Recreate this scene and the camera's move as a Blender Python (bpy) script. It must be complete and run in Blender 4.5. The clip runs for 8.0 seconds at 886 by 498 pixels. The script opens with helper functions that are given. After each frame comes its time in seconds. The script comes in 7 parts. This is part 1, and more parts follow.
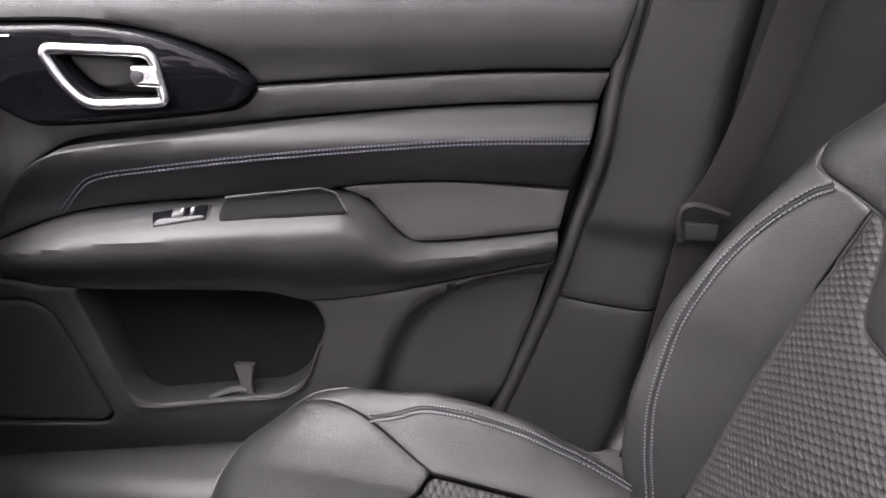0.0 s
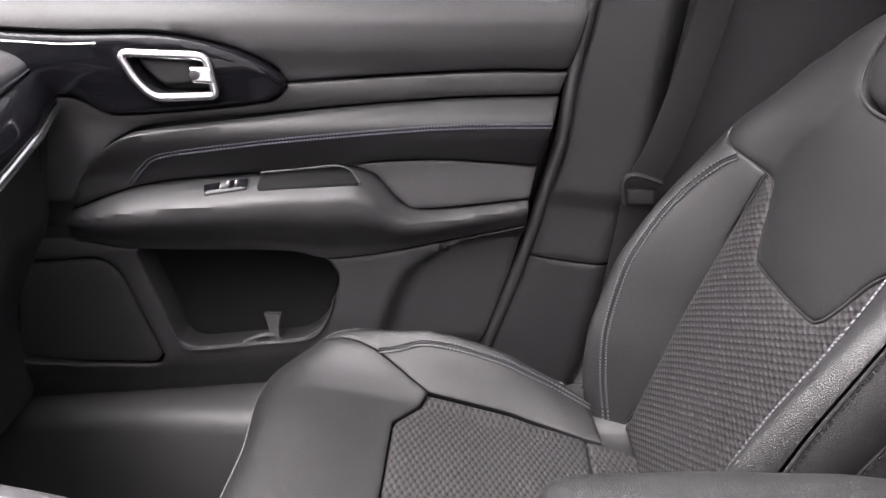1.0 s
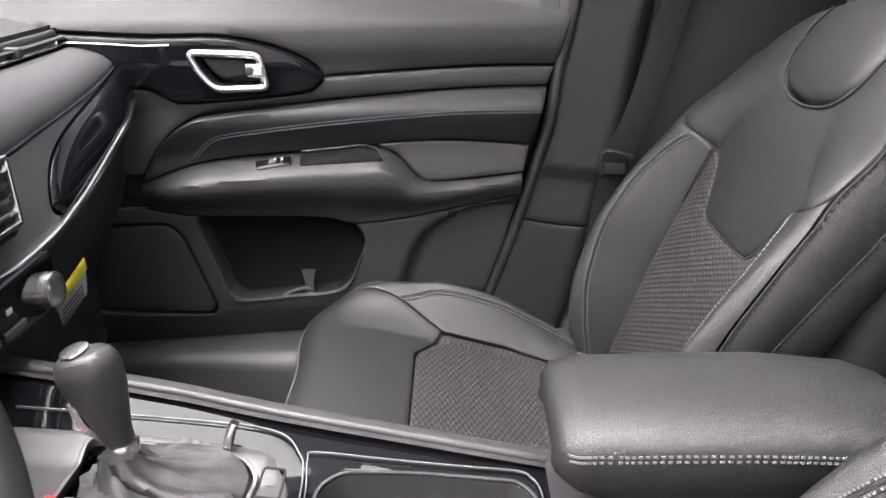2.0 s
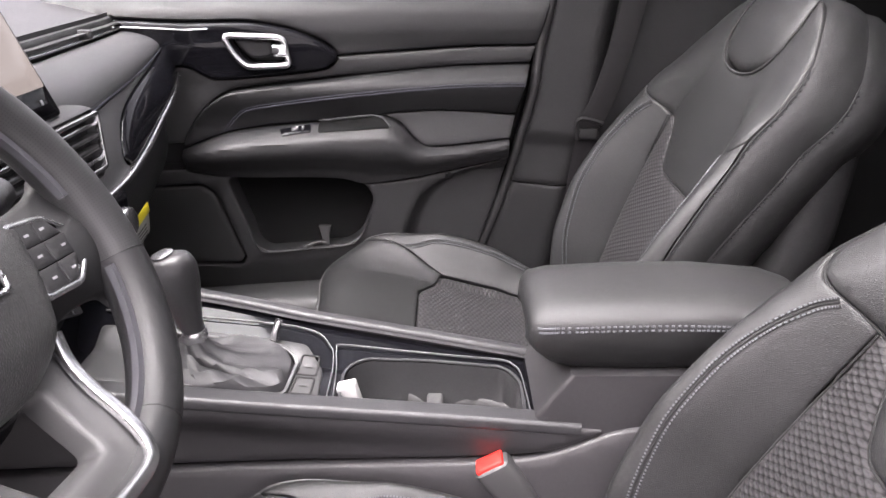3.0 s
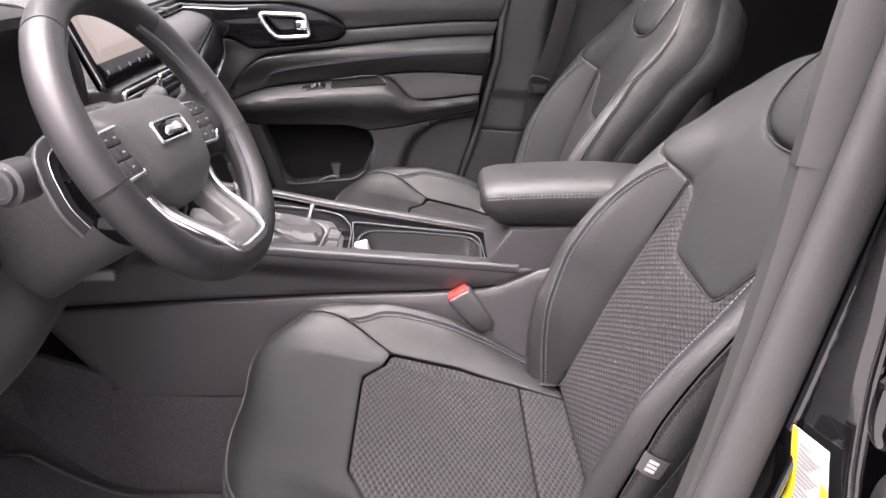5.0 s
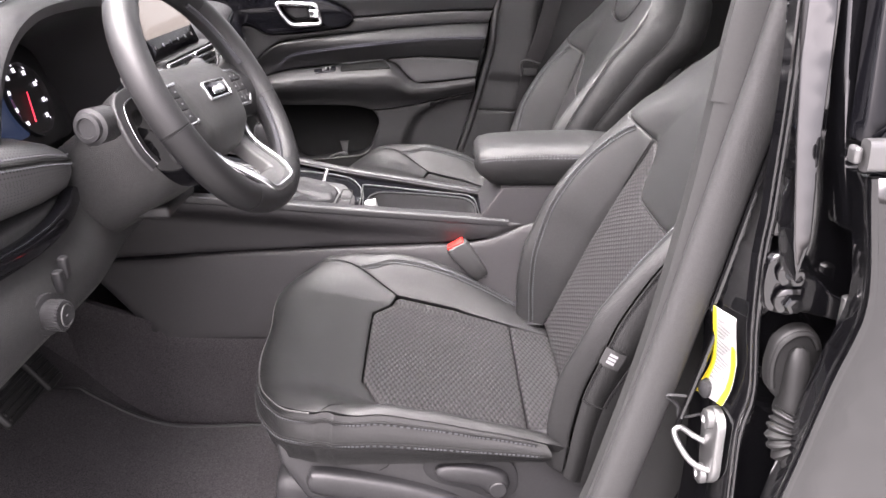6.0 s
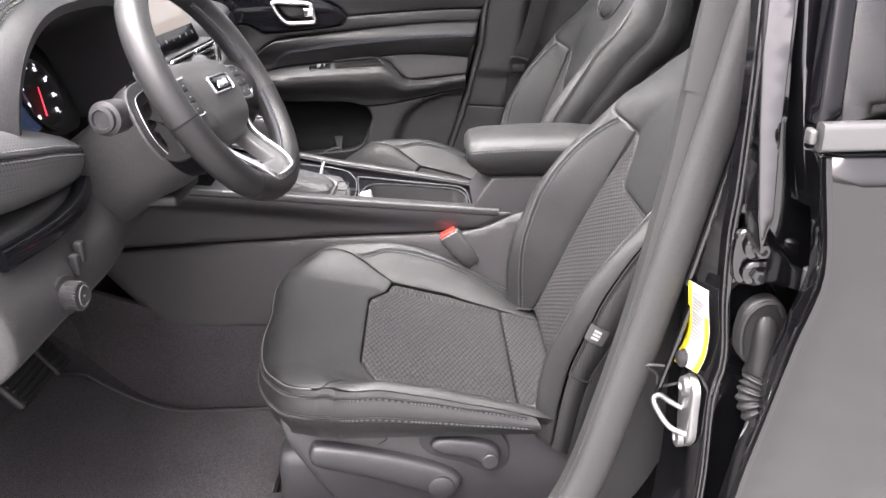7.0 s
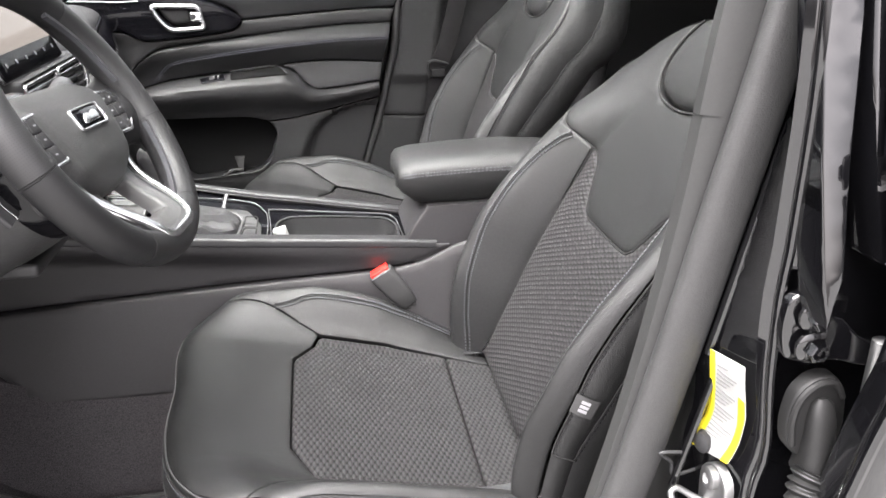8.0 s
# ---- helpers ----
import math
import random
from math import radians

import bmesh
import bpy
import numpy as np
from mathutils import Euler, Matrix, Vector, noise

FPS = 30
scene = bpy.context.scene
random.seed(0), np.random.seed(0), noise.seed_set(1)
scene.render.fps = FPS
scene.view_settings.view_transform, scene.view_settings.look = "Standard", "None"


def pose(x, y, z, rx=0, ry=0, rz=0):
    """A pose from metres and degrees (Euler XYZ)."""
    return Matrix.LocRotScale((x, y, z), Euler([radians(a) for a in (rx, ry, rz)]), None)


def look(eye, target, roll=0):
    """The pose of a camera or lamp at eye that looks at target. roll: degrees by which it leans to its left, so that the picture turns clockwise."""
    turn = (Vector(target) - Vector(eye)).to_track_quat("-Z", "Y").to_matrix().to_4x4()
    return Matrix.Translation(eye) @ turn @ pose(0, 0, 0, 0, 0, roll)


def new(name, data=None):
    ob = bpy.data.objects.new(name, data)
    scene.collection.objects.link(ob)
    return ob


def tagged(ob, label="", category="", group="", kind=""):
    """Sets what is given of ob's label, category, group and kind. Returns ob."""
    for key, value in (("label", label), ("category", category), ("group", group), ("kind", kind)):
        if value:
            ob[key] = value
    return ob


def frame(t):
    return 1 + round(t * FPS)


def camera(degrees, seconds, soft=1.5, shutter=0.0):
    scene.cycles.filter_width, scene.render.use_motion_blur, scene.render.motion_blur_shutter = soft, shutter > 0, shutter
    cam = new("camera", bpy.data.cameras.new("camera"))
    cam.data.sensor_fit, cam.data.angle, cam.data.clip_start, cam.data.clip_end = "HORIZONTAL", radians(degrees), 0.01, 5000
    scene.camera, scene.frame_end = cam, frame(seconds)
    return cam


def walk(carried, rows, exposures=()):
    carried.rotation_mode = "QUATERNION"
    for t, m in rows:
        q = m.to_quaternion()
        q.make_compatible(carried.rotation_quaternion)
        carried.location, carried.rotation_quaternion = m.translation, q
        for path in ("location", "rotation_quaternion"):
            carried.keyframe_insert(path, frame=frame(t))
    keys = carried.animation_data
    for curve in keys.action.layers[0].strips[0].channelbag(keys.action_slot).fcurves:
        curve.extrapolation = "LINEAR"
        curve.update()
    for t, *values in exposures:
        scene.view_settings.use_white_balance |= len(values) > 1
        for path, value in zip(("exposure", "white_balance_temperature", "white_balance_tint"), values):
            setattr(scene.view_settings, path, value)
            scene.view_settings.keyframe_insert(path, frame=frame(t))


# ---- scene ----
cam = camera(59.7, 8.0)
PATH = [
    (0, (0.0950, 0.0792, 1.3061), (-0.0221, 1.9312, 0.5602), 0.31),
    (0.5, (0.0920, -0.0196, 1.3134), (0.0010, 1.8397, 0.5822), 0.30),
    (1, (0.0910, -0.1306, 1.3191), (0.0240, 1.7378, 0.6088), 0.28),
    (1.5, (0.0650, -0.2394, 1.3456), (0.0320, 1.6198, 0.6092), 0.29),
    (2.8, (0.0500, -0.5109, 1.3651), (0.0400, 1.3451, 0.6201), 0.07),
    (3, (0.0530, -0.5553, 1.3637), (0.0420, 1.2991, 0.6146), -0.14),
    (3.5, (0.0590, -0.6633, 1.3690), (0.0530, 1.1900, 0.6173), -0.12),
    (4, (0.0690, -0.7715, 1.3633), (0.0660, 1.0810, 0.6095), -0.21),
    (4.5, (0.0750, -0.9015, 1.3699), (0.0740, 0.9510, 0.6161), -0.40),
    (4.7, (0.0680, -0.9432, 1.3753), (0.0800, 0.9073, 0.6166), -0.36),
    (5.8, (0.0750, -1.1688, 1.3719), (0.0810, 0.6813, 0.6122), -0.58),
    (6, (0.0700, -1.2025, 1.3664), (0.0790, 0.6484, 0.6088), -0.57),
    (6.5, (0.0680, -1.2659, 1.3660), (0.0820, 0.5845, 0.6072), -0.55),
    (7, (0.0650, -1.2655, 1.3700), (0.0980, 0.5844, 0.6104), -0.69),
    (7.5, (0.0490, -1.1818, 1.3632), (0.1760, 0.6614, 0.5973), -0.77),
    (8, (0.0270, -1.0461, 1.3620), (0.3059, 0.7765, 0.5873), -1.15),
]
S = 1.07  # plan units to metres
EXPOSE = [(0.0, 2.4, 6560, 27), (0.5, 2.42, 6560, 27), (1.5, 2.22, 6590, 25), (3.0, 2.28, 6580, 27), (4.5, 2.38, 6760, 31), (6.0, 2.56, 6640, 26), (7.5, 2.52, 6590, 20), (8.0, 2.43, 6570, 18)]
walk(cam, [(t, look([S * c for c in eye], [S * c for c in target], roll)) for t, eye, target, roll in PATH],
     exposures=EXPOSE)

# ---- light ----
world = bpy.data.worlds.new("overcast")
world.use_nodes = True
scene.world = world
wn, wl = world.node_tree.nodes, world.node_tree.links
sky = wn.new("ShaderNodeTexSky")
sky.sky_type = "NISHITA"
sky.sun_disc = False
sky.sun_elevation, sky.sun_rotation = radians(48), radians(200)
sky.air_density, sky.dust_density = 1.0, 4.0
grey = wn.new("ShaderNodeHueSaturation")
grey.inputs["Saturation"].default_value = 0.15
wl.new(sky.outputs[0], grey.inputs["Color"])
wl.new(grey.outputs[0], wn["Background"].inputs[0])
wn["Background"].inputs[1].default_value = 0.1
sun_data = bpy.data.lights.new("sun", "SUN")
sun_data.energy, sun_data.angle, sun_data.color = 3.5, radians(60), (0.98, 1.0, 0.96)
sun = new("sun", sun_data)
sun.matrix_world = look((-1.25, -0.5, 4.6), (0, 0, 0.9))


# ---- materials ----
def nodes_of(name):
    m = bpy.data.materials.new(name)
    m.use_nodes = True
    return m, m.node_tree.nodes, m.node_tree.links, m.node_tree.nodes["Principled BSDF"]


def surface(name, base, rough, metal=0.0, grain=0.0, grain_scale=600.0, patch=0.15, coat=0.0, spec=0.5, cells=False, speck=0.0):
    """A plain surface with fine relief and slow variation of tone and gloss."""
    m, n, l, b = nodes_of(name)
    co = n.new("ShaderNodeTexCoord")
    slow = n.new("ShaderNodeTexNoise")
    slow.inputs["Scale"].default_value, slow.inputs["Detail"].default_value = 7.0, 5.0
    l.new(co.outputs["Object"], slow.inputs["Vector"])
    mix = n.new("ShaderNodeMix")
    mix.data_type = "RGBA"
    mix.inputs[6].default_value = (*[c * (1 - patch) for c in base], 1)
    mix.inputs[7].default_value = (*[min(1, c * (1 + patch)) for c in base], 1)
    l.new(slow.outputs[0], mix.inputs[0])
    if speck:
        fine = n.new("ShaderNodeTexNoise")
        fine.inputs["Scale"].default_value, fine.inputs["Detail"].default_value = grain_scale * 0.55, 2.0
        l.new(co.outputs["Object"], fine.inputs["Vector"])
        span = n.new("ShaderNodeMapRange")
        span.inputs["From Min"].default_value, span.inputs["From Max"].default_value = 0.3, 0.7
        span.inputs["To Min"].default_value, span.inputs["To Max"].default_value = 1 - speck, 1 + speck
        l.new(fine.outputs[0], span.inputs["Value"])
        mul = n.new("ShaderNodeMix")
        mul.data_type, mul.blend_type = "RGBA", "MULTIPLY"
        mul.inputs[0].default_value = 1.0
        l.new(mix.outputs[2], mul.inputs[6])
        l.new(span.outputs[0], mul.inputs[7])
        l.new(mul.outputs[2], b.inputs["Base Color"])
    else:
        l.new(mix.outputs[2], b.inputs["Base Color"])
    ramp = n.new("ShaderNodeMapRange")
    ramp.inputs["To Min"].default_value, ramp.inputs["To Max"].default_value = rough * 0.85, min(1, rough * 1.15)
    l.new(slow.outputs[0], ramp.inputs["Value"])
    l.new(ramp.outputs[0], b.inputs["Roughness"])
    b.inputs["Metallic"].default_value = metal
    b.inputs["Coat Weight"].default_value = coat
    b.inputs["Coat Roughness"].default_value = 0.03
    b.inputs["Specular IOR Level"].default_value = spec
    if grain:
        if cells:
            g = n.new("ShaderNodeTexVoronoi")
            g.feature = "DISTANCE_TO_EDGE"
        else:
            g = n.new("ShaderNodeTexNoise")
            g.inputs["Detail"].default_value = 3.0
        g.inputs["Scale"].default_value = grain_scale
        l.new(co.outputs["Object"], g.inputs["Vector"])
        bump = n.new("ShaderNodeBump")
        bump.inputs["Strength"].default_value, bump.inputs["Distance"].default_value = min(1.0, grain), 0.0009
        l.new(g.outputs[0], bump.inputs["Height"])
        l.new(bump.outputs[0], b.inputs["Normal"])
    return m


def fabric(name, base, across, along, lift, rough=0.8):
    """A woven insert: staggered lens-shaped stitches, longer across the seat than along it, pale on dark."""
    m, n, l, b = nodes_of(name)
    uv = n.new("ShaderNodeUVMap")
    near = []
    for shift in (0.0, 0.5):
        mapping = n.new("ShaderNodeMapping")
        mapping.inputs["Scale"].default_value = (1 / across, 1 / along, 1)
        mapping.inputs["Location"].default_value = (shift, shift, 0)
        l.new(uv.outputs[0], mapping.inputs[0])
        vor = n.new("ShaderNodeTexVoronoi")
        vor.voronoi_dimensions, vor.feature, vor.distance = "2D", "F1", "EUCLIDEAN"
        vor.inputs["Scale"].default_value, vor.inputs["Randomness"].default_value = 1.0, 0.06
        l.new(mapping.outputs[0], vor.inputs["Vector"])
        near.append(vor)
    low = n.new("ShaderNodeMath")
    low.operation = "MINIMUM"
    l.new(near[0].outputs["Distance"], low.inputs[0])
    l.new(near[1].outputs["Distance"], low.inputs[1])
    ramp = n.new("ShaderNodeValToRGB")
    ramp.color_ramp.elements[0].position, ramp.color_ramp.elements[1].position = 0.26, 0.42
    ramp.color_ramp.elements[0].color = (*[c * lift for c in base], 1)
    ramp.color_ramp.elements[1].color = (*[c * 0.1 for c in base], 1)
    l.new(low.outputs[0], ramp.inputs[0])
    noise_n = n.new("ShaderNodeTexNoise")
    noise_n.inputs["Scale"].default_value = 500
    mul = n.new("ShaderNodeMix")
    mul.data_type, mul.blend_type = "RGBA", "MULTIPLY"
    mul.inputs[0].default_value = 0.5
    l.new(ramp.outputs[0], mul.inputs[6])
    l.new(noise_n.outputs[1], mul.inputs[7])
    l.new(mul.outputs[2], b.inputs["Base Color"])
    b.inputs["Roughness"].default_value = rough
    b.inputs["Specular IOR Level"].default_value = 0.24
    flip = n.new("ShaderNodeMath")
    flip.operation = "SUBTRACT"
    flip.inputs[0].default_value = 1.0
    l.new(low.outputs[0], flip.inputs[1])
    bump = n.new("ShaderNodeBump")
    bump.inputs["Strength"].default_value, bump.inputs["Distance"].default_value = 1.0, 0.0025
    l.new(flip.outputs[0], bump.inputs["Height"])
    l.new(bump.outputs[0], b.inputs["Normal"])
    return m


def dotted(name, base, pitch, hole, rough):
    """A perforated skin: rows of small dark holes."""
    m, n, l, b = nodes_of(name)
    uv = n.new("ShaderNodeUVMap")
    vor = n.new("ShaderNodeTexVoronoi")
    vor.voronoi_dimensions = "2D"
    vor.inputs["Scale"].default_value, vor.inputs["Randomness"].default_value = 1 / pitch, 0.0
    l.new(uv.outputs[0], vor.inputs["Vector"])
    ramp = n.new("ShaderNodeValToRGB")
    ramp.color_ramp.elements[0].position, ramp.color_ramp.elements[1].position = hole, hole + 0.08
    ramp.color_ramp.elements[0].color = (0.004, 0.004, 0.004, 1)
    ramp.color_ramp.elements[1].color = (*base, 1)
    l.new(vor.outputs["Distance"], ramp.inputs[0])
    l.new(ramp.outputs[0], b.inputs["Base Color"])
    bump = n.new("ShaderNodeBump")
    bump.inputs["Strength"].default_value, bump.inputs["Distance"].default_value = 0.6, 0.0008
    l.new(ramp.outputs[0], bump.inputs["Height"])
    l.new(bump.outputs[0], b.inputs["Normal"])
    b.inputs["Roughness"].default_value = rough
    return m


def glowing(name, colour, strength):
    m, n, l, b = nodes_of(name)
    b.inputs["Base Color"].default_value = (0.01, 0.01, 0.01, 1)
    b.inputs["Emission Color"].default_value = (*colour, 1)
    b.inputs["Emission Strength"].default_value = strength
    b.inputs["Roughness"].default_value = 0.15
    return m


DASH_LEATHER = surface("dash_leather", (0.045, 0.045, 0.0465), 0.42, grain=0.6, grain_scale=480, cells=True, patch=0.2, speck=0.15)
LEATHER = surface("black_leather", (0.0095, 0.0097, 0.0097), 0.48, grain=0.7, grain_scale=520, cells=True, patch=0.2, speck=0.25, spec=0.5)
LEATHER_PLAIN = surface("smooth_leather", (0.011, 0.011, 0.0115), 0.5, grain=0.25, grain_scale=800, cells=True, speck=0.07, spec=0.38)
PLASTIC_PILLAR = surface("pillar_plastic", (0.0065, 0.0065, 0.0067), 0.55, grain=0.5, grain_scale=600, cells=True, patch=0.2, spec=0.22, speck=0.2)
PLASTIC = surface("grained_plastic", (0.018, 0.018, 0.0185), 0.47, grain=0.45, grain_scale=600, cells=True, patch=0.2, spec=0.42, speck=0.12)
PLASTIC_MID = surface("soft_black_plastic", (0.02, 0.019, 0.02), 0.48, grain=0.4, grain_scale=600, cells=True, patch=0.2, speck=0.1)
PLASTIC_DARK = surface("dark_plastic", (0.017, 0.017, 0.018), 0.55, grain=0.3, grain_scale=700)
# near black with little gloss: the shade of door recesses put into the colour
RECESS_SHADE = surface("recess_shade_black", (0.005, 0.005, 0.005), 0.85, grain=0.3, grain_scale=500, spec=0.1)
PLASTIC_GREY = surface("grey_plastic", (0.035, 0.035, 0.035), 0.5, grain=0.3, grain_scale=800, cells=True)
SATIN = surface("satin_plastic", (0.024, 0.024, 0.025), 0.36, grain=0.45, grain_scale=520, cells=True, speck=0.14)
GLOSS = surface("piano_black", (0.004, 0.004, 0.005), 0.06, spec=0.28, patch=0.3)
CHROME = surface("satin_chrome", (0.75, 0.75, 0.76), 0.25, metal=1.0, patch=0.05)
PLATE = surface("satin_grey_plate", (0.035, 0.035, 0.035), 0.42, metal=0.0, patch=0.06)
MOULD = surface("satin_moulding", (0.16, 0.16, 0.16), 0.35, metal=0.7, patch=0.06)
ICON = surface("icon_grey", (0.25, 0.25, 0.26), 0.4)
TRIM_GREY = surface("soft_grey_trim", (0.031, 0.031, 0.031), 0.5, grain=0.8, grain_scale=430, cells=True, patch=0.2, speck=0.2)
INK_GREY = surface("small_print", (0.16, 0.16, 0.157), 0.6)
STEEL = surface("zinc_steel", (0.32, 0.32, 0.32), 0.42, metal=1.0, grain=0.2, grain_scale=300)
PAINT = surface("black_paint", (0.003, 0.003, 0.0035), 0.07, coat=1.0, patch=0.3)
RUBBER = surface("black_rubber", (0.006, 0.006, 0.006), 0.55, grain=0.2, grain_scale=500)
SEAL = surface("grey_seal", (0.03, 0.03, 0.03), 0.55, grain=0.4, grain_scale=600, speck=0.1)
CARPET = surface("black_carpet", (0.04, 0.037, 0.039), 0.95, grain=1.0, grain_scale=900, patch=0.4, spec=0.2, speck=0.5)
MAT_CARPET = surface("mat_carpet", (0.043, 0.04, 0.042), 0.95, grain=1.0, grain_scale=800, patch=0.4, spec=0.2, speck=0.5)
FABRIC = fabric("woven_insert", (0.0125, 0.012, 0.0125), 0.0175, 0.0088, 2.2)
PERFORATED = dotted("perforated_leather", (0.085, 0.085, 0.086), 0.0042, 0.16, 0.42)
GRIP = dotted("grip_leather", (0.016, 0.016, 0.0165), 0.0026, 0.15, 0.48)
GRILLE = dotted("grille_cloth", (0.016, 0.016, 0.016), 0.004, 0.28, 0.6)
THREAD = surface("grey_thread", (0.075, 0.077, 0.084), 0.6, spec=0.35)
PIPING = surface("pale_piping", (0.06, 0.06, 0.06), 0.5)
THREAD_DARK = surface("charcoal_thread", (0.035, 0.035, 0.04), 0.6)
THREAD_BLUE = surface("blue_thread", (0.045, 0.046, 0.062), 0.7)
THREAD_BLACK = surface("black_thread", (0.006, 0.006, 0.007), 0.6)
SEAM = surface("seam_shadow_gap", (0.004, 0.004, 0.004), 0.9)
WEB = surface("belt_webbing", (0.008, 0.0075, 0.0078), 0.8, grain=0.6, grain_scale=500, spec=0.18)
RED = surface("red_button", (0.62, 0.025, 0.018), 0.55, spec=0.2)
WHITE = surface("white_label", (0.31, 0.31, 0.305), 0.5, patch=0.05)
YELLOW = surface("yellow_label", (0.6, 0.5, 0.02), 0.45, patch=0.05)
INK = surface("label_ink", (0.05, 0.05, 0.05), 0.6)
PILLAR_GREY = surface("fine_grey_trim", (0.022, 0.0225, 0.022), 0.5, grain=0.3, grain_scale=900, cells=True, patch=0.15, speck=0.1)
THROAT = surface("soft_charcoal", (0.06, 0.058, 0.06), 0.6, grain=0.3, grain_scale=700)
HEADLINER = surface("headliner_cloth", (0.25, 0.25, 0.24), 0.9, grain=0.4, grain_scale=900)
CONCRETE = surface("concrete", (0.28, 0.28, 0.275), 0.85, grain=0.4, grain_scale=60, patch=0.2)


def glass_of(name, tint, ior=1.45):
    m, n, l, b = nodes_of(name)
    b.inputs["Base Color"].default_value = (*tint, 1)
    b.inputs["Transmission Weight"].default_value = 1.0
    b.inputs["Roughness"].default_value = 0.0
    b.inputs["IOR"].default_value = ior
    return m


GLASS = glass_of("window_glass", (0.9, 0.95, 0.92))
PRIVACY = glass_of("privacy_glass", (0.12, 0.13, 0.13), 1.5)

# ---- mesh tools ----
ORIGIN = {}


def thing(name, base, label, category, group="", kind=""):
    e = new(name)
    e.empty_display_size = 0.05
    e.location = [S * c for c in base]
    ORIGIN[e.name] = np.array(base, float)
    return tagged(e, label, category, group, kind)


def link_mesh(name, verts, faces, material, parent=None, label="", uv=None, sharp=40, kind=""):
    """One mesh object from plan coordinates; under a parent its vertices are stored from the parent's base."""
    org = ORIGIN[parent.name] if parent else np.zeros(3)
    me = bpy.data.meshes.new(name)
    v = (np.asarray(verts, float) - org) * S
    me.from_pydata([tuple(p) for p in v], [], [tuple(int(i) for i in f) for f in faces])
    me.validate()
    if uv is not None:
        lay = me.uv_layers.new(name="UVMap")
        idx = np.zeros(len(me.loops), int)
        me.loops.foreach_get("vertex_index", idx)
        lay.data.foreach_set("uv", np.asarray(uv, float)[idx].ravel())
    me.polygons.foreach_set("use_smooth", [True] * len(me.polygons))
    me.set_sharp_from_angle(angle=radians(sharp))
    me.materials.append(material)
    ob = new(name, me)
    if parent:
        ob.parent = parent
        ORIGIN[ob.name] = org
    else:
        ORIGIN[ob.name] = org
    if label or kind:
        tagged(ob, label, "", "", kind)
    return ob


def curve(points, n=8, closed=False):
    """Catmull-Rom through the points."""
    p = [np.array(q, float) for q in points]
    m = len(p)
    out = []
    for i in range(m if closed else m - 1):
        a, b, c, d = ((p[(i + k) % m] if closed else p[min(max(i + k, 0), m - 1)]) for k in (-1, 0, 1, 2))
        for j in range(n):
            t = j / n
            out.append(0.5 * (2 * b + (c - a) * t + (2 * a - 5 * b + 4 * c - d) * t * t + (3 * b - a - 3 * c + d) * t ** 3))
    if not closed:
        out.append(p[-1])
    return np.array(out)


def even(poly, step, closed=True):
    """The polyline again, with points at even steps; corners stay."""
    p = np.asarray(poly, float)
    q = np.vstack([p, p[:1]]) if closed else p
    out = []
    for a, b in zip(q[:-1], q[1:]):
        k = max(1, int(round(np.linalg.norm(b - a) / step)))
        out += [a + (b - a) * i / k for i in range(k)]
    if not closed:
        out.append(q[-1])
    return np.array(out)


def rounded(poly, r, n=5):
    """A closed polygon with its corners rounded."""
    p = np.asarray(poly, float)
    out = []
    for i in range(len(p)):
        a, b, c = p[i - 1], p[i], p[(i + 1) % len(p)]
        u, w = a - b, c - b
        lu, lw = np.linalg.norm(u), np.linalg.norm(w)
        k = min(r, lu * 0.45, lw * 0.45)
        s, e = b + u / lu * k, b + w / lw * k
        for j in range(n + 1):
            t = j / n
            out.append((1 - t) ** 2 * s + 2 * t * (1 - t) * b + t * t * e)
    return np.array(out)


def inside(pts, poly):
    x, y = pts[:, 0], pts[:, 1]
    res = np.zeros(len(pts), bool)
    q = np.roll(poly, -1, 0)
    for (ax, ay), (bx, by) in zip(poly, q):
        if ay == by:
            continue
        hit = ((ay > y) != (by > y)) & (x < (bx - ax) * (y - ay) / (by - ay) + ax)
        res ^= hit
    return res


def gap(pts, loops):
    """Distance of each point to the nearest edge of the loops."""
    best = np.full(len(pts), 1e9)
    for poly in loops:
        a, b = poly, np.roll(poly, -1, 0)
        d = b - a
        dd = np.maximum((d * d).sum(1), 1e-14)
        for lo in range(0, len(pts), 2000):
            p = pts[lo:lo + 2000, None, :]
            t = np.clip(((p - a) * d).sum(2) / dd, 0, 1)
            e = p - (a + t[:, :, None] * d)
            best[lo:lo + 2000] = np.minimum(best[lo:lo + 2000], np.sqrt((e * e).sum(2)).min(1))
    return best


def off_surface(fn, sign=1.0):
    """A map (a, b, h) from a surface fn(a, b): h along its normal."""
    def g(a, b, h):
        e = 1e-4
        p = fn(a, b)
        n = np.cross(fn(a + e, b) - fn(a - e, b), fn(a, b + e) - fn(a, b - e))
        n /= np.maximum(np.linalg.norm(n, axis=1), 1e-12)[:, None]
        return p + sign * n * np.asarray(h)[:, None]
    return g


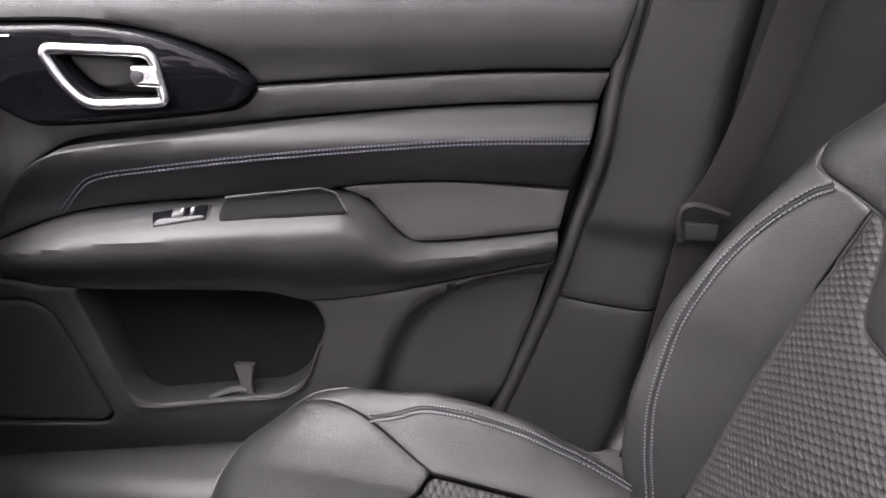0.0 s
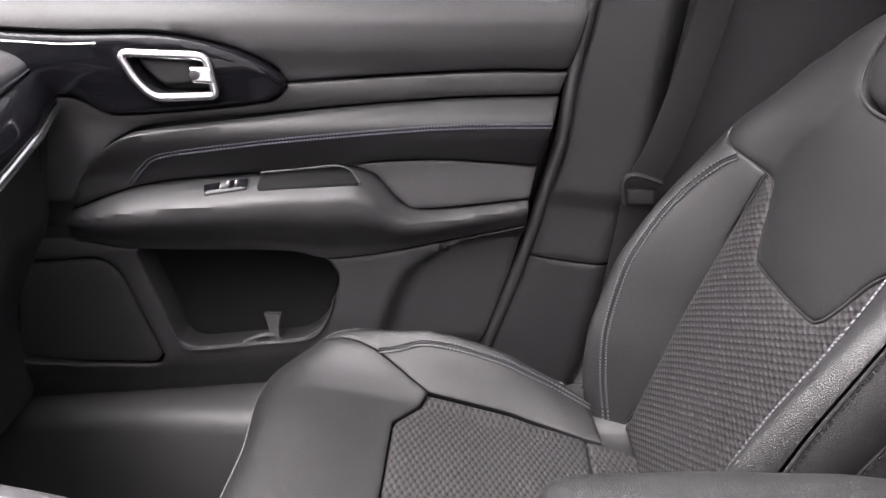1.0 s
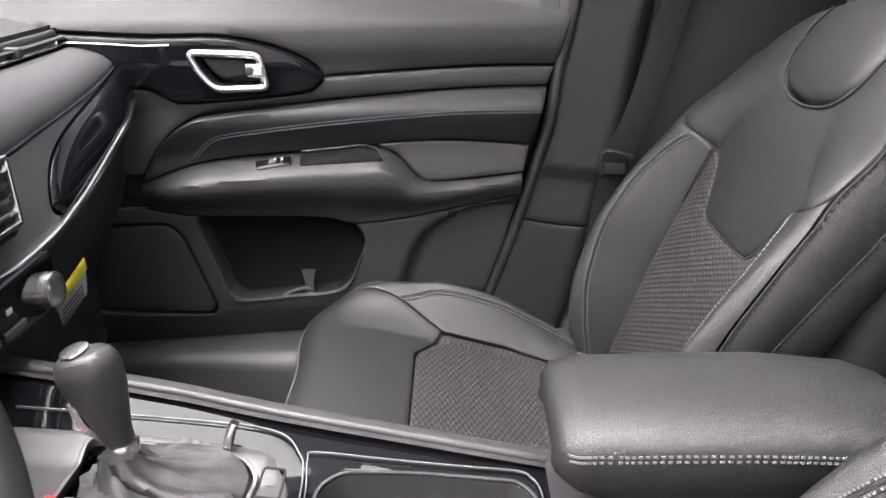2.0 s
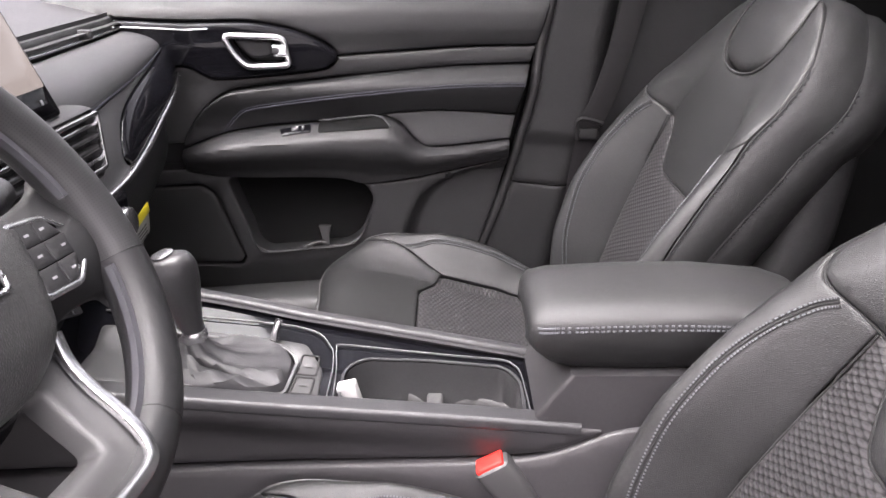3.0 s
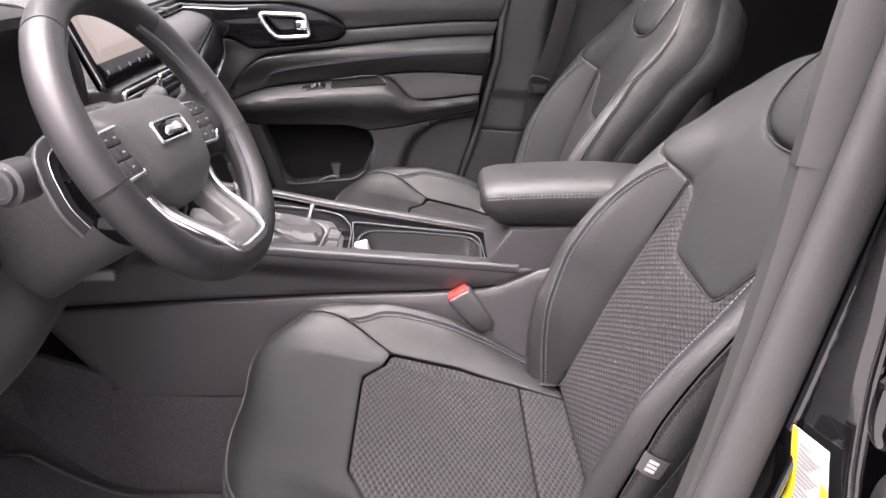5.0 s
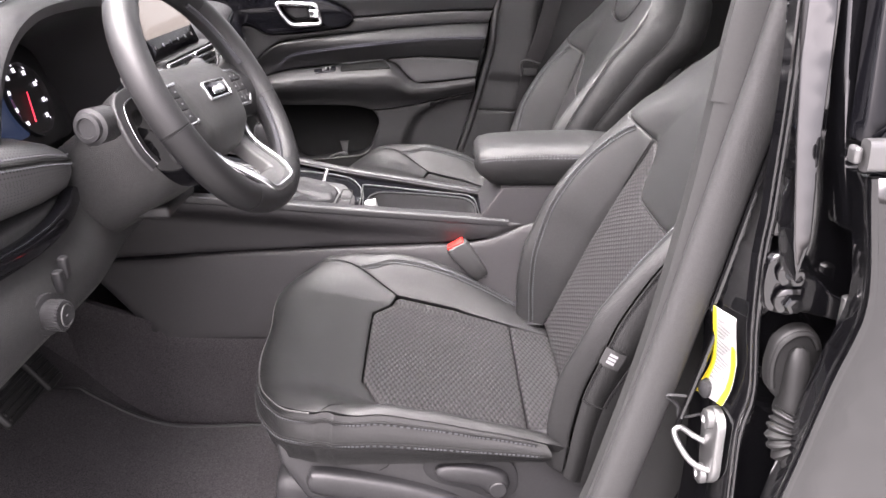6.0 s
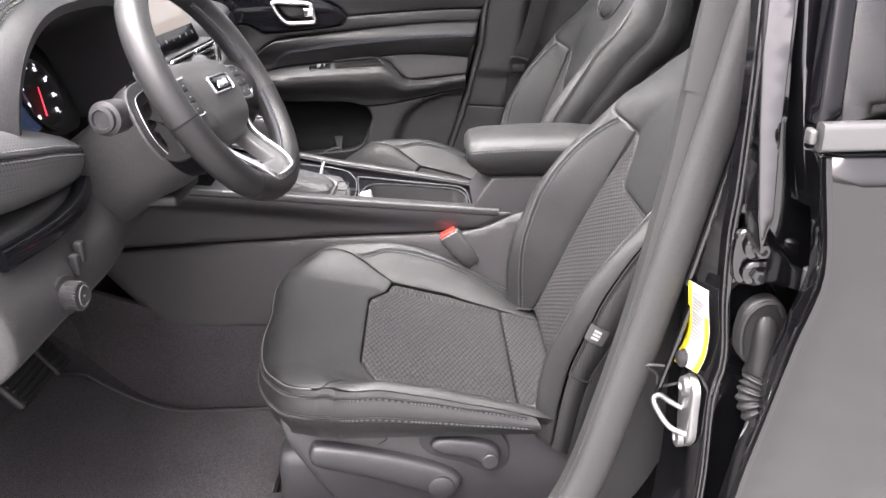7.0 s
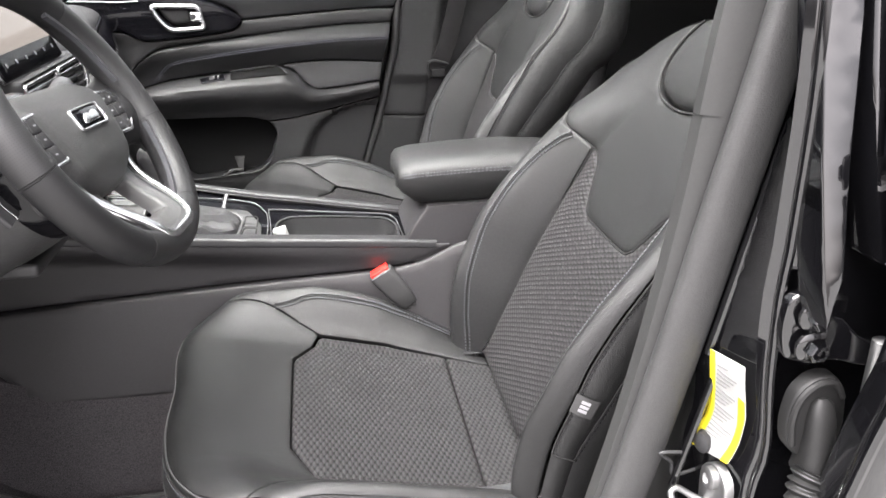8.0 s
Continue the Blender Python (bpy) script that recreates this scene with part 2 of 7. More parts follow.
def pad(name, outline, fmap, material, parent=None, label="", res=0.009, roll=0.006, depth=0.012, crown=0.0, crown_at=0.03, holes=(), kind="", flip=False):
    """A padded or moulded piece: an outline filled with triangles, its edge rolled down, with a skirt behind it."""
    from mathutils.geometry import delaunay_2d_cdt
    loops = [even(outline, res * 0.8)] + [even(h, res * 0.8) for h in holes]
    lo, hi = loops[0].min(0), loops[0].max(0)
    gx, gy = np.meshgrid(np.arange(lo[0], hi[0], res), np.arange(lo[1], hi[1], res))
    gx = gx + (np.arange(gx.shape[0]) % 2)[:, None] * res * 0.5
    cand = [np.column_stack([gx.ravel(), gy.ravel()])]
    cand_min = [max(res * 0.55, roll * 0.9)]
    for k in (0.25, 0.6):
        for lp in loops:
            t = np.roll(lp, -1, 0) - np.roll(lp, 1, 0)
            t /= np.maximum(np.linalg.norm(t, axis=1), 1e-12)[:, None]
            nrm = np.column_stack([-t[:, 1], t[:, 0]])
            for sg in (1, -1):
                cand.append(lp + sg * nrm * roll * k)
                cand_min.append(roll * k * 0.97)
    pts = []
    for c, mn in zip(cand, cand_min):
        ok = inside(c, loops[0])
        for h in loops[1:]:
            ok &= ~inside(c, h)
        c = c[ok]
        if len(c):
            pts.append(c[gap(c, loops) > mn])
    base = np.vstack(loops)
    allp = np.vstack([base] + pts)
    edges, s = [], 0
    for lp in loops:
        edges += [(s + i, s + (i + 1) % len(lp)) for i in range(len(lp))]
        s += len(lp)
    vo, eo, fo, *_ = delaunay_2d_cdt([Vector(p) for p in allp], edges, [], 0, 1e-7)
    P = np.array([(v.x, v.y) for v in vo])
    F = np.array([f for f in fo if len(f) == 3])
    cen = P[F].mean(1)
    ok = inside(cen, loops[0])
    for h in loops[1:]:
        ok &= ~inside(cen, h)
    F = F[ok]
    d = gap(P, loops)
    q = np.clip(1 - d / max(roll, 1e-9), 0, 1)
    hgt = -roll * (1 - np.sqrt(np.maximum(0, 1 - q * q))) + crown * (1 - np.exp(-d / crown_at))
    V = fmap(P[:, 0], P[:, 1], hgt)
    # the skirt follows the free edges
    count = {}
    for f in F:
        for i in range(3):
            a, b = int(f[i]), int(f[(i + 1) % 3])
            count[(a, b)] = count.get((a, b), 0) + 1
    rim = [e for e in count if (e[1], e[0]) not in count]
    ids = sorted({i for e in rim for i in e})
    new_id = {i: len(P) + k for k, i in enumerate(ids)}
    low = fmap(P[ids, 0], P[ids, 1], np.full(len(ids), -roll - depth))
    faces = [tuple(f) for f in F] + [(b, a, new_id[a], new_id[b]) for a, b in rim]
    if flip:
        faces = [tuple(reversed(f)) for f in faces]
    verts = np.vstack([V, low])
    uv = np.vstack([P, P[ids]]) * S
    return link_mesh(name, verts, faces, material, parent, label, uv, kind=kind)


def sweep(name, path, profile, material, parent=None, label="", up=(0, 0, 1), closed=False, caps=True, scale=None, kind=""):
    """A profile (side, up) carried along a path."""
    p = np.asarray(path, float)
    prof = np.asarray(profile, float)
    t = np.roll(p, -1, 0) - np.roll(p, 1, 0) if closed else np.gradient(p, axis=0)
    t /= np.linalg.norm(t, axis=1)[:, None]
    ups = np.asarray(up, float)
    ups = np.broadcast_to(ups, p.shape)
    side = np.cross(t, ups)
    side /= np.linalg.norm(side, axis=1)[:, None]
    upv = np.cross(side, t)
    k = np.ones(len(p)) if scale is None else np.asarray(scale)
    m, c = len(prof), len(p)
    V = (p[:, None, :] + k[:, None, None] * (side[:, None, :] * prof[None, :, 0:1] + upv[:, None, :] * prof[None, :, 1:2])).reshape(-1, 3)
    faces = []
    for i in range(c if closed else c - 1):
        j = (i + 1) % c
        for a in range(m):
            b = (a + 1) % m
            faces.append((i * m + a, i * m + b, j * m + b, j * m + a))
    if caps and not closed:
        faces.append(tuple(range(m - 1, -1, -1)))
        faces.append(tuple((c - 1) * m + a for a in range(m)))
    s = np.concatenate([[0], np.cumsum(np.linalg.norm(np.diff(p, axis=0), axis=1))])
    a = np.concatenate([[0], np.cumsum(np.linalg.norm(np.diff(prof, axis=0), axis=1))])
    uv = np.column_stack([np.repeat(s, m), np.tile(a, c)]) * S
    return link_mesh(name, V, faces, material, parent, label, uv, kind=kind)


def ring(rx, ry=None, n=12, power=2.0):
    ry = ry or rx
    a = np.linspace(0, 2 * math.pi, n, endpoint=False)
    c, s = np.cos(a), np.sin(a)
    return np.column_stack([np.sign(c) * np.abs(c) ** (2 / power) * rx, np.sign(s) * np.abs(s) ** (2 / power) * ry])


def box_profile(w, h, r, n=3):
    return rounded([(-w, -h), (w, -h), (w, h), (-w, h)], r, n)


def loft(name, rings, material, parent=None, label="", caps=True, kind=""):
    """A skin over rings of equal count."""
    R = np.asarray(rings, float)
    c, m = R.shape[:2]
    faces = [(i * m + a, i * m + (a + 1) % m, (i + 1) * m + (a + 1) % m, (i + 1) * m + a) for i in range(c - 1) for a in range(m)]
    if caps:
        faces += [tuple(range(m - 1, -1, -1)), tuple((c - 1) * m + a for a in range(m))]
    uv = np.column_stack([np.tile(np.linspace(0, 0.3, m), c), np.repeat(np.linspace(0, 0.3, c), m)])
    return link_mesh(name, R.reshape(-1, 3), faces, material, parent, label, uv, kind=kind)


def block(name, lo, hi, r, material, parent=None, label="", turn=None, kind="", segs=3):
    """A rounded box between two corners."""
    bm = bmesh.new()
    bmesh.ops.create_cube(bm, size=1)
    lo, hi = np.array(lo, float), np.array(hi, float)
    for v in bm.verts:
        v.co = Vector((lo + hi) / 2 + np.array(v.co) * (hi - lo))
    bmesh.ops.bevel(bm, geom=bm.edges[:], offset=r, segments=segs, profile=0.5, affect="EDGES")
    if turn is not None:
        bmesh.ops.transform(bm, matrix=turn, verts=bm.verts[:])
    bm.verts.ensure_lookup_table()
    V = [tuple(v.co) for v in bm.verts]
    F = [tuple(v.index for v in f.verts) for f in bm.faces]
    bm.free()
    return link_mesh(name, V, F, material, parent, label, kind=kind)


def disc_stack(name, centre, axis, steps, material, parent=None, label="", n=24, up=(0, 0, 1)):
    """A turned part: (distance along the axis, radius) steps."""
    ax = np.array(axis, float)
    ax /= np.linalg.norm(ax)
    u = np.cross(ax, up)
    u /= np.linalg.norm(u)
    w = np.cross(ax, u)
    a = np.linspace(0, 2 * math.pi, n, endpoint=False)
    rings = [np.array(centre) + ax * d + r * (np.cos(a)[:, None] * u + np.sin(a)[:, None] * w) for d, r in steps]
    return loft(name, rings, material, parent, label)


def stitches(name, path, normal, material, parent=None, pitch=0.0056, length=0.0038, thick=0.0018, phase=0.0):
    """A row of thread stitches along a path; phase: the part of a step by which it starts later."""
    p = even(path, pitch, closed=False)
    p = p[:-1] + phase * np.diff(p, axis=0)
    t = np.gradient(p, axis=0)
    t /= np.linalg.norm(t, axis=1)[:, None]
    nr = np.broadcast_to(np.asarray(normal, float), p.shape) if np.ndim(normal) == 1 else np.array([normal[min(len(normal) - 1, int(round(i * (len(normal) - 1) / max(1, len(p) - 1))))] for i in range(len(p))])
    s = np.cross(t, nr)
    s /= np.maximum(np.linalg.norm(s, axis=1), 1e-9)[:, None]
    nn = np.cross(s, t)
    V, F = [], []
    for i in range(len(p)):
        b = len(V)
        for dl, dn in ((-0.5, 0.0), (-0.3, 0.8), (0.3, 0.8), (0.5, 0.0)):
            for ds in (-0.5, 0.5):
                V.append(p[i] + t[i] * length * dl + nn[i] * thick * dn + s[i] * thick * ds)
        for k in range(3):
            F.append((b + 2 * k, b + 2 * k + 1, b + 2 * k + 3, b + 2 * k + 2))
        F += [(b, b + 2, b + 4, b + 6), (b + 1, b + 7, b + 5, b + 3)]
    return link_mesh(name, V, F, material, parent)


def on(fmap, pts, h=0.0):
    pts = np.asarray(pts, float)
    return fmap(pts[:, 0], pts[:, 1], np.full(len(pts), h))


def normals(fmap, pts):
    return on(fmap, pts, 0.01) - on(fmap, pts, 0.0)


def smooth(e0, e1, x):
    t = np.clip((x - e0) / (e1 - e0), 0, 1)
    return t * t * (3 - 2 * t)


def double_stitch(fmap, path2, material, parent, spread=0.0037, h=0.0006):
    """Two rows of thread on either side of a seam, with pricked holes between the stitches."""
    c = even(path2, 0.004, closed=False)
    p, nr = on(fmap, c, h), normals(fmap, c)
    nr /= np.linalg.norm(nr, axis=1)[:, None]
    t = np.gradient(p, axis=0)
    side = np.cross(t / np.linalg.norm(t, axis=1)[:, None], nr)
    for sg in (1, -1):
        row = p + sg * spread * side
        stitches("stitching", row, nr, material, parent)
        stitches("stitch_hole", row, nr, SEAM, parent, length=0.0022, thick=0.0019, phase=0.5)


# ---- setting ----
link_mesh("ground", [(-40, -40, 0), (40, -40, 0), (40, 40, 0), (-40, 40, 0)], [(0, 1, 2, 3)], CONCRETE, None, "pale grey concrete ground round the car", kind="structure")


def floor_surface(a, b):
    toe = 0.34 * smooth(-0.42, -1.0, a)
    tunnel = 0.10 * smooth(0.10, 0.16, b) * (1 - smooth(0.33, 0.39, b))
    return np.column_stack([a, b, 0.475 + toe + tunnel + 0.0 * a])


pad("floor", [(-1.0, -0.46), (0.9, -0.46), (0.9, 0.94), (-1.0, 0.94)], lambda a, b, h: floor_surface(a, b) + np.column_stack([0 * a, 0 * a, h]), CARPET, None, "black carpeted car floor", res=0.03, roll=0.002, depth=0.02, kind="structure")
# unseen headliner; its wide glass opening is assumed, sized to admit light from above
for nm, lo, hi in (("roof_front", (-0.75, -0.5, 1.6), (-0.68, 0.9, 1.64)), ("roof_rear", (0.5, -0.5, 1.6), (1.6, 0.9, 1.64)), ("roof_near", (-0.68, -0.5, 1.6), (0.5, -0.47, 1.64)), ("roof_far", (-0.25, 0.7, 1.6), (0.5, 0.9, 1.64)), ("roof_side", (-0.68, 0.82, 1.6), (-0.25, 0.9, 1.64))):
    block(nm, lo, hi, 0.012, HEADLINER, None, "unseen grey headliner round an assumed roof opening", kind="structure")
gr = block("assumed_glass_roof", (-0.69, -0.48, 1.643), (0.51, 0.83, 1.648), 0.002, GLASS, None, "unseen glass panel over the assumed roof opening", kind="structure", segs=1)
gr.visible_shadow = False
block("wall_rear", (1.55, -0.6, 0.45), (1.6, 0.95, 1.6), 0.01, PLASTIC_DARK, None, "dark rear end of the cabin", kind="structure")
block("wall_front", (-1.05, -0.55, 0.45), (-1.0, 0.9, 1.05), 0.01, PLASTIC_DARK, None, "dark bulkhead under the windscreen", kind="structure")
wind = link_mesh("windscreen", [(-1.25, -0.5, 1.1), (-1.25, 0.88, 1.1), (-0.72, 0.8, 1.6), (-0.72, -0.42, 1.6), (-1.255, -0.5, 1.105), (-1.255, 0.88, 1.105), (-0.725, 0.8, 1.605), (-0.725, -0.42, 1.605)],
                 [(0, 1, 2, 3), (7, 6, 5, 4), (0, 4, 5, 1), (1, 5, 6, 2), (2, 6, 7, 3), (3, 7, 4, 0)], GLASS, None, "clear windscreen glass", kind="structure")
wind.visible_shadow = False
pw = block("side_window", (-0.6, 0.905, 1.26), (0.22, 0.909, 1.62), 0.0015, GLASS, None, "clear passenger door window glass", kind="structure", segs=1)
pw.visible_shadow = False
block("rear_side_window", (0.36, 0.905, 1.4), (1.5, 0.909, 1.62), 0.0015, PRIVACY, None, "dark privacy glass of the rear door", kind="structure", segs=1)
block("rear_door_trim", (0.31, 0.895, 0.48), (1.5, 0.93, 1.4), 0.015, PLASTIC_PILLAR, None, "dark trim panel of the far rear door", kind="structure")


# ---- seats ----
def interp(xs, ys):
    """A smooth monotone curve through the values."""
    xs, ys = np.array(xs, float), np.array(ys, float)
    h, d = np.diff(xs), np.diff(ys) / np.diff(xs)
    m = np.zeros(len(xs))
    m[0], m[-1] = d[0], d[-1]
    for i in range(1, len(xs) - 1):
        if d[i - 1] * d[i] > 0:
            w1, w2 = 2 * h[i] + h[i - 1], h[i] + 2 * h[i - 1]
            m[i] = (w1 + w2) / (w1 / d[i - 1] + w2 / d[i])

    def f(v):
        v = np.clip(v, xs[0], xs[-1])
        i = np.clip(np.searchsorted(xs, v, side="right") - 1, 0, len(xs) - 2)
        t = (v - xs[i]) / h[i]
        return (2 * t ** 3 - 3 * t ** 2 + 1) * ys[i] + (t ** 3 - 2 * t ** 2 + t) * h[i] * m[i] + (3 * t ** 2 - 2 * t ** 3) * ys[i + 1] + (t ** 3 - t ** 2) * h[i] * m[i + 1]
    return f


CUSH = curve([(0.29, 0.672), (0.23, 0.684), (0.1, 0.712), (-0.045, 0.755), (-0.12, 0.778), (-0.17, 0.782), (-0.205, 0.766), (-0.224, 0.722), (-0.23, 0.66), (-0.226, 0.60)], 10)
CUSH_S = np.concatenate([[0], np.cumsum(np.linalg.norm(np.diff(CUSH, axis=0), axis=1))])


def s_at(x):
    """Length along the cushion's middle line at a place x on its top."""
    k = int(np.argmin(np.abs(CUSH[:70, 0] - x)))
    return CUSH_S[k]


S_ROW = [0.0] + [s_at(x) for x in (0.25, 0.2, 0.13, 0.09, 0.036, 0.0, -0.05, -0.09, -0.13, -0.17, -0.2)] + [s_at(-0.2) + 0.06]
RIDGE = interp(S_ROW, [0.0, 0.012, 0.03, 0.058, 0.072, 0.075, 0.072, 0.06, 0.047, 0.029, 0.009, 0.0, 0.0])
RIDGE_OUT = interp(S_ROW, [0.03, 0.044, 0.056, 0.061, 0.061, 0.057, 0.051, 0.036, 0.024, 0.015, 0.007, 0.0, 0.0])
CU_FOOT = interp([0.0, s_at(0.25), s_at(0.2), s_at(0.1), s_at(0.0), s_at(-0.13), s_at(-0.2) + 0.06], [0.13, 0.134, 0.142, 0.158, 0.16, 0.145, 0.145])
CU_W = interp([0, 0.2, 0.22, 0.235, 0.25, 0.265, 0.28], [0, 0.2, 0.219, 0.231, 0.24, 0.2455, 0.247])
CU_F = interp([0, 0.35, 0.76, 1.0, 1.2, 1.45, 1.8], [0.0, 0.3, 0.84, 1.0, 0.95, 0.74, 0.5])


def cushion_surface(p, s, so=-1):
    x, z = np.interp(s, CUSH_S, CUSH[:, 0]), np.interp(s, CUSH_S, CUSH[:, 1])
    a = np.abs(p)
    foot = CU_FOOT(s)
    lift = CU_F(np.maximum(a - foot, 0) / (0.237 - foot))
    front = smooth(s_at(-0.06), s_at(-0.2), s)
    bow = front * (a / 0.27) ** 4
    narrow = 1 - 0.035 * smooth(s_at(-0.1), s_at(-0.2) + 0.05, s)
    drop = np.where(p * so > 0, 0.0, 0.016) * smooth(0.19, 0.28, a) * smooth(s_at(-0.13), s_at(-0.2), s)
    near = 0.088 * (a / 0.27) ** 2.1 * smooth(s_at(-0.02), s_at(-0.2), s)
    return np.column_stack([x + np.where(p * so > 0, near, 0.014 * bow - 0.014 * smooth(0.03, 0.17, a) * front), np.sign(p) * CU_W(a) * narrow, z + np.where(p * so > 0, RIDGE_OUT(s), RIDGE(s)) * lift - drop + np.where(p * so > 0, 0.013, 0.0) * smooth(0.1, 0.2, a) * smooth(s_at(-0.16), s_at(-0.2) + 0.01, s)])


BR_B = interp([-0.05, 0.0, 0.06, 0.13, 0.2, 0.27, 0.33, 0.39, 0.432, 0.48, 0.54], [0.034, 0.056, 0.081, 0.094, 0.094, 0.083, 0.067, 0.048, 0.035, 0.014, 0.0])
BR_G = interp([-0.05, 0.03, 0.1, 0.2, 0.3, 0.37, 0.42, 0.48, 0.6], [0.205, 0.2, 0.193, 0.181, 0.167, 0.153, 0.135, 0.1, 0.09])
BR_K = interp([-0.05, 0.1, 0.2, 0.3, 0.4, 0.45, 0.52, 0.62], [0.93, 0.965, 1.0, 1.0, 0.965, 0.935, 0.9, 0.85])
BR_P = [0, 0.2, 0.22, 0.24, 0.255, 0.275, 0.31, 0.345, 0.43]
BR_W = interp(BR_P, [0, 0.2, 0.218, 0.231, 0.238, 0.2435, 0.248, 0.25, 0.25])
BR_F = interp([0, 0.3, 0.62, 0.85, 1.0, 1.25, 1.7, 2.4, 3.0, 4.4], [0.0, 0.42, 0.87, 0.985, 1.0, 0.94, 0.74, 0.42, 0.15, 0.0])
BR_O = interp([0, 0.275, 0.31, 0.345, 0.43], [0, 0, -0.004, -0.02, -0.095])
BR_C = interp([-0.05, 0.1, 0.25, 0.4, 0.52, 0.6, 0.66], [0.0, 0.004, 0.006, 0.002, -0.01, -0.028, -0.06])


def back_profile(p, u):
    """Sideways and outward place of a point of the backrest's face."""
    a, foot = np.abs(p), BR_G(u)
    lift = BR_F(np.maximum(a - foot, 0) / (0.236 - foot))
    return np.sign(p) * BR_W(a) * BR_K(u), lift * BR_B(u) + BR_O(a) + BR_C(u)


def build_seat(base, back_at, recline, label, mirror):
    """A front seat; base: the middle of the cushion, as an offset; back_at: the foot of the backrest; mirror: 1 with its outer side to the driver's door, -1 with it to the other."""
    bx, by, bz = base
    kx, ky, kz = back_at
    seat = thing("bucket_seat", (bx, by, 0.475 + bz), label, "car seat", "front seats")
    cs_, sn_ = math.cos(radians(recline)), math.sin(radians(recline))

    def shift(fn):
        return lambda a, b: fn(a, b, min(0, -mirror)) + np.array([bx, by, bz])

    cu = off_surface(shift(cushion_surface), 1.0)

    def back_point(w, u, n):
        return np.column_stack([kx + u * sn_ - n * cs_, ky + w, kz + u * cs_ + n * sn_])

    def back_surface(p, u):
        w, n = back_profile(p, u)
        return back_point(w, u, n)

    bk = off_surface(back_surface, -1.0)

    # cushion
    s1, s2, s3 = s_at(-0.045), s_at(0.0), s_at(-0.14)
    edge = s_at(-0.2) + 0.02
    P_EDGE = 0.262
    ins = rounded([(-0.108, s1), (0.108, s1), (0.174, s2), (0.176, s_at(0.1)), (0.166, s_at(0.2)), (-0.166, s_at(0.2)), (-0.176, s_at(0.1)), (-0.174, s2)], 0.008)
    pad("cushion_insert", ins, cu, FABRIC, seat, "dark woven fabric insert", res=0.011, roll=0.004, crown=0.004, depth=0.01)
    pad("rear_strip", [(-0.166, s_at(0.2) - 0.003), (0.166, s_at(0.2) - 0.003), (0.158, 0.0), (-0.158, 0.0)], cu, FABRIC, seat, "woven fabric strip", res=0.012, roll=0.004)
    inner = [(P_EDGE, edge - 0.06), (0.257, edge - 0.03), (0.243, edge - 0.011), (0.215, edge - 0.002), (0.16, edge)]
    outer = [(P_EDGE, edge - 0.066), (0.257, edge - 0.05), (0.243, edge - 0.032), (0.215, edge - 0.013), (0.16, edge - 0.002)] if mirror > 0 else inner
    s3_of = {mirror: s3, -mirror: s_at(-0.15) if mirror > 0 else s3}
    corner_of = {mirror: inner, -mirror: outer}

    def flip_side(pts):
        return [(-p, s) for p, s in reversed(pts)]

    mid_of = {mirror: (0.232, s3), -mirror: (0.225, s_at(-0.09)) if mirror > 0 else (0.232, s3)}
    front = {sg: [(0.11, s1 + 0.003), (0.177, s2 + 0.002), mid_of[sg], (P_EDGE, s3_of[sg] + 0.012)] + corner_of[sg] for sg in (1, -1)}
    pad("front_panel", front[1] + flip_side(front[-1]), cu, LEATHER, seat, "black leather front of the cushion", res=0.008, roll=0.002, depth=0.012)
    for sg in (1, -1):
        tail = [(P_EDGE, s_at(0.17)), (0.25, s_at(0.2)), (0.225, s_at(0.214))] if mirror < 0 else [(P_EDGE, s_at(0.21)), (0.248, s_at(0.24)), (0.225, s_at(0.262))]
        bol = [(0.162, 0.02) if mirror > 0 else (0.168, s_at(0.218)), (0.169, s_at(0.2)), (0.179, s_at(0.1)), (0.177, s2), (mid_of[sg][0] + 0.001, mid_of[sg][1] - 0.002), (P_EDGE, s3_of[sg] + 0.01)] + tail
        pad("cushion_bolster", [(sg * p, s) for p, s in bol][::sg], cu, LEATHER, seat, "black leather side bolster", res=0.007, roll=0.002, depth=0.012)
        row = curve([(0.206, s_at(-0.074)), (0.213, s_at(-0.05)), (0.2195, s_at(-0.02)), (0.222, s_at(0.03)), (0.223, s_at(0.1)), (0.226, s_at(0.17)), (0.222, s_at(0.235 if mirror > 0 else 0.205))], 12)
        if sg < 0:
            continue
        row = row * np.array([sg, 1])
        double_stitch(cu, row, THREAD, seat)
        sweep("piping", on(cu, even(row, 0.006, False), 0.0), ring(0.0011, n=6), SEAM, seat)
    # the skirt under the cushion's edge
    half = {sg: [(P_EDGE, s_at(0.167 if mirror < 0 else 0.207)), (P_EDGE, s_at(0.13)), (P_EDGE, 0.2), (P_EDGE, 0.27), (P_EDGE, 0.34), (P_EDGE, 0.4), (P_EDGE, 0.435)] + corner_of[sg] + [(0.08, edge)] for sg in (1, -1)}
    rim = even(curve(half[1] + [(0.0, edge)] + flip_side(half[-1]), 8), 0.006, False)
    top = on(cu, rim, -0.004)
    nr = normals(cu, rim)
    out = top - np.array([bx + 0.03, by, 0])
    out[:, 2] = 0
    out /= np.linalg.norm(out, axis=1)[:, None]
    frontness = np.clip(-(top[:, 0] - bx) - 0.12, 0, 0.1) / 0.1
    rings = []
    for k in np.linspace(0, 1, 9):
        bulge = 0.012 * math.sin(math.pi * min(1, k * 1.1)) * (1 - 0.3 * frontness)
        zlow = bz + (0.708 if mirror > 0 else 0.722) - 0.03 * frontness
        zlow = np.minimum(zlow, top[:, 2] - 0.004)
        q = top + out * (bulge + 0.002)[:, None]
        q[:, 2] = top[:, 2] * (1 - k) + zlow * k
        rings.append(q)
    R = np.array(rings)
    c, m = R.shape[:2]
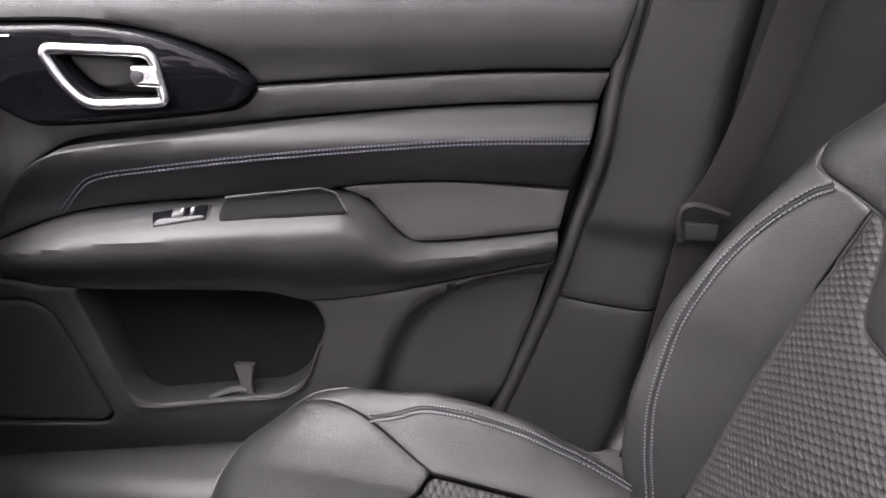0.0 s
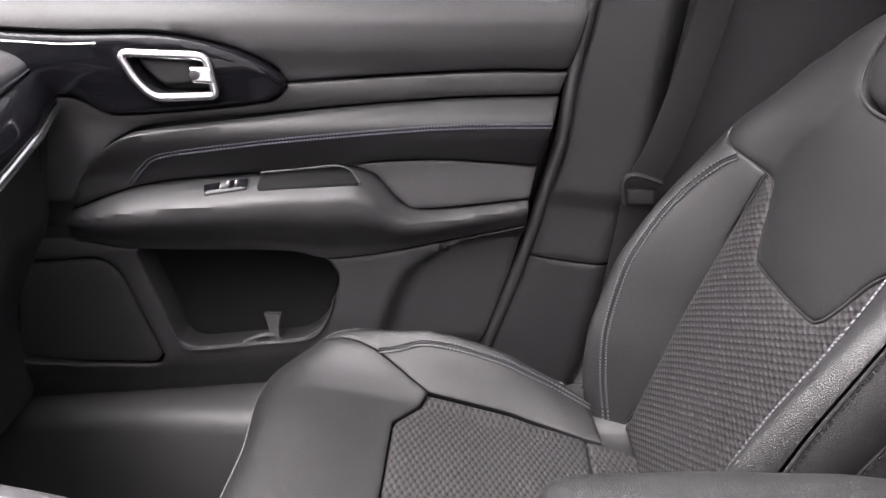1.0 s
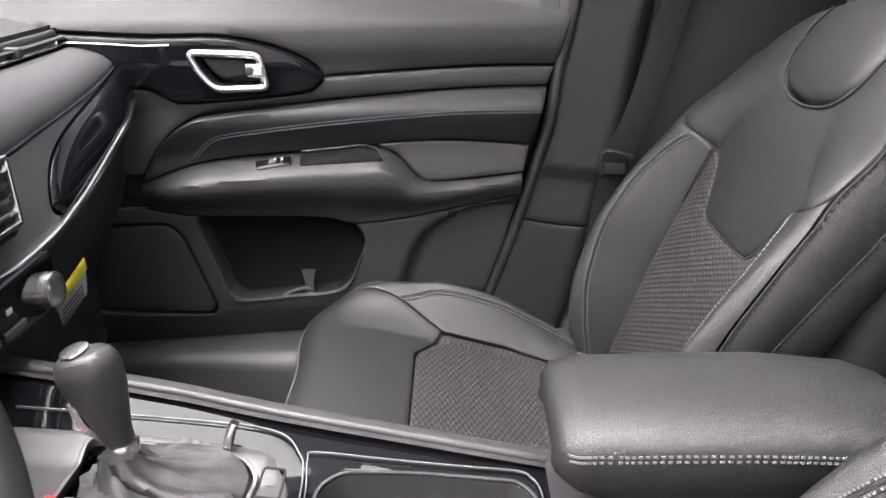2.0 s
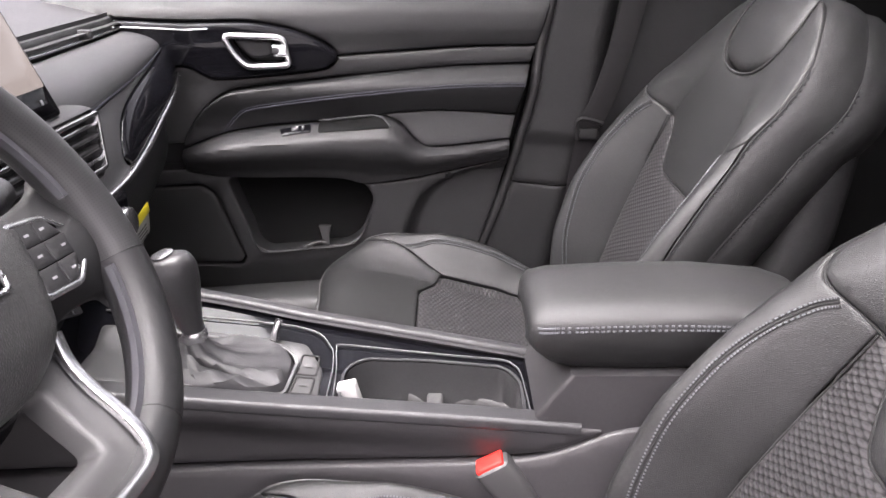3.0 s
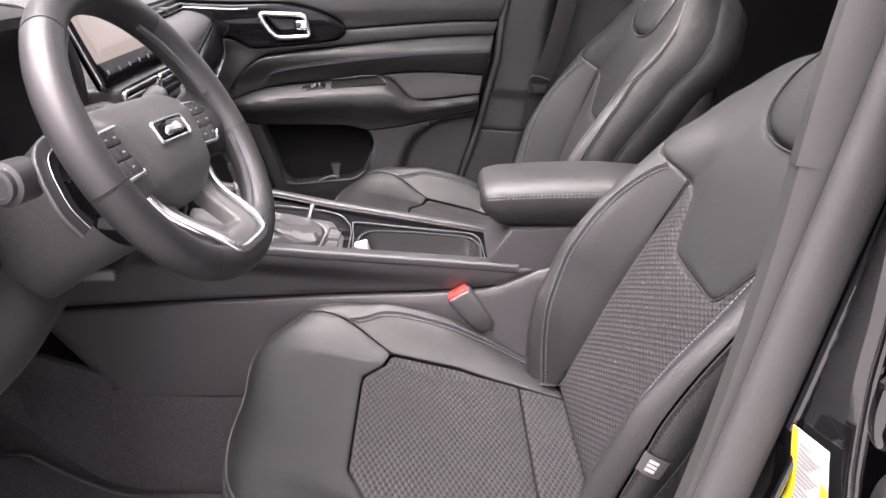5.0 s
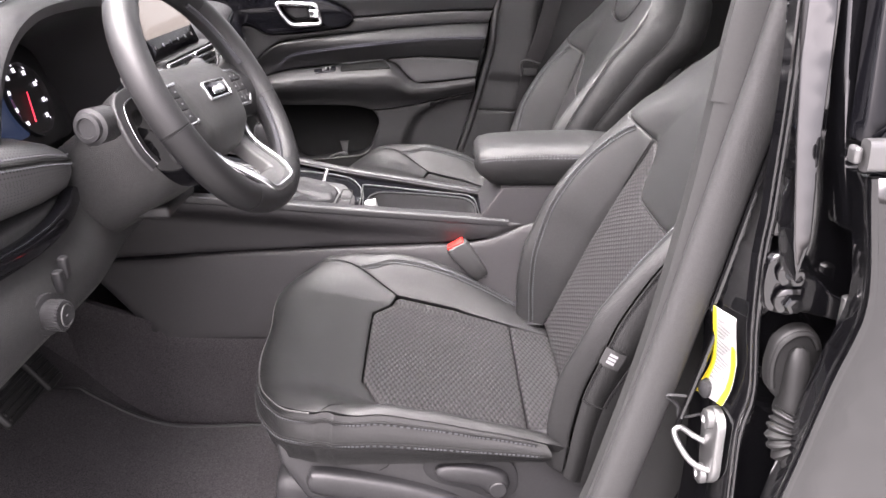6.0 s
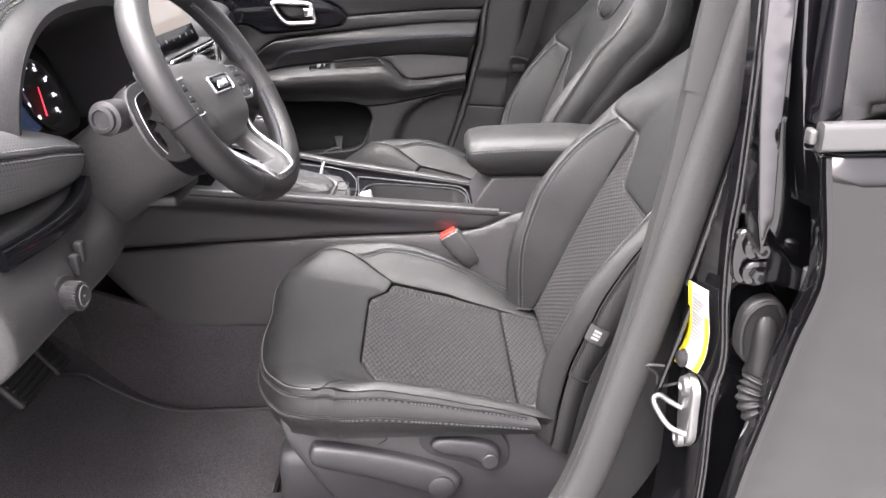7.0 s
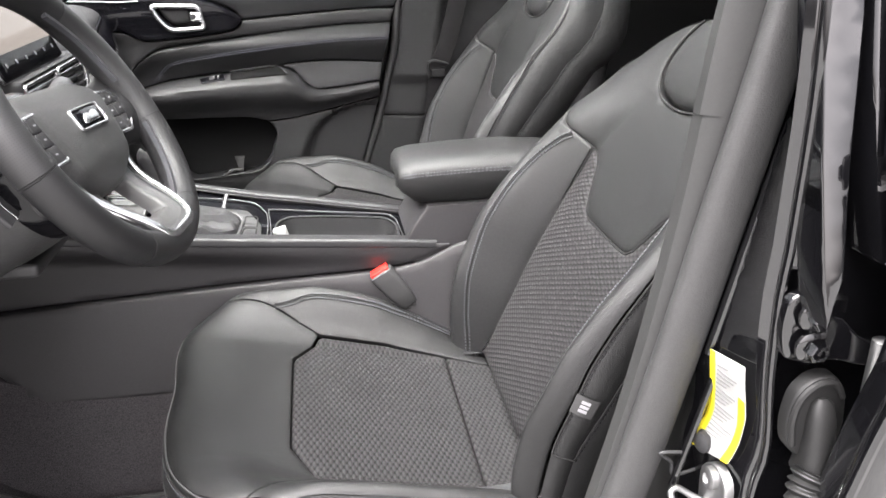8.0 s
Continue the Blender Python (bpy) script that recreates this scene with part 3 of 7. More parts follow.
    F = [(i * m + a, i * m + a + 1, (i + 1) * m + a + 1, (i + 1) * m + a) for i in range(c - 1) for a in range(m - 1)]
    link_mesh("cushion_skirt", R.reshape(-1, 3), F, LEATHER, seat, "black leather side band")
    pale = (top[:, 0] - bx < -0.1) | ((top[:, 1] - by) * mirror > 0)
    pale &= top[:, 0] - bx < 0.1
    sweep("piping", (top + out * 0.0035 + np.array([0, 0, 0.0025]))[pale], ring(0.0012, n=8), PIPING, seat, "thin pale piping")
    for k in (1, 4):
        keep = top[:, 0] - bx < 0.195
        for side in (-1, 1):
            sel = keep & (side * (top[:, 1] - by) > 0)
            sweep("seam_line", R[k][sel] + np.array([0, 0, 0.0024]) + out[sel] * 0.0002, ring(0.0016, n=6), SEAM, seat)
            stitches("stitching", R[k][sel] + out[sel] * 0.0006, out[sel], THREAD, seat, pitch=0.0072, length=0.0042, thick=0.002)
            stitches("stitch_hole", R[k][sel] + out[sel] * 0.0006, out[sel], SEAM, seat, pitch=0.0072, length=0.003, thick=0.0022, phase=0.5)
    seamline = ((R[4] + R[5]) / 2 + out * 0.0002)[top[:, 0] - bx < 0.2]
    sweep("piping", seamline, ring(0.0012, n=6), SEAM, seat)
    # base: frame, valances and levers
    block("seat_frame", (bx - 0.17, by - 0.21, bz + 0.55), (bx + 0.25, by + 0.21, bz + 0.655), 0.02, PLASTIC_DARK, seat)
    for sg in (1, -1):
        block("seat_rail", (bx - 0.2, by + sg * 0.19 - 0.02, 0.476), (bx + 0.3, by + sg * 0.19 + 0.02, bz + 0.56), 0.008, PLASTIC_DARK, seat, "black painted seat rail")
        y0 = by + sg * 0.214
        prof = rounded([(-0.160, 0.728), (0.143, 0.711), (0.233, 0.712), (0.311, 0.757), (0.332, 0.752), (0.343, 0.668), (0.332, 0.563), (-0.003, 0.527), (-0.066, 0.548), (-0.108, 0.616), (-0.155, 0.694)], 0.02)
        if sg != -mirror or mirror < 0:
            prof = rounded([(-0.160, 0.705), (0.15, 0.695 if mirror > 0 else 0.68), (0.311, 0.689 if mirror > 0 else 0.62), (0.332, 0.563), (-0.003, 0.527), (-0.066, 0.548), (-0.108, 0.616)], 0.02)
        vm = lambda a, b, h, y0=y0, sg=sg: np.column_stack([bx + a, y0 + sg * (h + 0.012 * np.sin(np.clip((b - 0.53) / 0.19, 0, 1) * math.pi)), bz + b])
        pad("side_valance", prof[::-sg], vm, SATIN, seat, "black plastic side cover", res=0.012, roll=0.01, depth=0.03)
        if sg == -mirror:
            lv = lambda a, b, h, y0=y0, sg=sg: np.column_stack([bx + a, y0 + sg * (h + 0.026), bz + b])
            long_l = curve([(-0.112, 0.685), (-0.098, 0.689), (-0.045, 0.681), (0.032, 0.663), (0.084, 0.644), (0.104, 0.626), (0.099, 0.605), (0.081, 0.593), (0.054, 0.603), (-0.024, 0.630), (-0.102, 0.652), (-0.116, 0.668)], 5, True)
            pad("height_lever", long_l[::-sg], lv, SATIN, seat, "long black plastic height lever", res=0.006, roll=0.009, crown=0.003, depth=0.012)
            short_l = curve([(0.060, 0.685), (0.068, 0.696), (0.091, 0.698), (0.133, 0.692), (0.156, 0.681), (0.162, 0.662), (0.151, 0.648), (0.133, 0.650), (0.117, 0.662), (0.075, 0.672)], 5, True)
            pad("recline_lever", short_l[::-sg], lv, SATIN, seat, "black plastic recline lever", res=0.005, roll=0.007, crown=0.002, depth=0.014)
            disc_stack("lever_hub", (bx + 0.146, y0 + sg * 0.02, bz + 0.662), (0, sg, 0), [(0, 0.0125), (0.009, 0.0125), (0.0105, 0.011), (0.0105, 0.001)], SATIN, seat)
            disc_stack("lever_hub", (bx + 0.075, y0 + sg * 0.02, bz + 0.618), (0, sg, 0), [(0, 0.019), (0.011, 0.019), (0.0125, 0.0165), (0.0125, 0.001)], SATIN, seat)
            hollow = curve([(0.044, 0.689), (0.060, 0.708), (0.102, 0.710), (0.154, 0.702), (0.173, 0.679), (0.171, 0.647), (0.151, 0.634), (0.128, 0.640), (0.102, 0.652), (0.060, 0.666)], 4, True)
            pad("lever_recess", hollow[::-sg], lambda a, b, h, y0=y0, sg=sg: np.column_stack([bx + a, y0 + sg * (h * 0.5 + 0.0135), bz + b]), PLASTIC_DARK, seat, res=0.008, roll=0.001, depth=0.003)
            sweep("moulding_line", [np.array([bx + a, y0 + sg * 0.0125, bz + b]) for a, b in ((-0.016, 0.685), (-0.005, 0.691), (0.003, 0.704))], ring(0.0008, n=6), SEAM, seat)
    # backrest: a shell, and the pieces on it
    rings = []
    for u, wk, dep in ((-0.03, 0.84, 0.06), (0.05, 0.94, 0.085), (0.2, 0.96, 0.095), (0.35, 0.95, 0.095), (0.44, 0.86, 0.08), (0.5, 0.76, 0.07), (0.56, 0.62, 0.06), (0.6, 0.42, 0.045)):
        a = np.linspace(0, 2 * math.pi, 28, endpoint=False)
        w = 0.24 * wk * np.sign(np.cos(a)) * np.abs(np.cos(a)) ** 0.55
        n = -0.06 - dep * 0.5 + dep * 0.62 * np.sign(np.sin(a)) * np.abs(np.sin(a)) ** 0.7 + float(BR_C(u))
        rings.append(back_point(w, np.full(28, u), n))
    back = loft("backrest", rings, PLASTIC_PILLAR, seat, "black leather back of the seat")
    shield_low = [(-0.262, 0.435), (-0.215, 0.408), (-0.148, 0.393), (-0.118, 0.374), (-0.095, 0.337), (-0.08, 0.317), (-0.055, 0.309), (0.055, 0.309), (0.08, 0.317), (0.095, 0.337), (0.118, 0.374), (0.148, 0.393), (0.215, 0.408), (0.262, 0.435)]
    low = curve(shield_low, 5)
    headp = curve([(-0.106, 0.614), (-0.114, 0.575), (-0.1, 0.53), (-0.064, 0.503), (0.0, 0.494), (0.064, 0.503), (0.1, 0.53), (0.114, 0.575), (0.106, 0.614)], 6)
    top_r = curve([(0.262, 0.435), (0.251, 0.475), (0.226, 0.522), (0.187, 0.568), (0.145, 0.6), (0.106, 0.616)], 6)
    top_l = top_r * np.array([-1, 1])
    shield = np.vstack([low, top_r[1:], headp[::-1][1:], top_l[::-1][1:-1]])
    pad("shield_panel", shield, bk, LEATHER, back, "black leather upper panel", res=0.009, roll=0.004, crown=0.003, depth=0.03)
    head_out = np.vstack([headp * np.array([0.985, 1]) + np.array([0, 0.003]), curve([(0.102, 0.62), (0.05, 0.636), (0.0, 0.64), (-0.05, 0.636), (-0.102, 0.62)], 5)])
    sweep("seam_line", on(bk, even(headp, 0.006, False), 0.001), ring(0.0019, n=6), SEAM, back)
    pad("head_panel", head_out, bk, LEATHER, back, "grained leather panel under the head restraint", res=0.008, roll=0.012, crown=0.012, depth=0.07)
    ins_r = np.array([(0.203, 0.0), (0.198, 0.03), (0.191, 0.1), (0.179, 0.2), (0.165, 0.3)])
    ins_low = np.vstack([ins_r[::-1] * np.array([-1, 1]), ins_r])
    ins_top = curve([(0.152, 0.391), (0.146, 0.390), (0.121, 0.371), (0.098, 0.334), (0.082, 0.314), (0.055, 0.306), (-0.055, 0.306), (-0.082, 0.314), (-0.098, 0.334), (-0.121, 0.371), (-0.146, 0.390), (-0.152, 0.391)], 4)
    sweep("seam_line", on(bk, even(low[3:-3], 0.006, False) - np.array([0, 0.0015]), -0.003), ring(0.0018, n=6), SEAM, back)
    pad("back_insert", np.vstack([ins_low, ins_top]), bk, FABRIC, back, "dark woven fabric insert", res=0.011, roll=0.004, crown=0.004)
    for sg in (1, -1):
        seam = curve([(0.213, -0.01), (0.2145, 0.03), (0.215, 0.09), (0.215, 0.184), (0.214, 0.284), (0.208, 0.34), (0.197, 0.38), (0.186, 0.397)], 8)
        bolster = np.array([(0.206, -0.02), (0.275, -0.02), (0.277, 0.2), (0.275, 0.40), (0.262, 0.431), (0.215, 0.405), (0.192, 0.4015), (0.170, 0.397), (0.154, 0.392), (0.167, 0.3), (0.181, 0.2), (0.193, 0.1), (0.2, 0.03)])
        m2 = np.array([sg, 1])
        pad("back_bolster", (bolster * m2)[::sg], bk, LEATHER, back, "black leather side bolster", res=0.006, roll=0.0025)
        sweep("seam_line", on(bk, even(seam * m2, 0.006, False), 0.0), ring(0.0013, n=6), SEAM, back)
        double_stitch(bk, seam * m2, THREAD, back)
        edge_in = curve([(0.2045, 0.0), (0.1995, 0.03), (0.192, 0.1), (0.180, 0.2), (0.166, 0.3), (0.1525, 0.39)], 8)
        sweep("seam_line", on(bk, even(edge_in * m2, 0.006, False), -0.002), ring(0.0016, n=6), SEAM, back)
        # the side: a band and a panel that run from the face round to the back, with a stitched seam before each
        rim2 = np.vstack([even(np.array([(0.277, -0.02), (0.279, 0.2), (0.277, 0.405), (0.264, 0.433)]), 0.012, False), even(top_r[1:], 0.012, False)])
        rim = on(bk, rim2 * m2, -0.003)
        t2 = np.gradient(back_profile(*rim2.T)[0]), np.gradient(rim2[:, 1])
        o2 = np.column_stack([t2[1], -t2[0]])
        o2 /= np.linalg.norm(o2, axis=1)[:, None]
        o2[rim2[:, 1] < 0.41] = (1, 0)
        back_n = -np.array([-cs_, 0, sn_])
        width1 = np.interp(rim2[:, 1], [0.0, 0.1, 0.4, 0.5, 0.6], [0.026, 0.03, 0.062, 0.07, 0.06])

        def side_row(d, bulge):
            """A row behind the rim; d: 0 to 1 over the band, 1 to 2 over the panel."""
            depth = width1 * np.minimum(d, 1) + 0.07 * np.maximum(d - 1, 0)
            step = bulge[:, None] * (o2[:, :1] * np.array([0, sg, 0]) + o2[:, 1:] * np.array([sn_, 0, cs_]))
            return rim + depth[:, None] * back_n + step
        for nm, lab, ds in (("side_band", "black leather side band", (0.0, 0.12, 0.35, 0.65, 0.88, 1.0)), ("side_panel", "black leather side panel", (1.0, 1.06, 1.25, 1.6, 1.9, 2.0))):
            R = np.array([side_row(d, 0.004 + (0.006 if nm == "side_band" else 0.005) * np.sin(math.pi * (d % 1.0 if d < 2 else 1.0)) * np.ones(len(rim)) - (0.03 * max(d - 1, 0) ** 2)) for d in ds])
            c, m = R.shape[:2]
            link_mesh(nm, R.reshape(-1, 3), [((i * m + a, i * m + a + 1, (i + 1) * m + a + 1, (i + 1) * m + a))[::sg] for i in range(c - 1) for a in range(m - 1)], LEATHER, back, lab)
        out3 = o2[:, :1] * np.array([0, sg, 0]) + o2[:, 1:] * np.array([sn_, 0, cs_])
        for d, lo in ((0.0, 0.1), (1.0, 0.1)):
            line = side_row(d, np.full(len(rim), 0.0045))
            keep = (rim2[:, 1] > lo) & (rim2[:, 1] < 0.53)
            sweep("seam_line", line[keep], ring(0.0013, n=6), SEAM, back)
            stitches("stitching", line[keep] + 0.003 * back_n, out3[keep], THREAD_BLACK, back, pitch=0.0075, length=0.0056, thick=0.0022)
        k0 = int(np.argmin(np.abs(rim2[:, 1] - 0.105)))
        sweep("seam_line", np.array([side_row(d, np.full(len(rim), 0.009 if 0 < d < 1 else 0.0045))[k0] for d in (0.0, 0.12, 0.35, 0.65, 0.88, 1.0)]), ring(0.0011, n=6), SEAM, back)
        if sg == -mirror:
            sel = (rim2[:, 1] > 0.16) & (rim2[:, 1] < 0.192)
            T = np.array([side_row(d, np.full(len(rim), b_))[sel] for d, b_ in ((-0.1, 0.006), (0.12, 0.0105), (0.35, 0.0122), (0.6, 0.012))])
            c, m = T.shape[:2]
            link_mesh("airbag_tag", T.reshape(-1, 3), [(i * m + a, i * m + a + 1, (i + 1) * m + a + 1, (i + 1) * m + a) for i in range(c - 1) for a in range(m - 1)], SEAL, back, "small grey cloth tag")
            for k in range(3):
                q0, q1 = 0.2 + 0.22 * k, 0.36 + 0.22 * k
                at = lambda d, q: (T[1] + (T[2] - T[1]) * d)[0] * (1 - q) + (T[1] + (T[2] - T[1]) * d)[-1] * q + np.array([0, 0.0008 * sg, 0.0003])
                link_mesh("tag_print", [at(-0.2, q0), at(1.0, q0), at(1.0, q1), at(-0.2, q1)], [(0, 1, 2, 3)], ICON, back)
        sweep("post", [np.array([kx + u * sn_ + 0.055 * cs_, ky + sg * 0.065, kz + u * cs_ - 0.055 * sn_]) for u in (0.55, 0.65, 0.72)], ring(0.006, n=12), CHROME, back, "chrome head restraint post", up=(0, 1, 0))
        c0 = np.array([kx + 0.625 * sn_ + 0.055 * cs_, ky + sg * 0.065, kz + 0.625 * cs_ - 0.055 * sn_])
        disc_stack("post_collar", c0, (sn_, 0, cs_), [(-0.01, 0.021), (0.012, 0.021), (0.017, 0.016), (0.018, 0.008)], PLASTIC, back, "black plastic collar", up=(0, 1, 0))
    rings = []
    for u, w, d in ((0.68, 0.075, 0.02), (0.686, 0.115, 0.042), (0.70, 0.13, 0.052), (0.74, 0.135, 0.055), (0.8, 0.125, 0.05), (0.835, 0.1, 0.038), (0.845, 0.06, 0.015)):
        rr = ring(w, d, 28, 2.8)
        n = -0.05 + rr[:, 1] + 0.02 * (u - 0.66) / 0.18
        rings.append(back_point(rr[:, 0], np.full(28, u), n))
    loft("head_restraint", rings, LEATHER, seat, "black leather head restraint")
    return seat, cu, bk


build_seat((0.0, -0.11, 0.0), (0.264, -0.12, 0.690), 24.6, "driver's black leather bucket seat with woven inserts", 1)
build_seat((0.05, 0.556, 0.036), (0.31, 0.588, 0.714), 18.5, "passenger's black leather bucket seat with woven inserts", -1)


# ---- far door ----
def door_y(x, z):
    return 0.86 + 0.17 * (x + 0.05)


def door_map(hfn=None):
    def g(a, b, h):
        k = hfn(a, b) if hfn else 0.0
        return np.column_stack([a, door_y(a, b) - h - k, b])
    return g


DOOR = thing("door_1", (-0.1, 0.88, 0.62), "closed front passenger door with black leather trim and chrome handle", "car door", kind="structure")
block("door_shell", (-0.9, 0.93, 0.42), (0.24, 0.99, 1.26), 0.012, PAINT, DOOR, "black painted door shell")
# the backing behind all the trim pieces
pad("trim_backing", [(-0.62, 0.66), (0.09, 0.72), (0.16, 0.94), (0.2, 1.15), (0.236, 1.27), (-0.62, 1.27)], door_map(lambda a, b: -0.05 + 0 * a), PLASTIC_DARK, DOOR, res=0.03, roll=0.004)
UP_LOW = curve([(-0.142, 1.170), (-0.004, 1.177), (0.111, 1.181), (0.2, 1.18)], 6)
upper = np.vstack([UP_LOW, curve([(0.215, 1.181), (0.2225, 1.19), (0.24, 1.252), (0.247, 1.285)], 3), [(-0.62, 1.285), (-0.62, 1.245)], curve([(-0.50, 1.240), (-0.39, 1.2335), (-0.29, 1.2325), (-0.224, 1.2215), (-0.176, 1.2035), (-0.152, 1.186)], 5)])
pad("upper_panel", upper, door_map(lambda a, b: 0.012 * smooth(1.18, 1.215, b) - 0.035 * smooth(1.24, 1.29, b)), PLASTIC, DOOR, "grained black upper door panel", res=0.011, roll=0.006, depth=0.03)
gloss = curve([(-0.5, 1.238), (-0.39, 1.231), (-0.29, 1.23), (-0.224, 1.219), (-0.178, 1.201), (-0.153, 1.184), (-0.141, 1.169), (-0.156, 1.153), (-0.179, 1.146), (-0.256, 1.139), (-0.345, 1.135), (-0.367, 1.142), (-0.39, 1.157), (-0.42, 1.161), (-0.5, 1.162)], 6)
RING_IN = rounded([(-0.319, 1.206), (-0.236, 1.202), (-0.231, 1.176), (-0.232, 1.163), (-0.289, 1.163), (-0.305, 1.179)], 0.012)
pad("trim_spear", gloss, door_map(lambda a, b: 0.012 + 0.012 * smooth(1.14, 1.2, b)), GLOSS, DOOR, "piano black trim round the handle", res=0.006, roll=0.006, depth=0.02, holes=(RING_IN,))
sweep("trim_edge", on(door_map(lambda a, b: 0.026 + 0 * a), curve([(-0.5, 1.228), (-0.43, 1.224), (-0.39, 1.221), (-0.35, 1.2215)], 6)), ring(0.0013, n=8), CHROME, DOOR, "thin bright trim line")
sweep("handle_bezel", on(door_map(lambda a, b: 0.024 + 0 * a), even(rounded([(-0.328, 1.2105), (-0.228, 1.2055), (-0.224, 1.176), (-0.2205, 1.158), (-0.2925, 1.1565), (-0.3105, 1.1755)], 0.012), 0.005)), ring(0.0055, 0.005, 12), CHROME, DOOR, "satin chrome bezel of the door handle", up=(0, -1, 0), closed=True)
pad("handle_cup", rounded([(-0.322, 1.21), (-0.228, 1.206), (-0.226, 1.158), (-0.293, 1.158)], 0.014), door_map(lambda a, b: -0.018 + 0 * a), PLASTIC_DARK, DOOR, "dark cup behind the handle", res=0.008, roll=0.004)
pad("handle_lever", rounded([(-0.318, 1.203), (-0.25, 1.199), (-0.248, 1.171), (-0.287, 1.167), (-0.303, 1.18)], 0.012), door_map(lambda a, b: 0.004 + 0 * a), PLASTIC, DOOR, "dark pull lever", res=0.008, roll=0.007, depth=0.008)
pad("lock_button", rounded([(-0.249, 1.194), (-0.222, 1.193), (-0.219, 1.172), (-0.247, 1.174)], 0.005), door_map(lambda a, b: 0.03 + 0 * a), CHROME, DOOR, "chrome lock button", res=0.005, roll=0.004, depth=0.012)
disc_stack("lock_mark", (-0.241, float(door_y(-0.241, 1.184)) - 0.031, 1.184), (0, -1, 0), [(0, 0.006), (0.002, 0.006), (0.0028, 0.004)], PLASTIC_DARK, DOOR, n=14)
MID_LOW = curve([(-0.42, 1.02), (-0.407, 1.046), (-0.378, 1.082), (-0.341, 1.108), (-0.302, 1.118), (-0.175, 1.129), (-0.033, 1.140), (0.082, 1.146), (0.206, 1.147)], 6)
mid_top = curve([(-0.500, 1.158), (-0.42, 1.157), (-0.392, 1.153), (-0.369, 1.138), (-0.345, 1.131), (-0.256, 1.135), (-0.179, 1.142), (-0.155, 1.149), (-0.140, 1.165)], 5)
mid = np.vstack([mid_top, UP_LOW - np.array([0, 0.003]), [(0.2165, 1.177), (0.207, 1.150)], MID_LOW[::-1] + np.array([0, 0.0015]), [(-0.5, 1.02)]])
pad("middle_band", mid, door_map(lambda a, b: 0.004 - 0.01 * smooth(1.16, 1.12, b)), PLASTIC, DOOR, "smooth black band across the door", res=0.01, roll=0.003, depth=0.03)
LEA_LOW = curve([(-0.418, 1.012), (-0.325, 1.043), (-0.182, 1.054), (-0.071, 1.060), (-0.03, 1.066), (0.06, 1.066), (0.182, 1.053)], 6)
leather = np.vstack([MID_LOW - np.array([0, 0.0015]), [(0.205, 1.14), (0.19, 1.085)], LEA_LOW[::-1]])
LEA_H = door_map(lambda a, b: 0.002 + 0.032 * smooth(1.045, 1.115, b) - 0.028 * smooth(1.115, 1.152, b))
pad("leather_insert", leather, LEA_H, LEATHER_PLAIN, DOOR, "black leather door insert with stitching", res=0.009, roll=0.004, depth=0.02)
double_stitch(LEA_H, curve([(-0.344, 1.044), (-0.322, 1.068), (-0.296, 1.084), (-0.234, 1.093), (-0.121, 1.104), (0.053, 1.114), (0.198, 1.113)], 10), THREAD_BLUE, DOOR, spread=0.0022)
ARM_TOP = interp([-0.42, -0.325, -0.182, -0.06, -0.035, 0.0, 0.034, 0.172], [1.012, 1.042, 1.053, 1.058, 1.046, 1.008, 0.999, 1.008])
ARM_BOT = interp([-0.42, -0.349, -0.144, -0.102, 0.172], [0.972, 0.958, 0.944, 0.932, 0.968])
ARM_AMP = interp([-0.43, -0.40, -0.36, -0.30, -0.05, 0.03, 0.17], [0.008, 0.03, 0.05, 0.058, 0.056, 0.034, 0.022])


def arm_h(a, b):
    t = (ARM_TOP(a) - b) / np.maximum(ARM_TOP(a) - ARM_BOT(a), 1e-3)
    up = np.sqrt(np.clip(t / 0.22, 0, 1))
    return 0.002 + ARM_AMP(a) * up * (1 - 0.85 * smooth(0.35, 1.0, t))


xs = np.linspace(-0.42, 0.171, 40)
arm = np.vstack([np.column_stack([xs, ARM_TOP(xs) - 0.001]), np.column_stack([xs[::-1], ARM_BOT(xs[::-1]) + 0.001])])
pad("door_armrest", arm, door_map(arm_h), PLASTIC, DOOR, "padded black armrest of the door", res=0.0055, roll=0.002, depth=0.03)
scoop = np.vstack([curve([(-0.062, 1.061), (-0.03, 1.064), (0.06, 1.064), (0.181, 1.051)], 6), curve([(0.172, 1.010), (0.034, 1.001), (0.002, 1.01), (-0.033, 1.048)], 5)])
pad("elbow_pad", scoop, door_map(lambda a, b: 0.006 + 0.009 * smooth(1.068, 1.0, b) * smooth(-0.07, 0.02, a)), PLASTIC, DOOR, "black padded elbow rest", res=0.007, roll=0.0015, depth=0.03)
SW_D = lambda b: 0.012 + 0.046 * (1.056 - b) / 0.03
SW = lambda a, b, h: np.column_stack([a, door_y(a, b) - SW_D(b), ARM_TOP(np.minimum(a, -0.06)) - 0.0265 * ((SW_D(b) - 0.002) / 0.057) ** 2 + 0.0022 + h])
pad("switch_plate", [(-0.335, 1.040), (-0.19, 1.051), (-0.187, 1.036), (-0.335, 1.030)], SW, PLASTIC, DOOR, "black switch plate", res=0.01, roll=0.001, depth=0.004)
pad("window_switch", rounded([(-0.245, 1.044), (-0.192, 1.048), (-0.190, 1.037), (-0.24, 1.034)], 0.002), lambda a, b, h: SW(a, b, h + 0.003), GLOSS, DOOR, "glossy window switch panel", res=0.006, roll=0.001, depth=0.003)
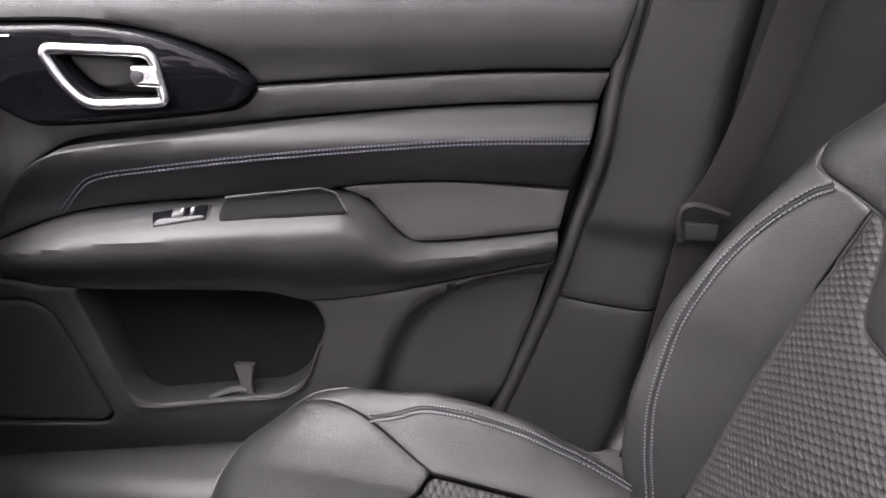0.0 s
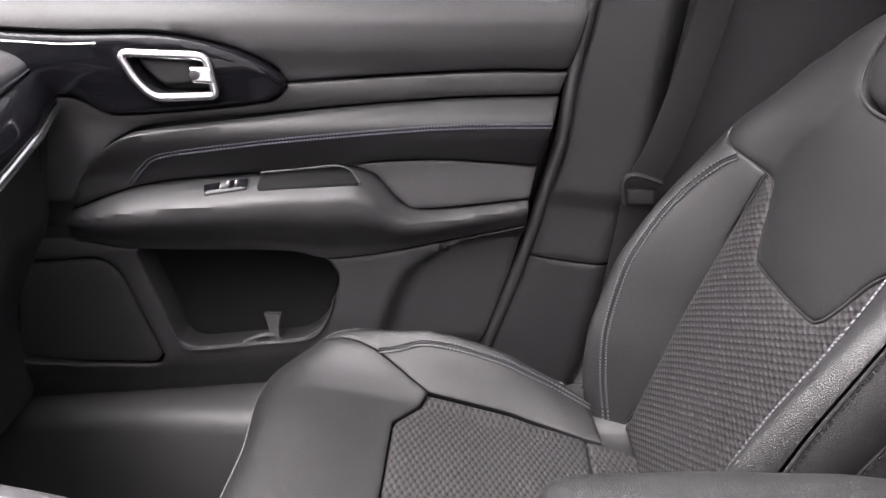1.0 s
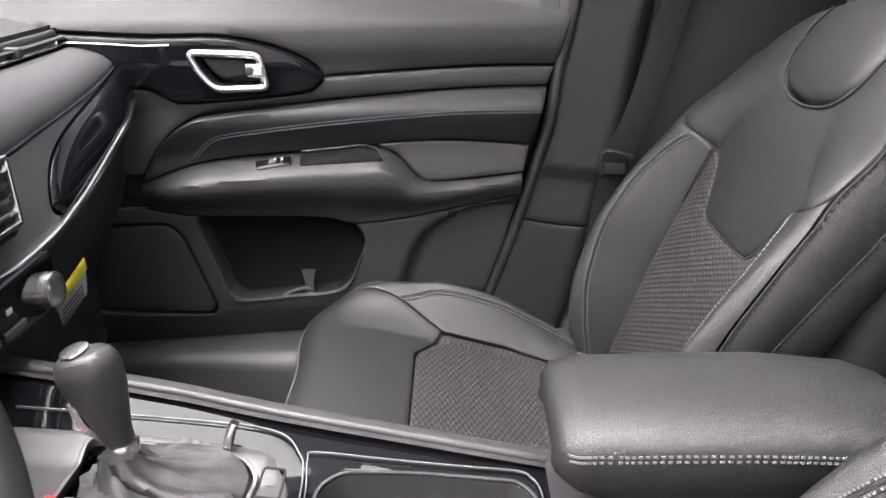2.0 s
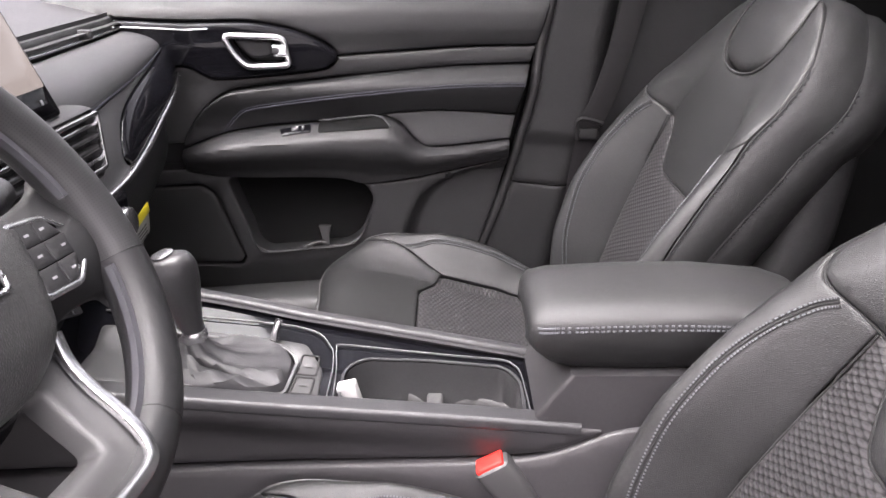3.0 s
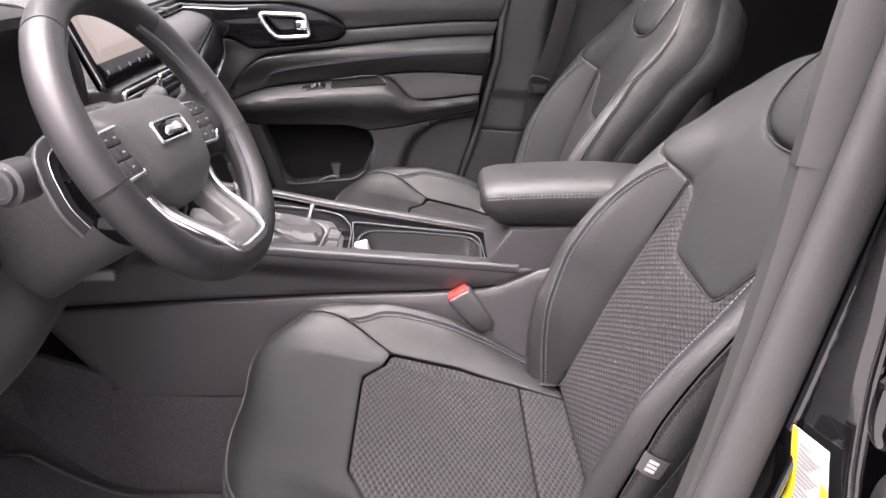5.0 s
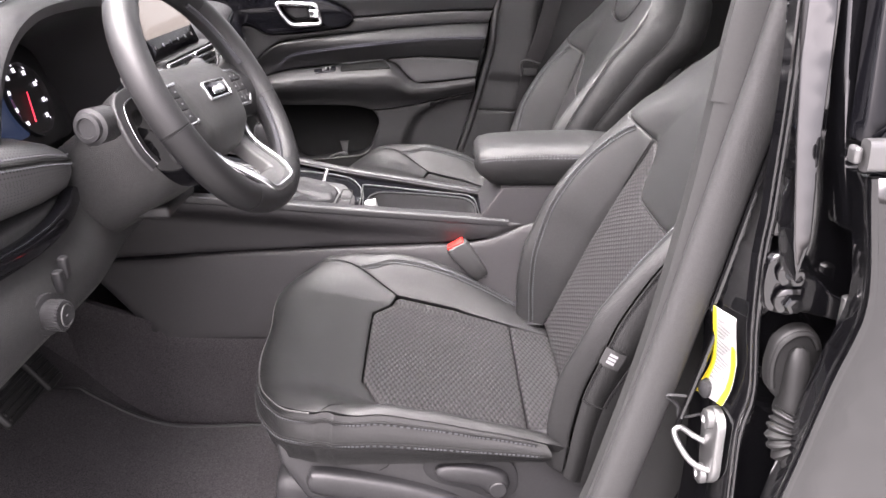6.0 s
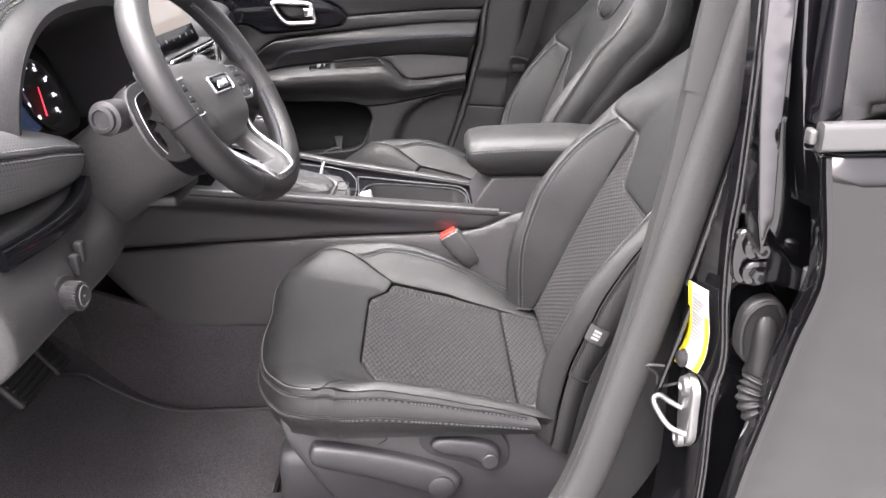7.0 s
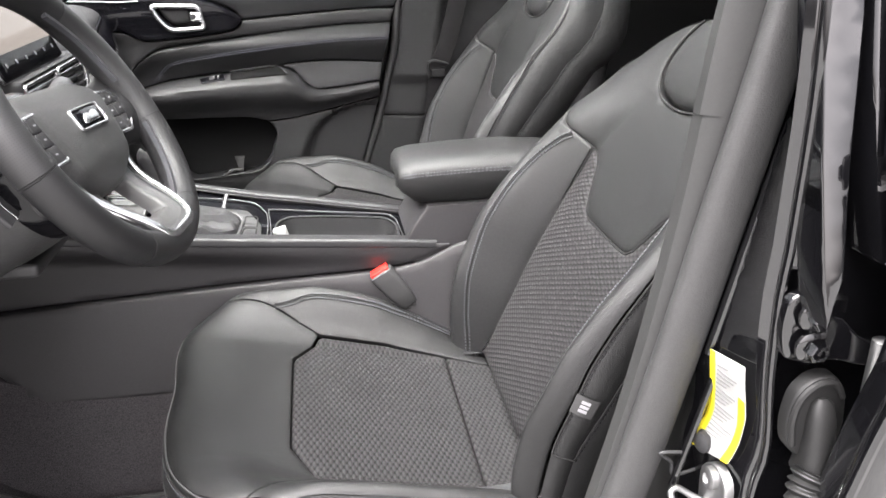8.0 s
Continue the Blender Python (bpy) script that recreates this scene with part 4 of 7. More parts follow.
for a0, a1 in ((-0.224, -0.212), (-0.206, -0.202)):
    pad("switch_key", rounded([(a0, 1.044), (a1, 1.0455), (a1, 1.039), (a0, 1.0375)], 0.002), lambda a, b, h: SW(a, b, h + 0.006), SATIN, DOOR, "black switch key", res=0.004, roll=0.002, depth=0.003)
    pad("switch_mark", rounded([(a1 - 0.0035, 1.0428), (a1 - 0.001, 1.043), (a1 - 0.001, 1.0402), (a1 - 0.0035, 1.04)], 0.0006), lambda a, b, h: SW(a, b, h + 0.0064), WHITE, DOOR, res=0.003, roll=0.0002, depth=0.0003)
# no hollow is cut: a flush dark patch paints the cup's shade
pad("pull_cup_shade", rounded([(-0.178, 1.0525), (-0.082, 1.0575), (-0.06, 1.047), (-0.05, 1.036), (-0.178, 1.035)], 0.006), lambda a, b, h: SW(a, b, h + 0.001), RECESS_SHADE, DOOR, "flush dark patch for the shade of the pull cup", res=0.007, roll=0.001, depth=0.004)
sweep("cup_lip", SW(*[np.array(v) for v in zip(*[(-0.178, 1.054), (-0.084, 1.058), (-0.064, 1.05), (-0.049, 1.034)])], np.full(4, 0.003)), ring(0.0016, n=6), SATIN, DOOR)
pocket = rounded([(-0.352, 0.957), (-0.144, 0.944), (-0.103, 0.932), (-0.085, 0.900), (-0.114, 0.828), (-0.141, 0.810), (-0.29, 0.805), (-0.31, 0.820), (-0.324, 0.869)], 0.018)
grille = rounded([(-0.50, 0.945), (-0.394, 0.946), (-0.372, 0.926), (-0.330, 0.795), (-0.34, 0.779), (-0.438, 0.787), (-0.52, 0.80)], 0.014)
low_out = np.vstack([np.column_stack([np.linspace(-0.60, -0.42, 4), np.full(4, 0.975)]), np.column_stack([xs, ARM_BOT(xs) - 0.0015]), [(0.166, 0.944), (0.15, 0.885), (0.118, 0.79), (0.09, 0.715), (-0.217, 0.70), (-0.6, 0.725)]])


def scallop(a, b):
    e = interp([0.70, 0.79, 0.815, 0.87, 0.905, 0.937, 0.95, 0.97], [-0.07, -0.05, -0.037, -0.018, 0.004, 0.055, 0.1, 0.2])(b)
    return 0.004 - 0.022 * smooth(e - 0.004, e + 0.022, a) * smooth(0.965, 0.94, b) - 0.035 * smooth(0.80, 0.71, b)


pad("lower_panel", low_out, door_map(scallop), PLASTIC, DOOR, "grained black lower door panel", res=0.009, roll=0.004, depth=0.045, holes=(pocket, grille))
# liner coloured near black to deepen the shade inside the pocket
pad("pocket_liner", rounded([(-0.37, 0.97), (-0.07, 0.96), (-0.07, 0.79), (-0.34, 0.785)], 0.02), door_map(lambda a, b: -0.048 + 0.012 * smooth(0.88, 0.8, b)), RECESS_SHADE, DOOR, "moulded map pocket, blackened for the shade inside", res=0.015, roll=0.004)
sweep("pocket_lip", on(door_map(), even(curve([(-0.322, 0.86), (-0.308, 0.815), (-0.288, 0.8035), (-0.21, 0.806), (-0.141, 0.8085), (-0.113, 0.827), (-0.094, 0.875)], 6), 0.006, False), 0.006), ring(0.002, n=8), PLASTIC, DOOR, "lip of the pocket")
sweep("pocket_clip", on(door_map(lambda a, b: -0.006 + 0 * a), curve([(-0.183, 0.808), (-0.183, 0.822), (-0.183, 0.836), (-0.183, 0.848)], 5)), box_profile(0.011, 0.004, 0.002), PLASTIC_GREY, DOOR, "pale grey holder in the pocket", up=(0, 1, 0), scale=np.interp(np.linspace(0, 1, 16), [0, 0.35, 0.7, 1], [0.75, 0.62, 0.85, 1.1]))
sweep("pocket_clip", on(door_map(lambda a, b: -0.004 + 0 * a), curve([(-0.225, 0.806), (-0.21, 0.812), (-0.195, 0.816), (-0.183, 0.814)], 4)), ring(0.004, n=8), PLASTIC_GREY, DOOR, "foot of the holder", up=(0, 1, 0))
pad("speaker_grille", rounded([(-0.50, 0.941), (-0.396, 0.942), (-0.376, 0.924), (-0.335, 0.796), (-0.344, 0.783), (-0.438, 0.791), (-0.52, 0.804)], 0.013), door_map(lambda a, b: -0.002 + 0 * a), GRILLE, DOOR, "black perforated speaker grille", res=0.01, roll=0.005, depth=0.012)

# ---- far pillar, belt and sill ----
PIL = thing("pillar_trim", (0.22, 0.9, 0.65), "black plastic centre pillar trim beside the passenger seat", "pillar trim", kind="structure")
pil_front = interp([0.60, 0.769, 0.919, 1.005, 1.103, 1.164, 1.25, 1.6], [0.06, 0.128, 0.179, 0.202, 0.226, 0.232, 0.25, 0.3])
pil_back = interp([0.60, 0.706, 0.767, 0.911, 1.007, 1.073, 1.25, 1.6], [0.2, 0.236, 0.256, 0.262, 0.278, 0.289, 0.306, 0.36])


def pillar_map(k):
    def g(a, b, h):
        f, r = pil_front(b), pil_back(b) + 0.12
        t = np.clip((a - f) / (r - f), 0, 1)
        x = a
        y = 0.905 - h - k - 0.012 * smooth(0.995, 1.02, b) - 0.035 * np.sin(np.clip(t / 0.62, 0, 1) * math.pi * 0.5) + 0.16 * smooth(0.45, 1.0, t)
        return np.column_stack([x, y, b])
    return g


def pillar_piece(name, z0, z1, k, lab):
    zs = np.linspace(z0, z1, 24)
    out = np.vstack([np.column_stack([pil_front(zs), zs]), np.column_stack([pil_back(zs[::-1]) + 0.1, zs[::-1]])])
    pad(name, out, pillar_map(k), PLASTIC_PILLAR, PIL, lab, res=0.012, roll=0.0025, depth=0.02)


pillar_piece("lower_trim", 0.62, 0.917, 0.0, "black lower pillar trim")
pillar_piece("upper_trim", 0.919, 1.58, 0.001, "black upper pillar trim")
zs = np.linspace(0.64, 1.55, 30)
sweep("door_seal", np.column_stack([pil_front(zs) - 0.008, np.full(30, 0.915), zs]), ring(0.01, n=10), RUBBER, PIL, "black rubber door seal", up=(0, 1, 0))
BELT = thing("seat_belt", (0.33, 0.84, 1.03), "grey webbing seat belt hanging on the centre pillar", "seat belt")
bp = curve([(0.306, 0.845, 1.035), (0.336, 0.838, 1.1), (0.374, 0.836, 1.256), (0.42, 0.85, 1.52)], 10)
sweep("webbing", bp, box_profile(0.0225, 0.0009, 0.0006, 2), WEB, BELT, "grey woven webbing", up=(0.2, -1, 0))
block("tongue", (0.293, 0.832, 1.018), (0.33, 0.842, 1.04), 0.004, PLASTIC_PILLAR, BELT, "black plastic belt tongue")
sweep("tongue_loop", curve([(0.291, 0.83, 1.02), (0.287, 0.828, 1.05), (0.30, 0.826, 1.06), (0.335, 0.828, 1.05)], 6), ring(0.004, n=8), PLASTIC_PILLAR, BELT, "black loop of the tongue", up=(0, 1, 0))
sweep("lower_webbing", curve([(0.31, 0.84, 1.02), (0.3, 0.86, 0.9), (0.28, 0.87, 0.7)], 8), box_profile(0.0225, 0.0009, 0.0006, 2), WEB, BELT, "grey woven webbing", up=(0.2, -1, 0))
block("sill_trim", (-0.8, 0.765, 0.5), (0.35, 0.9, 0.725), 0.03, PLASTIC_GREY, None, "grey plastic door sill trim", kind="structure")

# ---- centre console ----
CON = thing("centre_console", (-0.1, 0.235, 0.48), "black centre console with gloss trim, tray and side panels", "console")
RAIL = interp([-0.62, -0.445, -0.24, -0.115, 0.197, 0.45], [0.95, 0.932, 0.911, 0.897, 0.866, 0.845])
LINE = interp([-0.62, -0.45, -0.3, -0.1, 0.07, 0.13, 0.17, 0.2, 0.24, 0.45], [0.79, 0.80, 0.807, 0.815, 0.819, 0.823, 0.831, 0.843, 0.86, 0.885])
CY = 0.236
HALF = interp([-0.62, -0.25, 0.15, 0.45], [0.11, 0.095, 0.079, 0.078])
# the far rail stands higher towards the dash, and the top slopes up to it
LIFT = interp([-0.62, -0.23, -0.12, 0.0, 0.12, 0.2, 0.45], [0.05, 0.036, 0.027, 0.02, 0.011, 0.004, 0.0])
for sg, nm in ((-1, "near"), (1, "far")):
    def crest(a, sg=sg):
        return RAIL(a) + (LIFT(a) if sg > 0 else 0.0)

    def upper_map(a, b, h, sg=sg):
        t = np.clip((crest(a) - b) / 0.09, 0, 1)
        y = HALF(a) - (HALF(a) - 0.074) * smooth(0.25, 0.6, t) * (1 - 0.6 * smooth(0.12, 0.17, a)) + h
        return np.column_stack([a, CY + sg * y, b])

    def lower_map(a, b, h, sg=sg):
        t = np.clip((LINE(a) - b) / 0.18, 0, 1)
        return np.column_stack([a, CY + sg * (0.081 + 0.03 * t + h), b])
    xu = np.linspace(-0.62, 0.225, 60)
    up_poly = np.vstack([np.column_stack([xu, crest(xu) - 0.004]), np.column_stack([xu[::-1], np.minimum(LINE(xu[::-1]) + 0.002, RAIL(xu[::-1]) - 0.010)])])
    pad("upper_side", up_poly, upper_map, PLASTIC_MID, CON, "black upper side panel of the console", res=0.009, roll=0.004, depth=0.02, flip=sg > 0)
    xl = np.linspace(-0.6, 0.42, 50)
    low_poly = np.vstack([np.column_stack([xl, LINE(xl) - 0.001]), [(0.42, 0.64), (-0.27, 0.636), (-0.47, 0.630), (-0.6, 0.77)]])
    pad("lower_side", low_poly, lower_map, PLASTIC_MID, CON, "black lower side panel of the console", res=0.014, roll=0.005, depth=0.02, flip=sg > 0)
    xr = np.linspace(-0.62, 0.2, 60)
    rw = 0.014 if sg < 0 else 0.009
    sweep("side_rail", np.column_stack([xr, CY + sg * (HALF(xr) + 0.0015 - rw), crest(xr) - 0.005]), rounded([(-rw, -0.008), (rw, -0.008), (rw, 0.004), (rw - 0.003, 0.007), (0.003 - rw, 0.007), (-rw, 0.004)], 0.004, 3), SATIN, CON, "satin black rail")
# the tunnel carpet below the panels
pad("tunnel_carpet", [(-0.9, 0.44), (0.5, 0.44), (0.5, 0.66), (-0.45, 0.66), (-0.9, 0.82)], lambda a, b, h: np.column_stack([a, 0.134 - 0.055 * np.clip((0.66 - b) / 0.18, 0, 1) - h, b]), CARPET, CON, "black carpet on the tunnel", res=0.03, roll=0.002)


def deck(a, b, h):
    return np.column_stack([a, CY + b, RAIL(a) - 0.007 + h + LIFT(a) * np.clip(b / 0.075, 0, 1)])


TRAY = rounded([(-0.066, -0.057), (0.139, -0.052), (0.139, 0.012), (0.122, 0.034), (0.03, 0.03), (-0.046, 0.022), (-0.067, 0.004)], 0.012)
BOOT = rounded([(-0.285, -0.062), (-0.127, -0.066), (-0.124, 0.008), (-0.142, 0.024), (-0.285, 0.025)], 0.012)
xd = np.linspace(-0.45, 0.165, 30)
deck_poly = np.vstack([np.column_stack([xd, -HALF(xd) + 0.026]), np.column_stack([xd[::-1], HALF(xd[::-1]) - 0.016])])
pad("deck", deck_poly, deck, GLOSS, CON, "piano black console top", res=0.012, roll=0.003, depth=0.01, holes=(TRAY, BOOT))


def frame_of(name, loop, w, mat, lab, k=0.004, closed=True):
    sweep(name, on(lambda a, b, h: deck(a, b, h + k), even(loop, 0.006, closed)), box_profile(w, 0.0014, 0.0006), mat, CON, lab, closed=closed)


plate = rounded([(-0.36, -0.068), (-0.09, -0.068), (-0.094, 0.0), (-0.117, 0.035), (-0.16, 0.037), (-0.36, 0.03)], 0.008)
pad("selector_plate", plate, lambda a, b, h: deck(a, b, h + 0.003), PLATE, CON, "satin grey plate round the selector", res=0.01, roll=0.002, depth=0.004, holes=(BOOT,))
frame_of("boot_frame", BOOT, 0.002, MOULD, "chrome frame of the selector boot", 0.006)
frame_of("plate_line", curve([(-0.36, 0.046), (-0.238, 0.051), (-0.163, 0.056), (-0.133, 0.057), (-0.106, 0.052), (-0.091, 0.037), (-0.083, 0.015), (-0.081, -0.064)], 6), 0.0007, MOULD, "thin chrome edge of the plate", 0.004, False)
ct0 = TRAY.mean(0)
frame_of("tray_frame", ct0 + (TRAY - ct0) * np.array([1.02, 1.04]), 0.0018, SATIN, "satin black lip of the tray", 0.002)
frame_of("tray_chrome", curve([(-0.074, -0.062), (-0.078, 0.0), (-0.081, 0.03), (-0.074, 0.0385), (-0.009, 0.04), (0.068, 0.043), (0.12, 0.046), (0.134, 0.04), (0.143, 0.02), (0.147, -0.05)], 6), 0.0007, MOULD, "thin chrome line of the tray", 0.004, False)
# tray walls and floor
n_t = even(TRAY, 0.008)
ct = n_t.mean(0)
levels = [(1.0, 0.0), (0.97, -0.01), (0.955, -0.042), (0.90, -0.046), (0.88, -0.07)]
rows_t = [on(deck, ct + (n_t - ct) * np.array([0.3 + 0.7 * k, k]), d) for k, d in levels]
mT = len(n_t)
link_mesh("tray_wall", np.vstack(rows_t), [(r * mT + i, r * mT + (i + 1) % mT, (r + 1) * mT + (i + 1) % mT, (r + 1) * mT + i) for r in range(len(levels) - 1) for i in range(mT)], PLASTIC, CON, "dark rubber tray")
pad("tray_floor", ct + (TRAY - ct) * 0.97, lambda a, b, h: deck(a, b, h - 0.069), RUBBER, CON, res=0.015, roll=0.002)
for cx in (-0.014, 0.09):
    disc_stack("cup_ring", (cx, CY - 0.012, float(RAIL(cx)) - 0.078), (0, 0, 1), [(0.0, 0.042), (0.03, 0.044), (0.033, 0.0425), (0.03, 0.04), (0.0, 0.037)], PLASTIC_GREY, CON, "cup holder ring", up=(0, 1, 0), n=36)
block("cup_divider", (0.028, CY - 0.03, 0.80), (0.048, CY + 0.022, 0.846), 0.004, PLASTIC_GREY, CON)
block("key_card", (-0.062, CY - 0.045, 0.838), (-0.04, CY - 0.028, 0.896), 0.002, WHITE, None, turn=Matrix.Translation((-0.05, 0.19, 0.85)) @ Matrix.Rotation(radians(-14), 4, "Y") @ Matrix.Translation((0.05, -0.19, -0.85)))
KEYC = bpy.data.objects["key_card"]
tagged(KEYC, "small white card standing in the console tray", "card")
# selector
SEL = thing("gear_selector", (-0.2, CY, 0.91), "black leather gear selector with satin knob and gathered boot", "gear selector")
rings = []
for k, (z, rx, ry, dx) in enumerate([(0.0, 0.072, 0.048, 0.0), (0.008, 0.07, 0.046, -0.001), (0.014, 0.06, 0.04, -0.006), (0.017, 0.046, 0.032, -0.014), (0.022, 0.03, 0.025, -0.026), (0.03, 0.02, 0.019, -0.034), (0.042, 0.014, 0.014, -0.038)]):
    a = np.linspace(0, 2 * math.pi, 48, endpoint=False)
    fold = 1 + (0.13 * np.sin(5 * a + 1.5 * k) + 0.06 * np.sin(11 * a + 2 * k)) * (0 if k < 2 else 1)
    c, s = np.cos(a), np.sin(a)
    pw_ = 0.6 if k < 2 else 0.85
    rings.append(np.column_stack([-0.198 + dx + rx * fold * np.sign(c) * np.abs(c) ** pw_, CY - 0.02 + ry * fold * np.sign(s) * np.abs(s) ** pw_, 0.45 * np.clip(-0.02 + ry * s, 0, 1) + float(RAIL(-0.2)) - 0.006 + z - 0.09 * c * rx + (0.004 * np.sin(7 * a + 2 * k) if 1 < k < 5 else 0.0)]))
loft("boot", rings, PLASTIC_DARK, SEL, "gathered black leather boot")
ks = [(-0.235, 0.226, 0.945), (-0.238, 0.222, 0.962), (-0.24, 0.219, 0.985), (-0.243, 0.215, 1.01), (-0.246, 0.211, 1.032), (-0.248, 0.209, 1.045), (-0.249, 0.208, 1.049)]
kr = [(0.011, 0.011), (0.014, 0.013), (0.018, 0.017), (0.024, 0.021), (0.026, 0.022), (0.020, 0.017), (0.008, 0.007)]
kp, kq = curve(ks, 5), curve(kr, 5)
rings = []
for c, r in zip(kp, kq):
    q = ring(float(r[0]), float(r[1]), 20, 2.3)
    rings.append(np.column_stack([c[0] + q[:, 0], c[1] + q[:, 1], c[2] + q[:, 0] * 0.25]))
loft("knob", rings, SATIN, SEL, "satin black knob")
disc_stack("knob_collar", (-0.235, 0.227, 0.938), (-0.1, -0.1, 1), [(0, 0.0135), (0.008, 0.0145), (0.012, 0.013)], CHROME, SEL, "chrome collar", up=(0, 1, 0))
disc_stack("knob_badge", (-0.252, 0.207, 1.0495), (-0.25, -0.1, 1), [(0, 0.012), (0.001, 0.012), (0.0015, 0.01)], CHROME, SEL, "bright badge on the knob", up=(0, 1, 0))
sweep("knob_trigger", curve([(-0.262, 0.205, 1.0), (-0.258, 0.21, 0.975), (-0.247, 0.22, 0.955)], 5), box_profile(0.004, 0.003, 0.0015), CHROME, SEL, "chrome release trigger", up=(0, 1, 0))
for k in range(4):
    zk = float(RAIL(-0.29 + 0.016 * k)) - 0.003
    block("gear_letter", (-0.292 + 0.016 * k, CY - 0.0545, zk + 0.003), (-0.283 + 0.016 * k, CY - 0.046, zk + 0.0045), 0.0004, RED if k == 0 else WHITE, CON, segs=1)
block("gear_window", (-0.297, CY - 0.0575, 0.9085), (-0.232, CY - 0.043, 0.9125), 0.001, GLOSS, CON, "dark gear position window", segs=1)
lever = curve([(-0.157, CY + 0.031, 0.903), (-0.156, CY + 0.032, 0.916), (-0.153, CY + 0.034, 0.928), (-0.149, CY + 0.037, 0.937)], 4)
sweep("park_switch", lever, box_profile(0.0075, 0.004, 0.003), CHROME, CON, "chrome parking brake switch", up=(1, 0, 0))
for y0, y1 in ((-0.056, -0.022), (-0.016, 0.018)):
    lp = rounded([(-0.123, y0), (-0.1, y0), (-0.1, y1), (-0.12, y1)], 0.004)
    frame_of("console_button", lp, 0.0012, SEAM, "outlined console button", 0.0025)
    pad("button_mark", np.array([(-0.115, (y0 + y1) / 2 - 0.003), (-0.107, (y0 + y1) / 2 - 0.003), (-0.107, (y0 + y1) / 2 + 0.003), (-0.115, (y0 + y1) / 2 + 0.003)]), lambda a, b, h: deck(a, b, h + 0.0056), INK, CON, res=0.01, roll=0.0002, depth=0.0003)
for k in range(3):
    pad("plate_mark", np.array([(-0.2 + 0.01 * k, 0.028), (-0.194 + 0.01 * k, 0.028), (-0.194 + 0.01 * k, 0.034), (-0.2 + 0.01 * k, 0.034)]), lambda a, b, h: deck(a, b, h + 0.0055), INK, CON, res=0.01, roll=0.0002, depth=0.0003)
# armrest
ARM = thing("armrest_box", (0.27, CY, 0.86), "padded black leather centre armrest with stitched lid", "armrest")
rings = []
for x, zt, zb, hw in ((0.138, 0.975, 0.945, 0.05), (0.14, 0.988, 0.934, 0.064), (0.148, 0.997, 0.926, 0.072), (0.17, 1.002, 0.921, 0.076), (0.25, 1.006, 0.92, 0.078), (0.34, 1.007, 0.92, 0.078), (0.42, 1.0, 0.92, 0.076), (0.45, 0.99, 0.925, 0.07)):
    q = ring(hw, (zt - zb) / 2, 36, 4.0)
    crown = 0.004 * (1 - (q[:, 0] / hw) ** 2) * (q[:, 1] > 0)
    draw = 1 - 0.16 * smooth(0.25 * (zt - zb) / 2, -(zt - zb) / 2, q[:, 1])
    rings.append(np.column_stack([x + 0.02 * smooth(0.0, -(zt - zb) / 2, q[:, 1]) * (x < 0.2), CY + q[:, 0] * draw, (zt + zb) / 2 + q[:, 1] + crown]))
loft("lid", rings, LEATHER, ARM, "black leather lid")
for dz in (0.0, 0.005):
    stitches("stitching", curve([(0.142, CY - 0.05, 0.978 - dz), (0.152, CY - 0.072, 0.983 - dz), (0.18, CY - 0.0785, 0.987 - dz), (0.3, CY - 0.0795, 0.99 - dz), (0.44, CY - 0.077, 0.985 - dz)], 10), (0, -1, 0.3), THREAD, ARM)
rings = []
for z, x0, x1 in ((0.70, 0.175, 0.5), (0.80, 0.165, 0.5), (0.86, 0.153, 0.495), (0.874, 0.15, 0.49), (0.9, 0.166, 0.48), (0.928, 0.187, 0.47)):
    q = rounded([(x0, CY - 0.0755), (x1, CY - 0.0755), (x1, CY + 0.0755), (x0, CY + 0.0755)], 0.006)
    rings.append(np.column_stack([q, np.full(len(q), z)]))
loft("box", rings, PLASTIC_MID, ARM, "black plastic armrest box")

# ---- belt buckle ----
BUC = thing("belt_buckle", (0.1, 0.13, 0.76), "dark grey seat belt buckle with a red button", "belt buckle")
rings = []
BX, BY_, BZ = 0.1, 0.150, 0.823
for d, w, y in ((0.0, 0.016, 0.011), (0.003, 0.0205, 0.0145), (0.012, 0.0215, 0.0155), (0.05, 0.020, 0.0145), (0.078, 0.0165, 0.013), (0.084, 0.012, 0.009)):
    q = ring(w, y, 24, 4.5)
    rings.append(np.column_stack([BX + 0.6 * d + 0.86 * q[:, 0], BY_ + q[:, 1], BZ - 0.8 * d + 0.5 * q[:, 0]]))
loft("buckle_body", rings, PLASTIC_GREY, BUC, "grey plastic buckle")
bt = Matrix.Translation((BX, BY_, BZ)) @ Matrix.Rotation(radians(-30), 4, "Y")
block("release_button", (-0.0165, -0.0115, -0.004), (0.0165, 0.0115, 0.0035), 0.0025, RED, BUC, "red release button", turn=bt)
disc_stack("rivet", (BX + 0.056, BY_ - 0.0145, BZ - 0.062), (0, -1, 0), [(0, 0.003), (0.0012, 0.003), (0.0015, 0.002)], SEAM, BUC, n=12)
sweep("buckle_stalk", curve([(BX + 0.046, BY_, BZ - 0.075), (BX + 0.07, BY_, BZ - 0.12), (BX + 0.09, BY_, BZ - 0.18)], 5), box_profile(0.011, 0.004, 0.002), PLASTIC_DARK, BUC, up=(0, 1, 0))

# ---- steering wheel ----
TH, WR, WY = radians(29), radians(-4.5), radians(-3.5)
WN = np.array([math.cos(TH) * math.cos(WY), math.cos(TH) * math.sin(WY), math.sin(TH)])
WC = np.array([-0.2295, -0.166, 1.1727]) - 0.012 * WN
R0 = np.array([-math.sin(WY), math.cos(WY), 0.0])
U0 = np.cross(WN, R0)
WRt = math.cos(WR) * R0 + math.sin(WR) * U0
